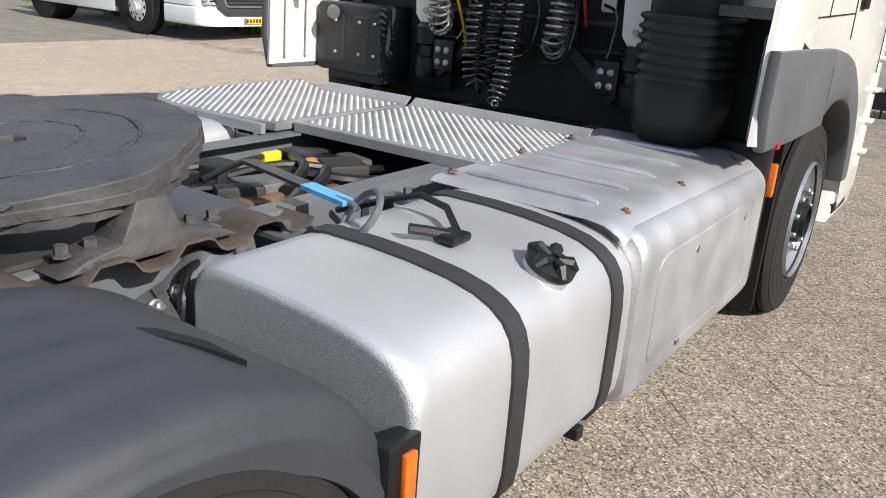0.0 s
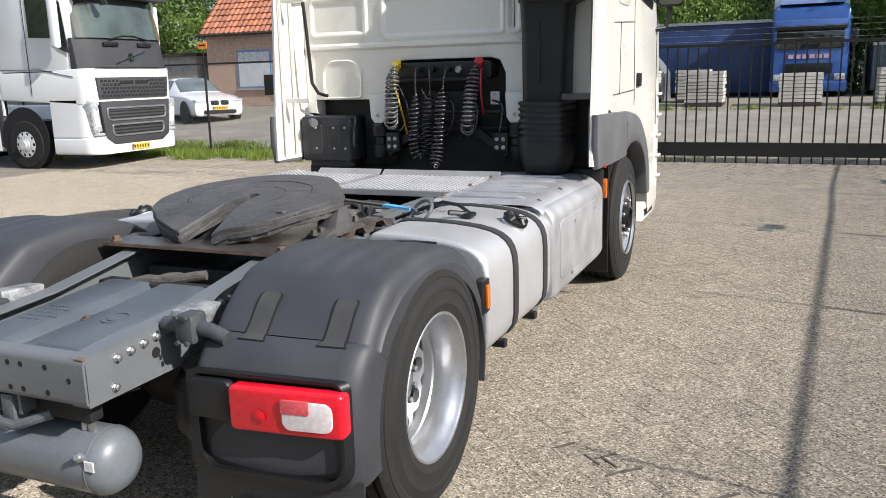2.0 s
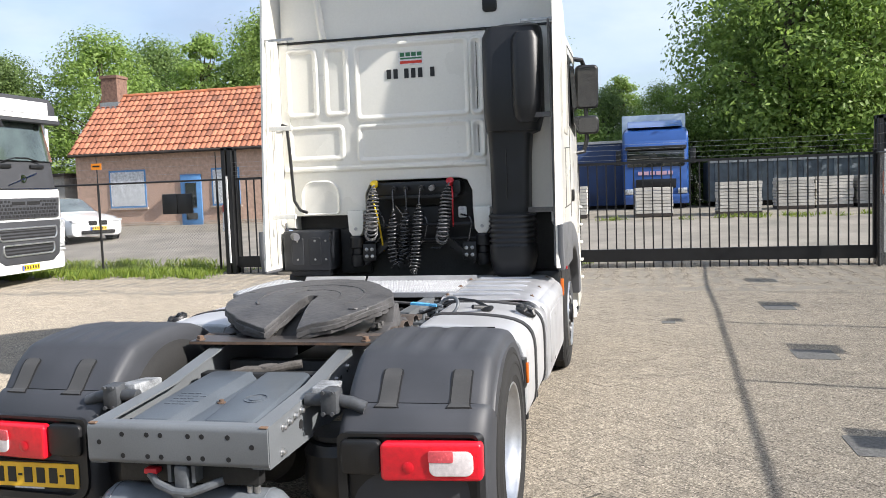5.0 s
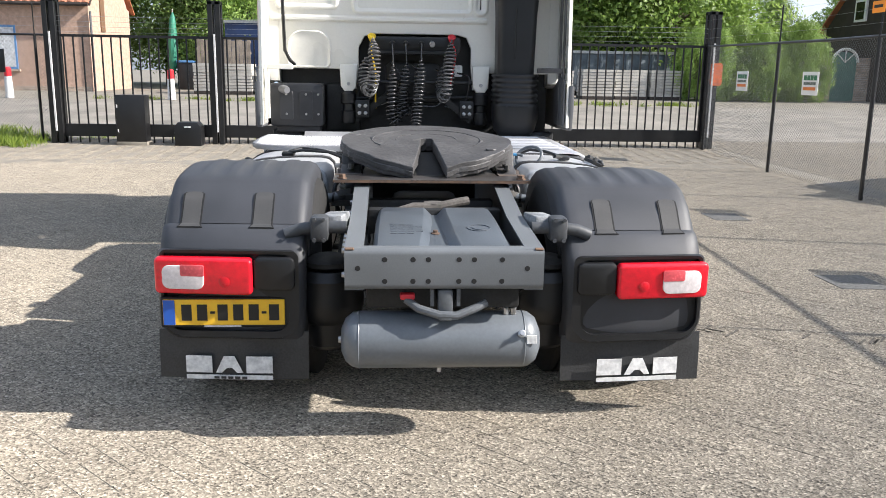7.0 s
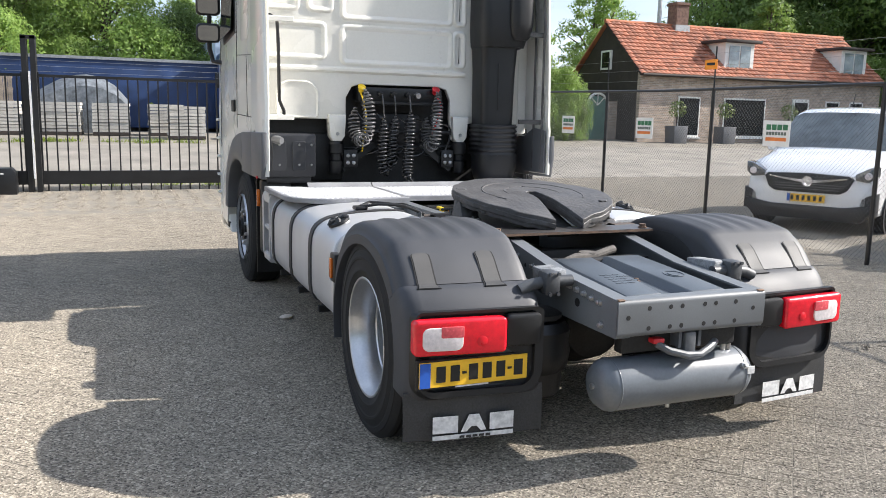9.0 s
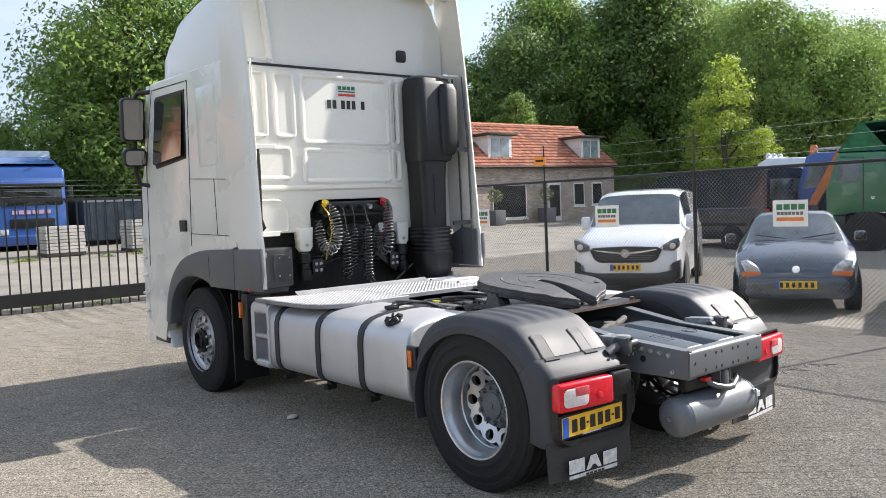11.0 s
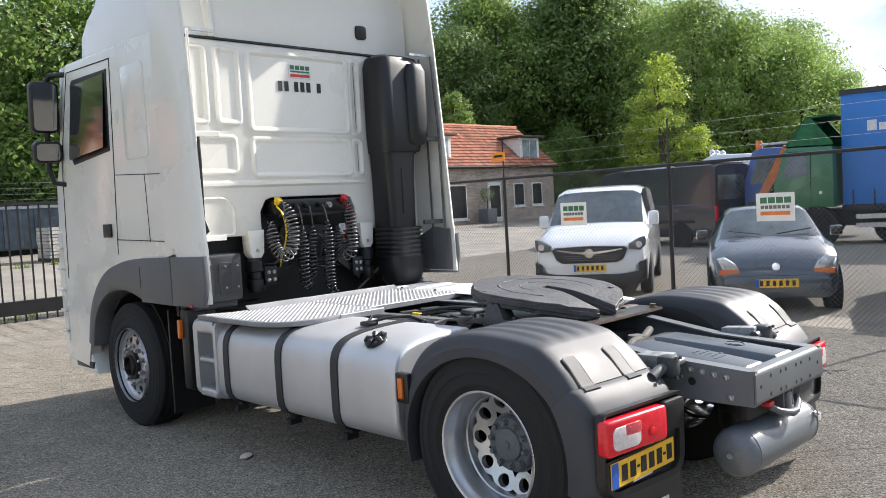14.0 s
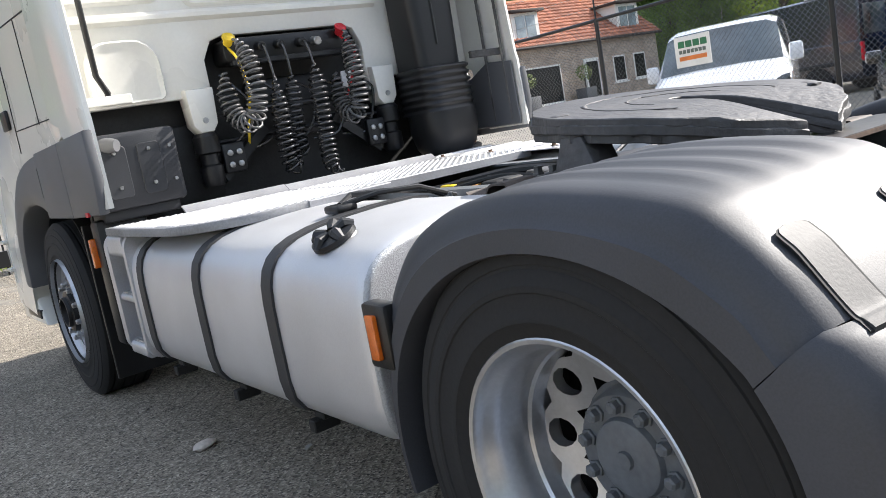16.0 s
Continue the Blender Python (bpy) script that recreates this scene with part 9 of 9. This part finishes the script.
    part("wiper", tube(B(), [(s * 0.55, -0.05, 2.60), (s * 0.15, -0.03, 2.68), (-s * 0.15, -0.02, 2.66)], 0.013, 5), BLACKPLASTIC, fh)
part("front_mirror", tube(B(), [(-0.80, -0.05, 3.46), (-0.78, -0.20, 3.38), (-0.74, -0.20, 3.26)], [0.03, 0.07, 0.09], 8), BLACKPLASTIC, fh, "black kerb mirror")
part("chassis", box(B(), -0.4, 0.4, 0.6, 6.2, 0.6, 0.95), CHASSISDARK, fh)
plate_on(fh, -0.085, 0.40)

# blue rigid lorry with pale box, across the street
bl = root("box_lorry", pose(2.72, 26.6, 0.62), "blue lorry with a pale blue box body across the street", "lorry")
bm, secs = B(), []
for y, w, z1, r in ((0.0, 1.08, 2.55, 0.05), (0.12, 1.14, 2.9, 0.15), (0.5, 1.16, 3.05, 0.25), (1.8, 1.16, 3.05, 0.25)):
    secs.append([(u, y, v) for u, v in rounded(-w, w, 0.35, z1, (0.05, 0.05, r, r), 4)])
loft(bm, secs)
part("cab", bm, LORRYBLUE, bl, "blue cab", 45)
part("windscreen", extrude(B(), rounded(-1.0, 1.0, 1.62, 2.22, 0.06), "y", -0.03, 0.03, 0.01), MIRRORGLASS, bl)
part("sun_visor", extrude(B(), rounded(-1.06, 1.06, 2.22, 2.36, 0.05), "y", -0.2, 0.1, 0.02), BLACKPLASTIC, bl)
part("roof_spoiler", extrude(B(), [(0.2, 3.05), (1.7, 3.05), (1.7, 3.38), (1.2, 3.34)], "x", -0.98, 0.98, 0.05), LORRYBLUE, bl, "blue roof spoiler")
part("grille", extrude(B(), rounded(-0.7, 0.7, 0.85, 1.18, 0.04), "y", -0.03, 0.02, 0.01), BLACKPLASTIC, bl)
bm = B()
for k in range(6):
    box(bm, -0.62 + k * 0.21, -0.46 + k * 0.21, -0.02, 0.0, 1.33, 1.46)
part("pink_bars", bm, material("faded_pink_print", (0.50, 0.32, 0.40), 0.6), bl)
part("bumper", extrude(B(), rounded(-1.14, 1.14, 0.28, 0.62, 0.05), "y", -0.06, 0.3, 0.02), LORRYBLUE, bl)
for s in (-1, 1):
    part("head_lamp", box(B(), s * 0.92 - 0.16, s * 0.92 + 0.16, -0.07, 0.02, 0.64, 0.84, 0.02), HEADLAMP, bl)
    part("wheel", lathe(B(), [(0.25, 0), (0.45, 0), (0.48, 0.04), (0.48, 0.26), (0.45, 0.3), (0, 0.3)], (s * 0.82, 1.2, 0.42), (s, 0, 0), 24), RUBBER, bl)
    part("mirror", box(B(), s * 1.3 - 0.1, s * 1.3 + 0.1, 0.1, 0.2, 1.7, 2.25, 0.03), BLACKPLASTIC, bl)
part("box_body", box(B(), -1.17, 1.17, 1.9, 8.5, 0.75, 3.62, 0.03), material("pale_blue_box", (0.50, 0.60, 0.70), 0.5, vary=0.06), bl, "pale blue box body")

# green lorry, crane lorry, white lorry and blue curtain trailer beyond the forecourt
gt = root("green_lorry", pose(18.0, 6.9, 0, 0, 0, -81), "green lorry with a raised canvas flap and dark wheel arches", "lorry")
GREENCANVAS = material("green_canvas", (0.025, 0.16, 0.06), 0.8, vary=0.25)
part("cab", extrude(B(), [(0.14, 0.95), (0.62, 0.98), (0.72, 1.02), (1.62, 1.02), (1.62, 2.62), (0.52, 2.66), (0.40, 2.58), (0.20, 1.85), (0.12, 1.7)], "y", 0.0, 2.3, 0.05), LORRYGREEN, gt, "green cab")
part("side_window", extrude(B(), [(0.36, 1.86), (1.0, 1.88), (1.0, 2.40), (0.52, 2.42)], "y", -0.012, 0.0), CARGLASS, gt)
part("door_gap", tube(B(), [(1.06, -0.004, 1.1), (1.08, -0.004, 2.5), (0.5, -0.004, 2.54)], 0.012, 4), DARKIN, gt)
part("door_mark", box(B(), 1.26, 1.34, -0.008, 0.0, 1.38, 1.46), PRINTWHITE, gt)
part("front_glass", box(B(), 0.26, 0.28, 0.15, 2.15, 1.84, 2.5, 0, 1, pose(-0.42, 0, 0.15, 0, 14, 0)), CARGLASS, gt)
bm = B()
for y in (0.0, 2.2):
    extrude(bm, [(0.46, 2.68), (1.02, 3.42), (1.08, 3.42), (1.62, 2.72), (1.62, 2.66)], "y", y, y + 0.04)
extrude(bm, [(0.42, 2.66), (0.98, 3.42), (1.62, 3.44), (1.62, 3.40), (1.02, 3.38), (0.48, 2.66)], "y", 0.0, 2.25)
part("roof_flap", bm, GREENCANVAS, gt, "green canvas roof flap propped open")
part("mudguard", lathe(B(), [(0.56, 0), (0.56, 0.5), (0.52, 0.5), (0.52, 0)], (1.13, -0.02, 0.50), (0, 1, 0), 28), BLACKPLASTIC, gt)
part("under_step", box(B(), 0.16, 0.60, 0.05, 0.5, 0.45, 0.95, 0.03), BLACKPLASTIC, gt)
for x in (1.13, 4.6):
    wq = part("wheel", lathe(B(), [(0.26, 0), (0.42, 0), (0.46, 0.04), (0.46, 0.3), (0.26, 0.3)], (x, 0.33, 0.46), (0, -1, 0), 28), RUBBER, gt)
    part("rim", lathe(B(), [(0.26, 0.27), (0.2, 0.2), (0.1, 0.28), (0, 0.28)], (x, 0.33, 0.46), (0, -1, 0), 24, cap=False), STEELRIM, wq)
part("chassis", box(B(), 0.3, 6.0, 0.7, 1.6, 0.5, 0.95), CHASSISDARK, gt)
cr2 = root("crane_lorry", pose(19.1, 7.75, 0, 0, 0, -81), "blue lorry with orange beacon and slanting orange crane arm", "lorry")
part("cab", extrude(B(), [(-0.35, 0.7), (1.7, 0.7), (1.7, 2.72), (0.15, 2.76), (-0.10, 2.66), (-0.34, 1.8)], "y", 0.0, 2.3, 0.06), LORRYBLUE, cr2, "blue cab")
part("side_window", extrude(B(), [(-0.18, 1.75), (0.55, 1.75), (0.55, 2.42), (0.05, 2.42)], "y", -0.012, 0.0), CARGLASS, cr2)
part("roof_rail", tube(B(), [(0.1, 0.15, 2.86), (1.6, 0.15, 2.86)], 0.03, 6), ZINC, cr2)
part("roof_hatch", box(B(), 0.4, 1.3, 0.5, 1.6, 2.72, 2.86, 0.03), DKGREY, cr2)
arm = part("crane_arm", bar(B(), (0.15, -0.35, 1.15), (1.0, -0.35, 2.72), 0.22, 0.24), material("orange_crane_paint", (0.60, 0.17, 0.04), 0.5, vary=0.15), cr2, "orange crane arm")
part("ram", tube(B(), [(0.35, -0.50, 1.2), (0.95, -0.50, 2.2)], 0.05, 8), BLACKSTEEL, arm)
part("arm_foot", box(B(), -0.1, 0.4, -0.55, -0.05, 0.75, 1.25, 0.03), BLACKSTEEL, arm)
part("beacon", lathe(B(), [(0.10, 0), (0.10, 0.22), (0.07, 0.28), (0, 0.28)], (-0.02, 0.5, 2.72), (0, 0, 1), 12), AMBER, cr2, "orange flashing beacon")
for x in (0.5, 4.2):
    part("wheel", lathe(B(), [(0.26, 0), (0.46, 0), (0.50, 0.04), (0.50, 0.3), (0, 0.3)], (x, 0.35, 0.50), (0, -1, 0), 24), RUBBER, cr2)
part("chassis", box(B(), 0.0, 5.2, 0.7, 1.6, 0.55, 0.95), CHASSISDARK, cr2)
wl = root("white_lorry", pose(21.0, 10.3, 0, 0, 0, -81), "white lorry cab with roof spotlights behind the van", "lorry")
part("cab", extrude(B(), [(-0.4, 0.6), (1.6, 0.6), (1.6, 2.72), (0.2, 2.78), (-0.12, 2.62), (-0.38, 1.75)], "y", 0.0, 2.3, 0.08), CARWHITE, wl, "white cab")
part("side_window", extrude(B(), [(-0.2, 1.75), (0.6, 1.75), (0.6, 2.4), (0.05, 2.4)], "y", -0.012, 0.0), CARGLASS, wl)
part("visor", box(B(), -0.30, 0.0, 0.1, 2.2, 2.42, 2.60, 0.03), DKGREY, wl)
for y in (0.4, 0.9, 1.5):
    part("spotlight", lathe(B(), [(0.09, 0), (0.10, 0.08), (0.05, 0.14), (0, 0.14)], (0.05, y, 2.86), (1, 0, 0), 12), CHROME, wl)
part("lamp_bar", tube(B(), [(0.10, 0.15, 2.82), (0.10, 2.1, 2.82)], 0.025, 6), ZINC, wl)
for x in (0.5, 3.6):
    part("wheel", lathe(B(), [(0.26, 0), (0.46, 0), (0.50, 0.04), (0.50, 0.3), (0, 0.3)], (x, 0.35, 0.50), (0, -1, 0), 24), RUBBER, wl)
part("chassis", box(B(), 0.0, 4.6, 0.7, 1.6, 0.5, 0.9), CHASSISDARK, wl)
tr = root("curtain_trailer", pose(18.75, 5.25, 0, 0, 0, -81), "bright blue curtain-sided trailer with white bars", "trailer")
BRIGHTBLUE = material("bright_blue_curtain", (0.03, 0.19, 0.56), 0.45, vary=0.06, scale=1.5, fine=8, bump=0.3)
part("curtain", box(B(), 0.0, 12.0, 0.0, 2.5, 1.05, 3.95, 0.02), BRIGHTBLUE, tr, "bright blue curtain")
part("top_rail", box(B(), -0.02, 12.02, -0.03, 0.05, 3.93, 4.06), DKGREY, tr)
part("side_rail", box(B(), -0.02, 12.02, -0.03, 0.05, 0.92, 1.06), CHASSISDARK, tr)
for k in range(24):
    part("curtain_strap", box(B(), 0.25 + 0.5 * k - 0.02, 0.25 + 0.5 * k + 0.02, -0.016, 0.0, 1.0, 1.45), DKGREY, tr)
for k, w in enumerate((0.22, 0.16, 0.16, 0.26, 0.18, 0.16, 0.18, 0.16, 0.2)):
    x = 0.62 + 0.27 * k
    part("white_bar", box(B(), x, x + w, -0.008, 0.0, 2.95, 3.22 if k not in (1, 2, 5, 6) else 3.14), PRINTWHITE, tr)
for k in range(5):
    part("white_bar", box(B(), 1.75 + 0.28 * k, 1.93 + 0.28 * k, -0.008, 0.0, 2.25, 2.42), PRINTWHITE, tr)
for z in (0.45, 0.68):
    part("guard_rail", box(B(), 0.3, 8.0, 0.0, 0.04, z, z + 0.12), ZINC, tr)
for x in (1.2, 9.0, 10.3):
    part("wheel", lathe(B(), [(0.28, 0), (0.48, 0), (0.52, 0.04), (0.52, 0.3), (0, 0.3)], (x, 0.45, 0.52), (0, -1, 0), 24), RUBBER, tr)
part("underframe", box(B(), 0.4, 11.8, 0.5, 2.0, 0.55, 0.92), CHASSISDARK, tr)

# ---- weeds along the fence, stones, cracks and marks on the paving ----
rw = np.random.RandomState(31)


def grass_patch(n, area, hgt, label):
    """Blades of grass scattered over an area (x0, x1, y0, y1), thicker in clumps."""
    x0, x1, y0, y1 = area
    nc = max(3, n // 60)
    cx, cy = rw.uniform(x0, x1, nc), y1 - np.abs(rw.normal(0, 0.42, nc)) * (y1 - y0)
    k = rw.randint(0, nc, n)
    px, py = cx[k] + rw.normal(0, 0.14, n), cy[k] + rw.normal(0, 0.09, n)
    v, f = [], []
    for x, y in zip(px, py):
        a, h = rw.uniform(0, 6.28), hgt * rw.uniform(0.35, 1.2)
        w = 0.006 + 0.02 * hgt
        c, s = math.cos(a), math.sin(a)
        z = rise(x, y)
        b = len(v)
        lx, ly = rw.normal(0, 0.35, 2) * h
        v += [(x - c * w, y - s * w, z - 0.01), (x + c * w, y + s * w, z - 0.01), (x + c * w * 0.6 + lx * 0.5, y + s * w * 0.6 + ly * 0.5, z + h * 0.65), (x + lx, y + ly, z + h)]
        f += [(b, b + 1, b + 2), (b, b + 2, b + 3)]
    me = bpy.data.meshes.new("grass")
    me.from_pydata(v, [], f)
    me.materials.append(WEED)
    return tagged(new("grass", me), label, "grass", kind="stuff")


WEED = leaf_material("weeds", (0.30, 0.36, 0.06), (0.12, 0.20, 0.035))
grass_patch(16000, (-22, -6.8, 11.4, 12.5), 0.16, "rough green grass and weeds along the fence")
grass_patch(5000, (-22, -7.0, 12.5, 13.4), 0.22, "tall green weeds behind the fence")
grass_patch(900, (-6.4, 2.0, 12.45, 13.3), 0.07, "sparse weeds under the gate")
grass_patch(3000, (-9, 10, 20.9, 21.6), 0.12, "grass strip at the far kerb")
PALESTONE = material("pale_pinkish_stone", (0.68, 0.60, 0.52), 0.8, vary=0.12, scale=30)
stone = root("loose_stone", pose(-1.11, 2.22, 0.0), "pale loose piece of stone on the paving", "stone")
bm = B()
bmesh.ops.create_icosphere(bm, subdivisions=2, radius=0.05, matrix=pose(0, 0, 0.016, 0, 0, 20) @ Matrix.Diagonal((1.15, 0.7, 0.36, 1)))
for v in bm.verts:
    v.co += Vector(rw.normal(0, 0.003, 3).tolist())
part("stone_body", bm, PALESTONE, stone)
for x, y in ((-0.85, 1.75),):
    st2 = root("loose_stone", pose(x, y, 0.0, 0, 0, 40), "small pale chip of stone on the paving", "stone")
    bm = B()
    bmesh.ops.create_icosphere(bm, subdivisions=1, radius=0.022, matrix=Matrix.Translation((0, 0, 0.008)) @ Matrix.Diagonal((1.3, 0.8, 0.5, 1)))
    part("stone_body", bm, PALE, st2)
# painted cast shadows of the fence signs, and gaps in the paving
SIGNSHADOW = material("sign_shadow_grey", (0.12, 0.118, 0.113), 0.9, vary=0.3, scale=30, fine=120, bump=0.5)
GAP = material("open_joint_dirt", (0.095, 0.085, 0.07), 0.95, vary=0.3, scale=10)
for x, y, w, l in ((2.19, 6.30, 0.08, 0.10), (3.82, 10.0, 0.19, 0.21), (3.66, 7.49, 0.19, 0.21), (3.47, 4.43, 0.19, 0.22), (3.28, 1.58, 0.19, 0.21), (3.15, -1.15, 0.19, 0.24)):
    ptc = root("paving_patch", pose(x, y, 0.0035, 0, 0, -3), "dark patch painted as the cast shadow of a fence sign", "paving patch", kind="structure")
    pts = [(u + 0.012 * math.sin(9 * v + x), v + 0.012 * math.sin(11 * u + y)) for u, v in rounded(-w, w, -l, l, 0.02, 2)]
    part("patch", extrude(B(), pts, "z", -0.004, 0.0), SIGNSHADOW, ptc)
run = [(1.35, 0.62), (1.75, 0.42), (2.2, 0.30), (2.6, 0.20), (3.1, 0.10), (3.6, -0.05)]
for k in range(26):
    u = rw.uniform(0, 4.99)
    i = int(u)
    x = run[i][0] + (run[i + 1][0] - run[i][0]) * (u - i) + rw.normal(0, 0.03)
    y = run[i][1] + (run[i + 1][1] - run[i][1]) * (u - i) + rw.normal(0, 0.05)
    part("open_joint", box(B(), -0.055, 0.055, -0.006, 0.006, -0.004, 0.004, 0, 1, pose(x, y, 0.0, 0, 0, rw.choice([45, 135]) + rw.uniform(-4, 4))), GAP, ground)

# unseen plain walls behind the walk, added only for reflections and bounced light
UNSEENWALL = material("unseen_wall_grey", (0.22, 0.23, 0.24), 0.6, vary=0.1, scale=1.0)
for nm, x0, x1, y0, y1, z1 in (("wall_south", -46, 40, -36.3, -36, 2.4), ("wall_west", -46.3, -46, -36, 12, 2.4)):
    tagged(part(nm, box(B(), x0, x1, y0, y1, -0.1, z1), UNSEENWALL), "unseen plain grey wall added for reflections", "wall", kind="structure")

# ---- block paving of the yard, diagonal herringbone ----
rb = np.random.RandomState(9)
BL, BW_, JO = 0.215, 0.1065, 0.0026
U = BW_ + JO / 2
ca = math.cos(radians(45))
found = []
for i in range(-190, 191):
    for j in range(-190, 191):
        k = (i - j) % 4
        if k == 0:
            cx, cy, turn = (i + 1.0) * U, (j + 0.5) * U, 0
        elif k == 3:
            cx, cy, turn = (i + 0.5) * U, (j + 1.0) * U, 90
        else:
            continue
        x, y = ca * (cx - cy) - 1.5, ca * (cx + cy) + 3.6
        if -11.5 < x < FENCE_X(y) + 0.3 and -5.4 < y < 12.9:
            found.append((x, y, turn + 45))
found.sort(key=lambda b: math.hypot(b[0] * 0.6, b[1] + 1.75))
a, b = BL / 2 - JO / 2, BW_ / 2 - JO / 2
e = 0.002
BV = [(sx * (a - e), sy * (b - e), 0.0) for sx, sy in ((-1, -1), (1, -1), (1, 1), (-1, 1))] + [(sx * a, sy * b, -0.0009) for sx, sy in ((-1, -1), (1, -1), (1, 1), (-1, 1))] + [(sx * a, sy * b, -0.016) for sx, sy in ((-1, -1), (1, -1), (1, 1), (-1, 1))]
BF = [(0, 1, 2, 3)] + [(4 + k, 4 + (k + 1) % 4, (k + 1) % 4, k) for k in range(4)] + [(8 + k, 8 + (k + 1) % 4, 4 + (k + 1) % 4, 4 + k) for k in range(4)]
places = [pose(x, y, rise(x, y) + rb.uniform(-0.0009, 0.0009), rb.uniform(-0.14, 0.14), rb.uniform(-0.14, 0.14), turn + rb.uniform(-0.7, 0.7)) for x, y, turn in found]
paving = tagged(new("pavement", bpy.data.meshes.new("pavement")), "worn concrete block paving in diagonal herringbone", "paving", kind="structure")
pieces("paving_block", BV, BF, places, STONE1, paving, 300, STONE)
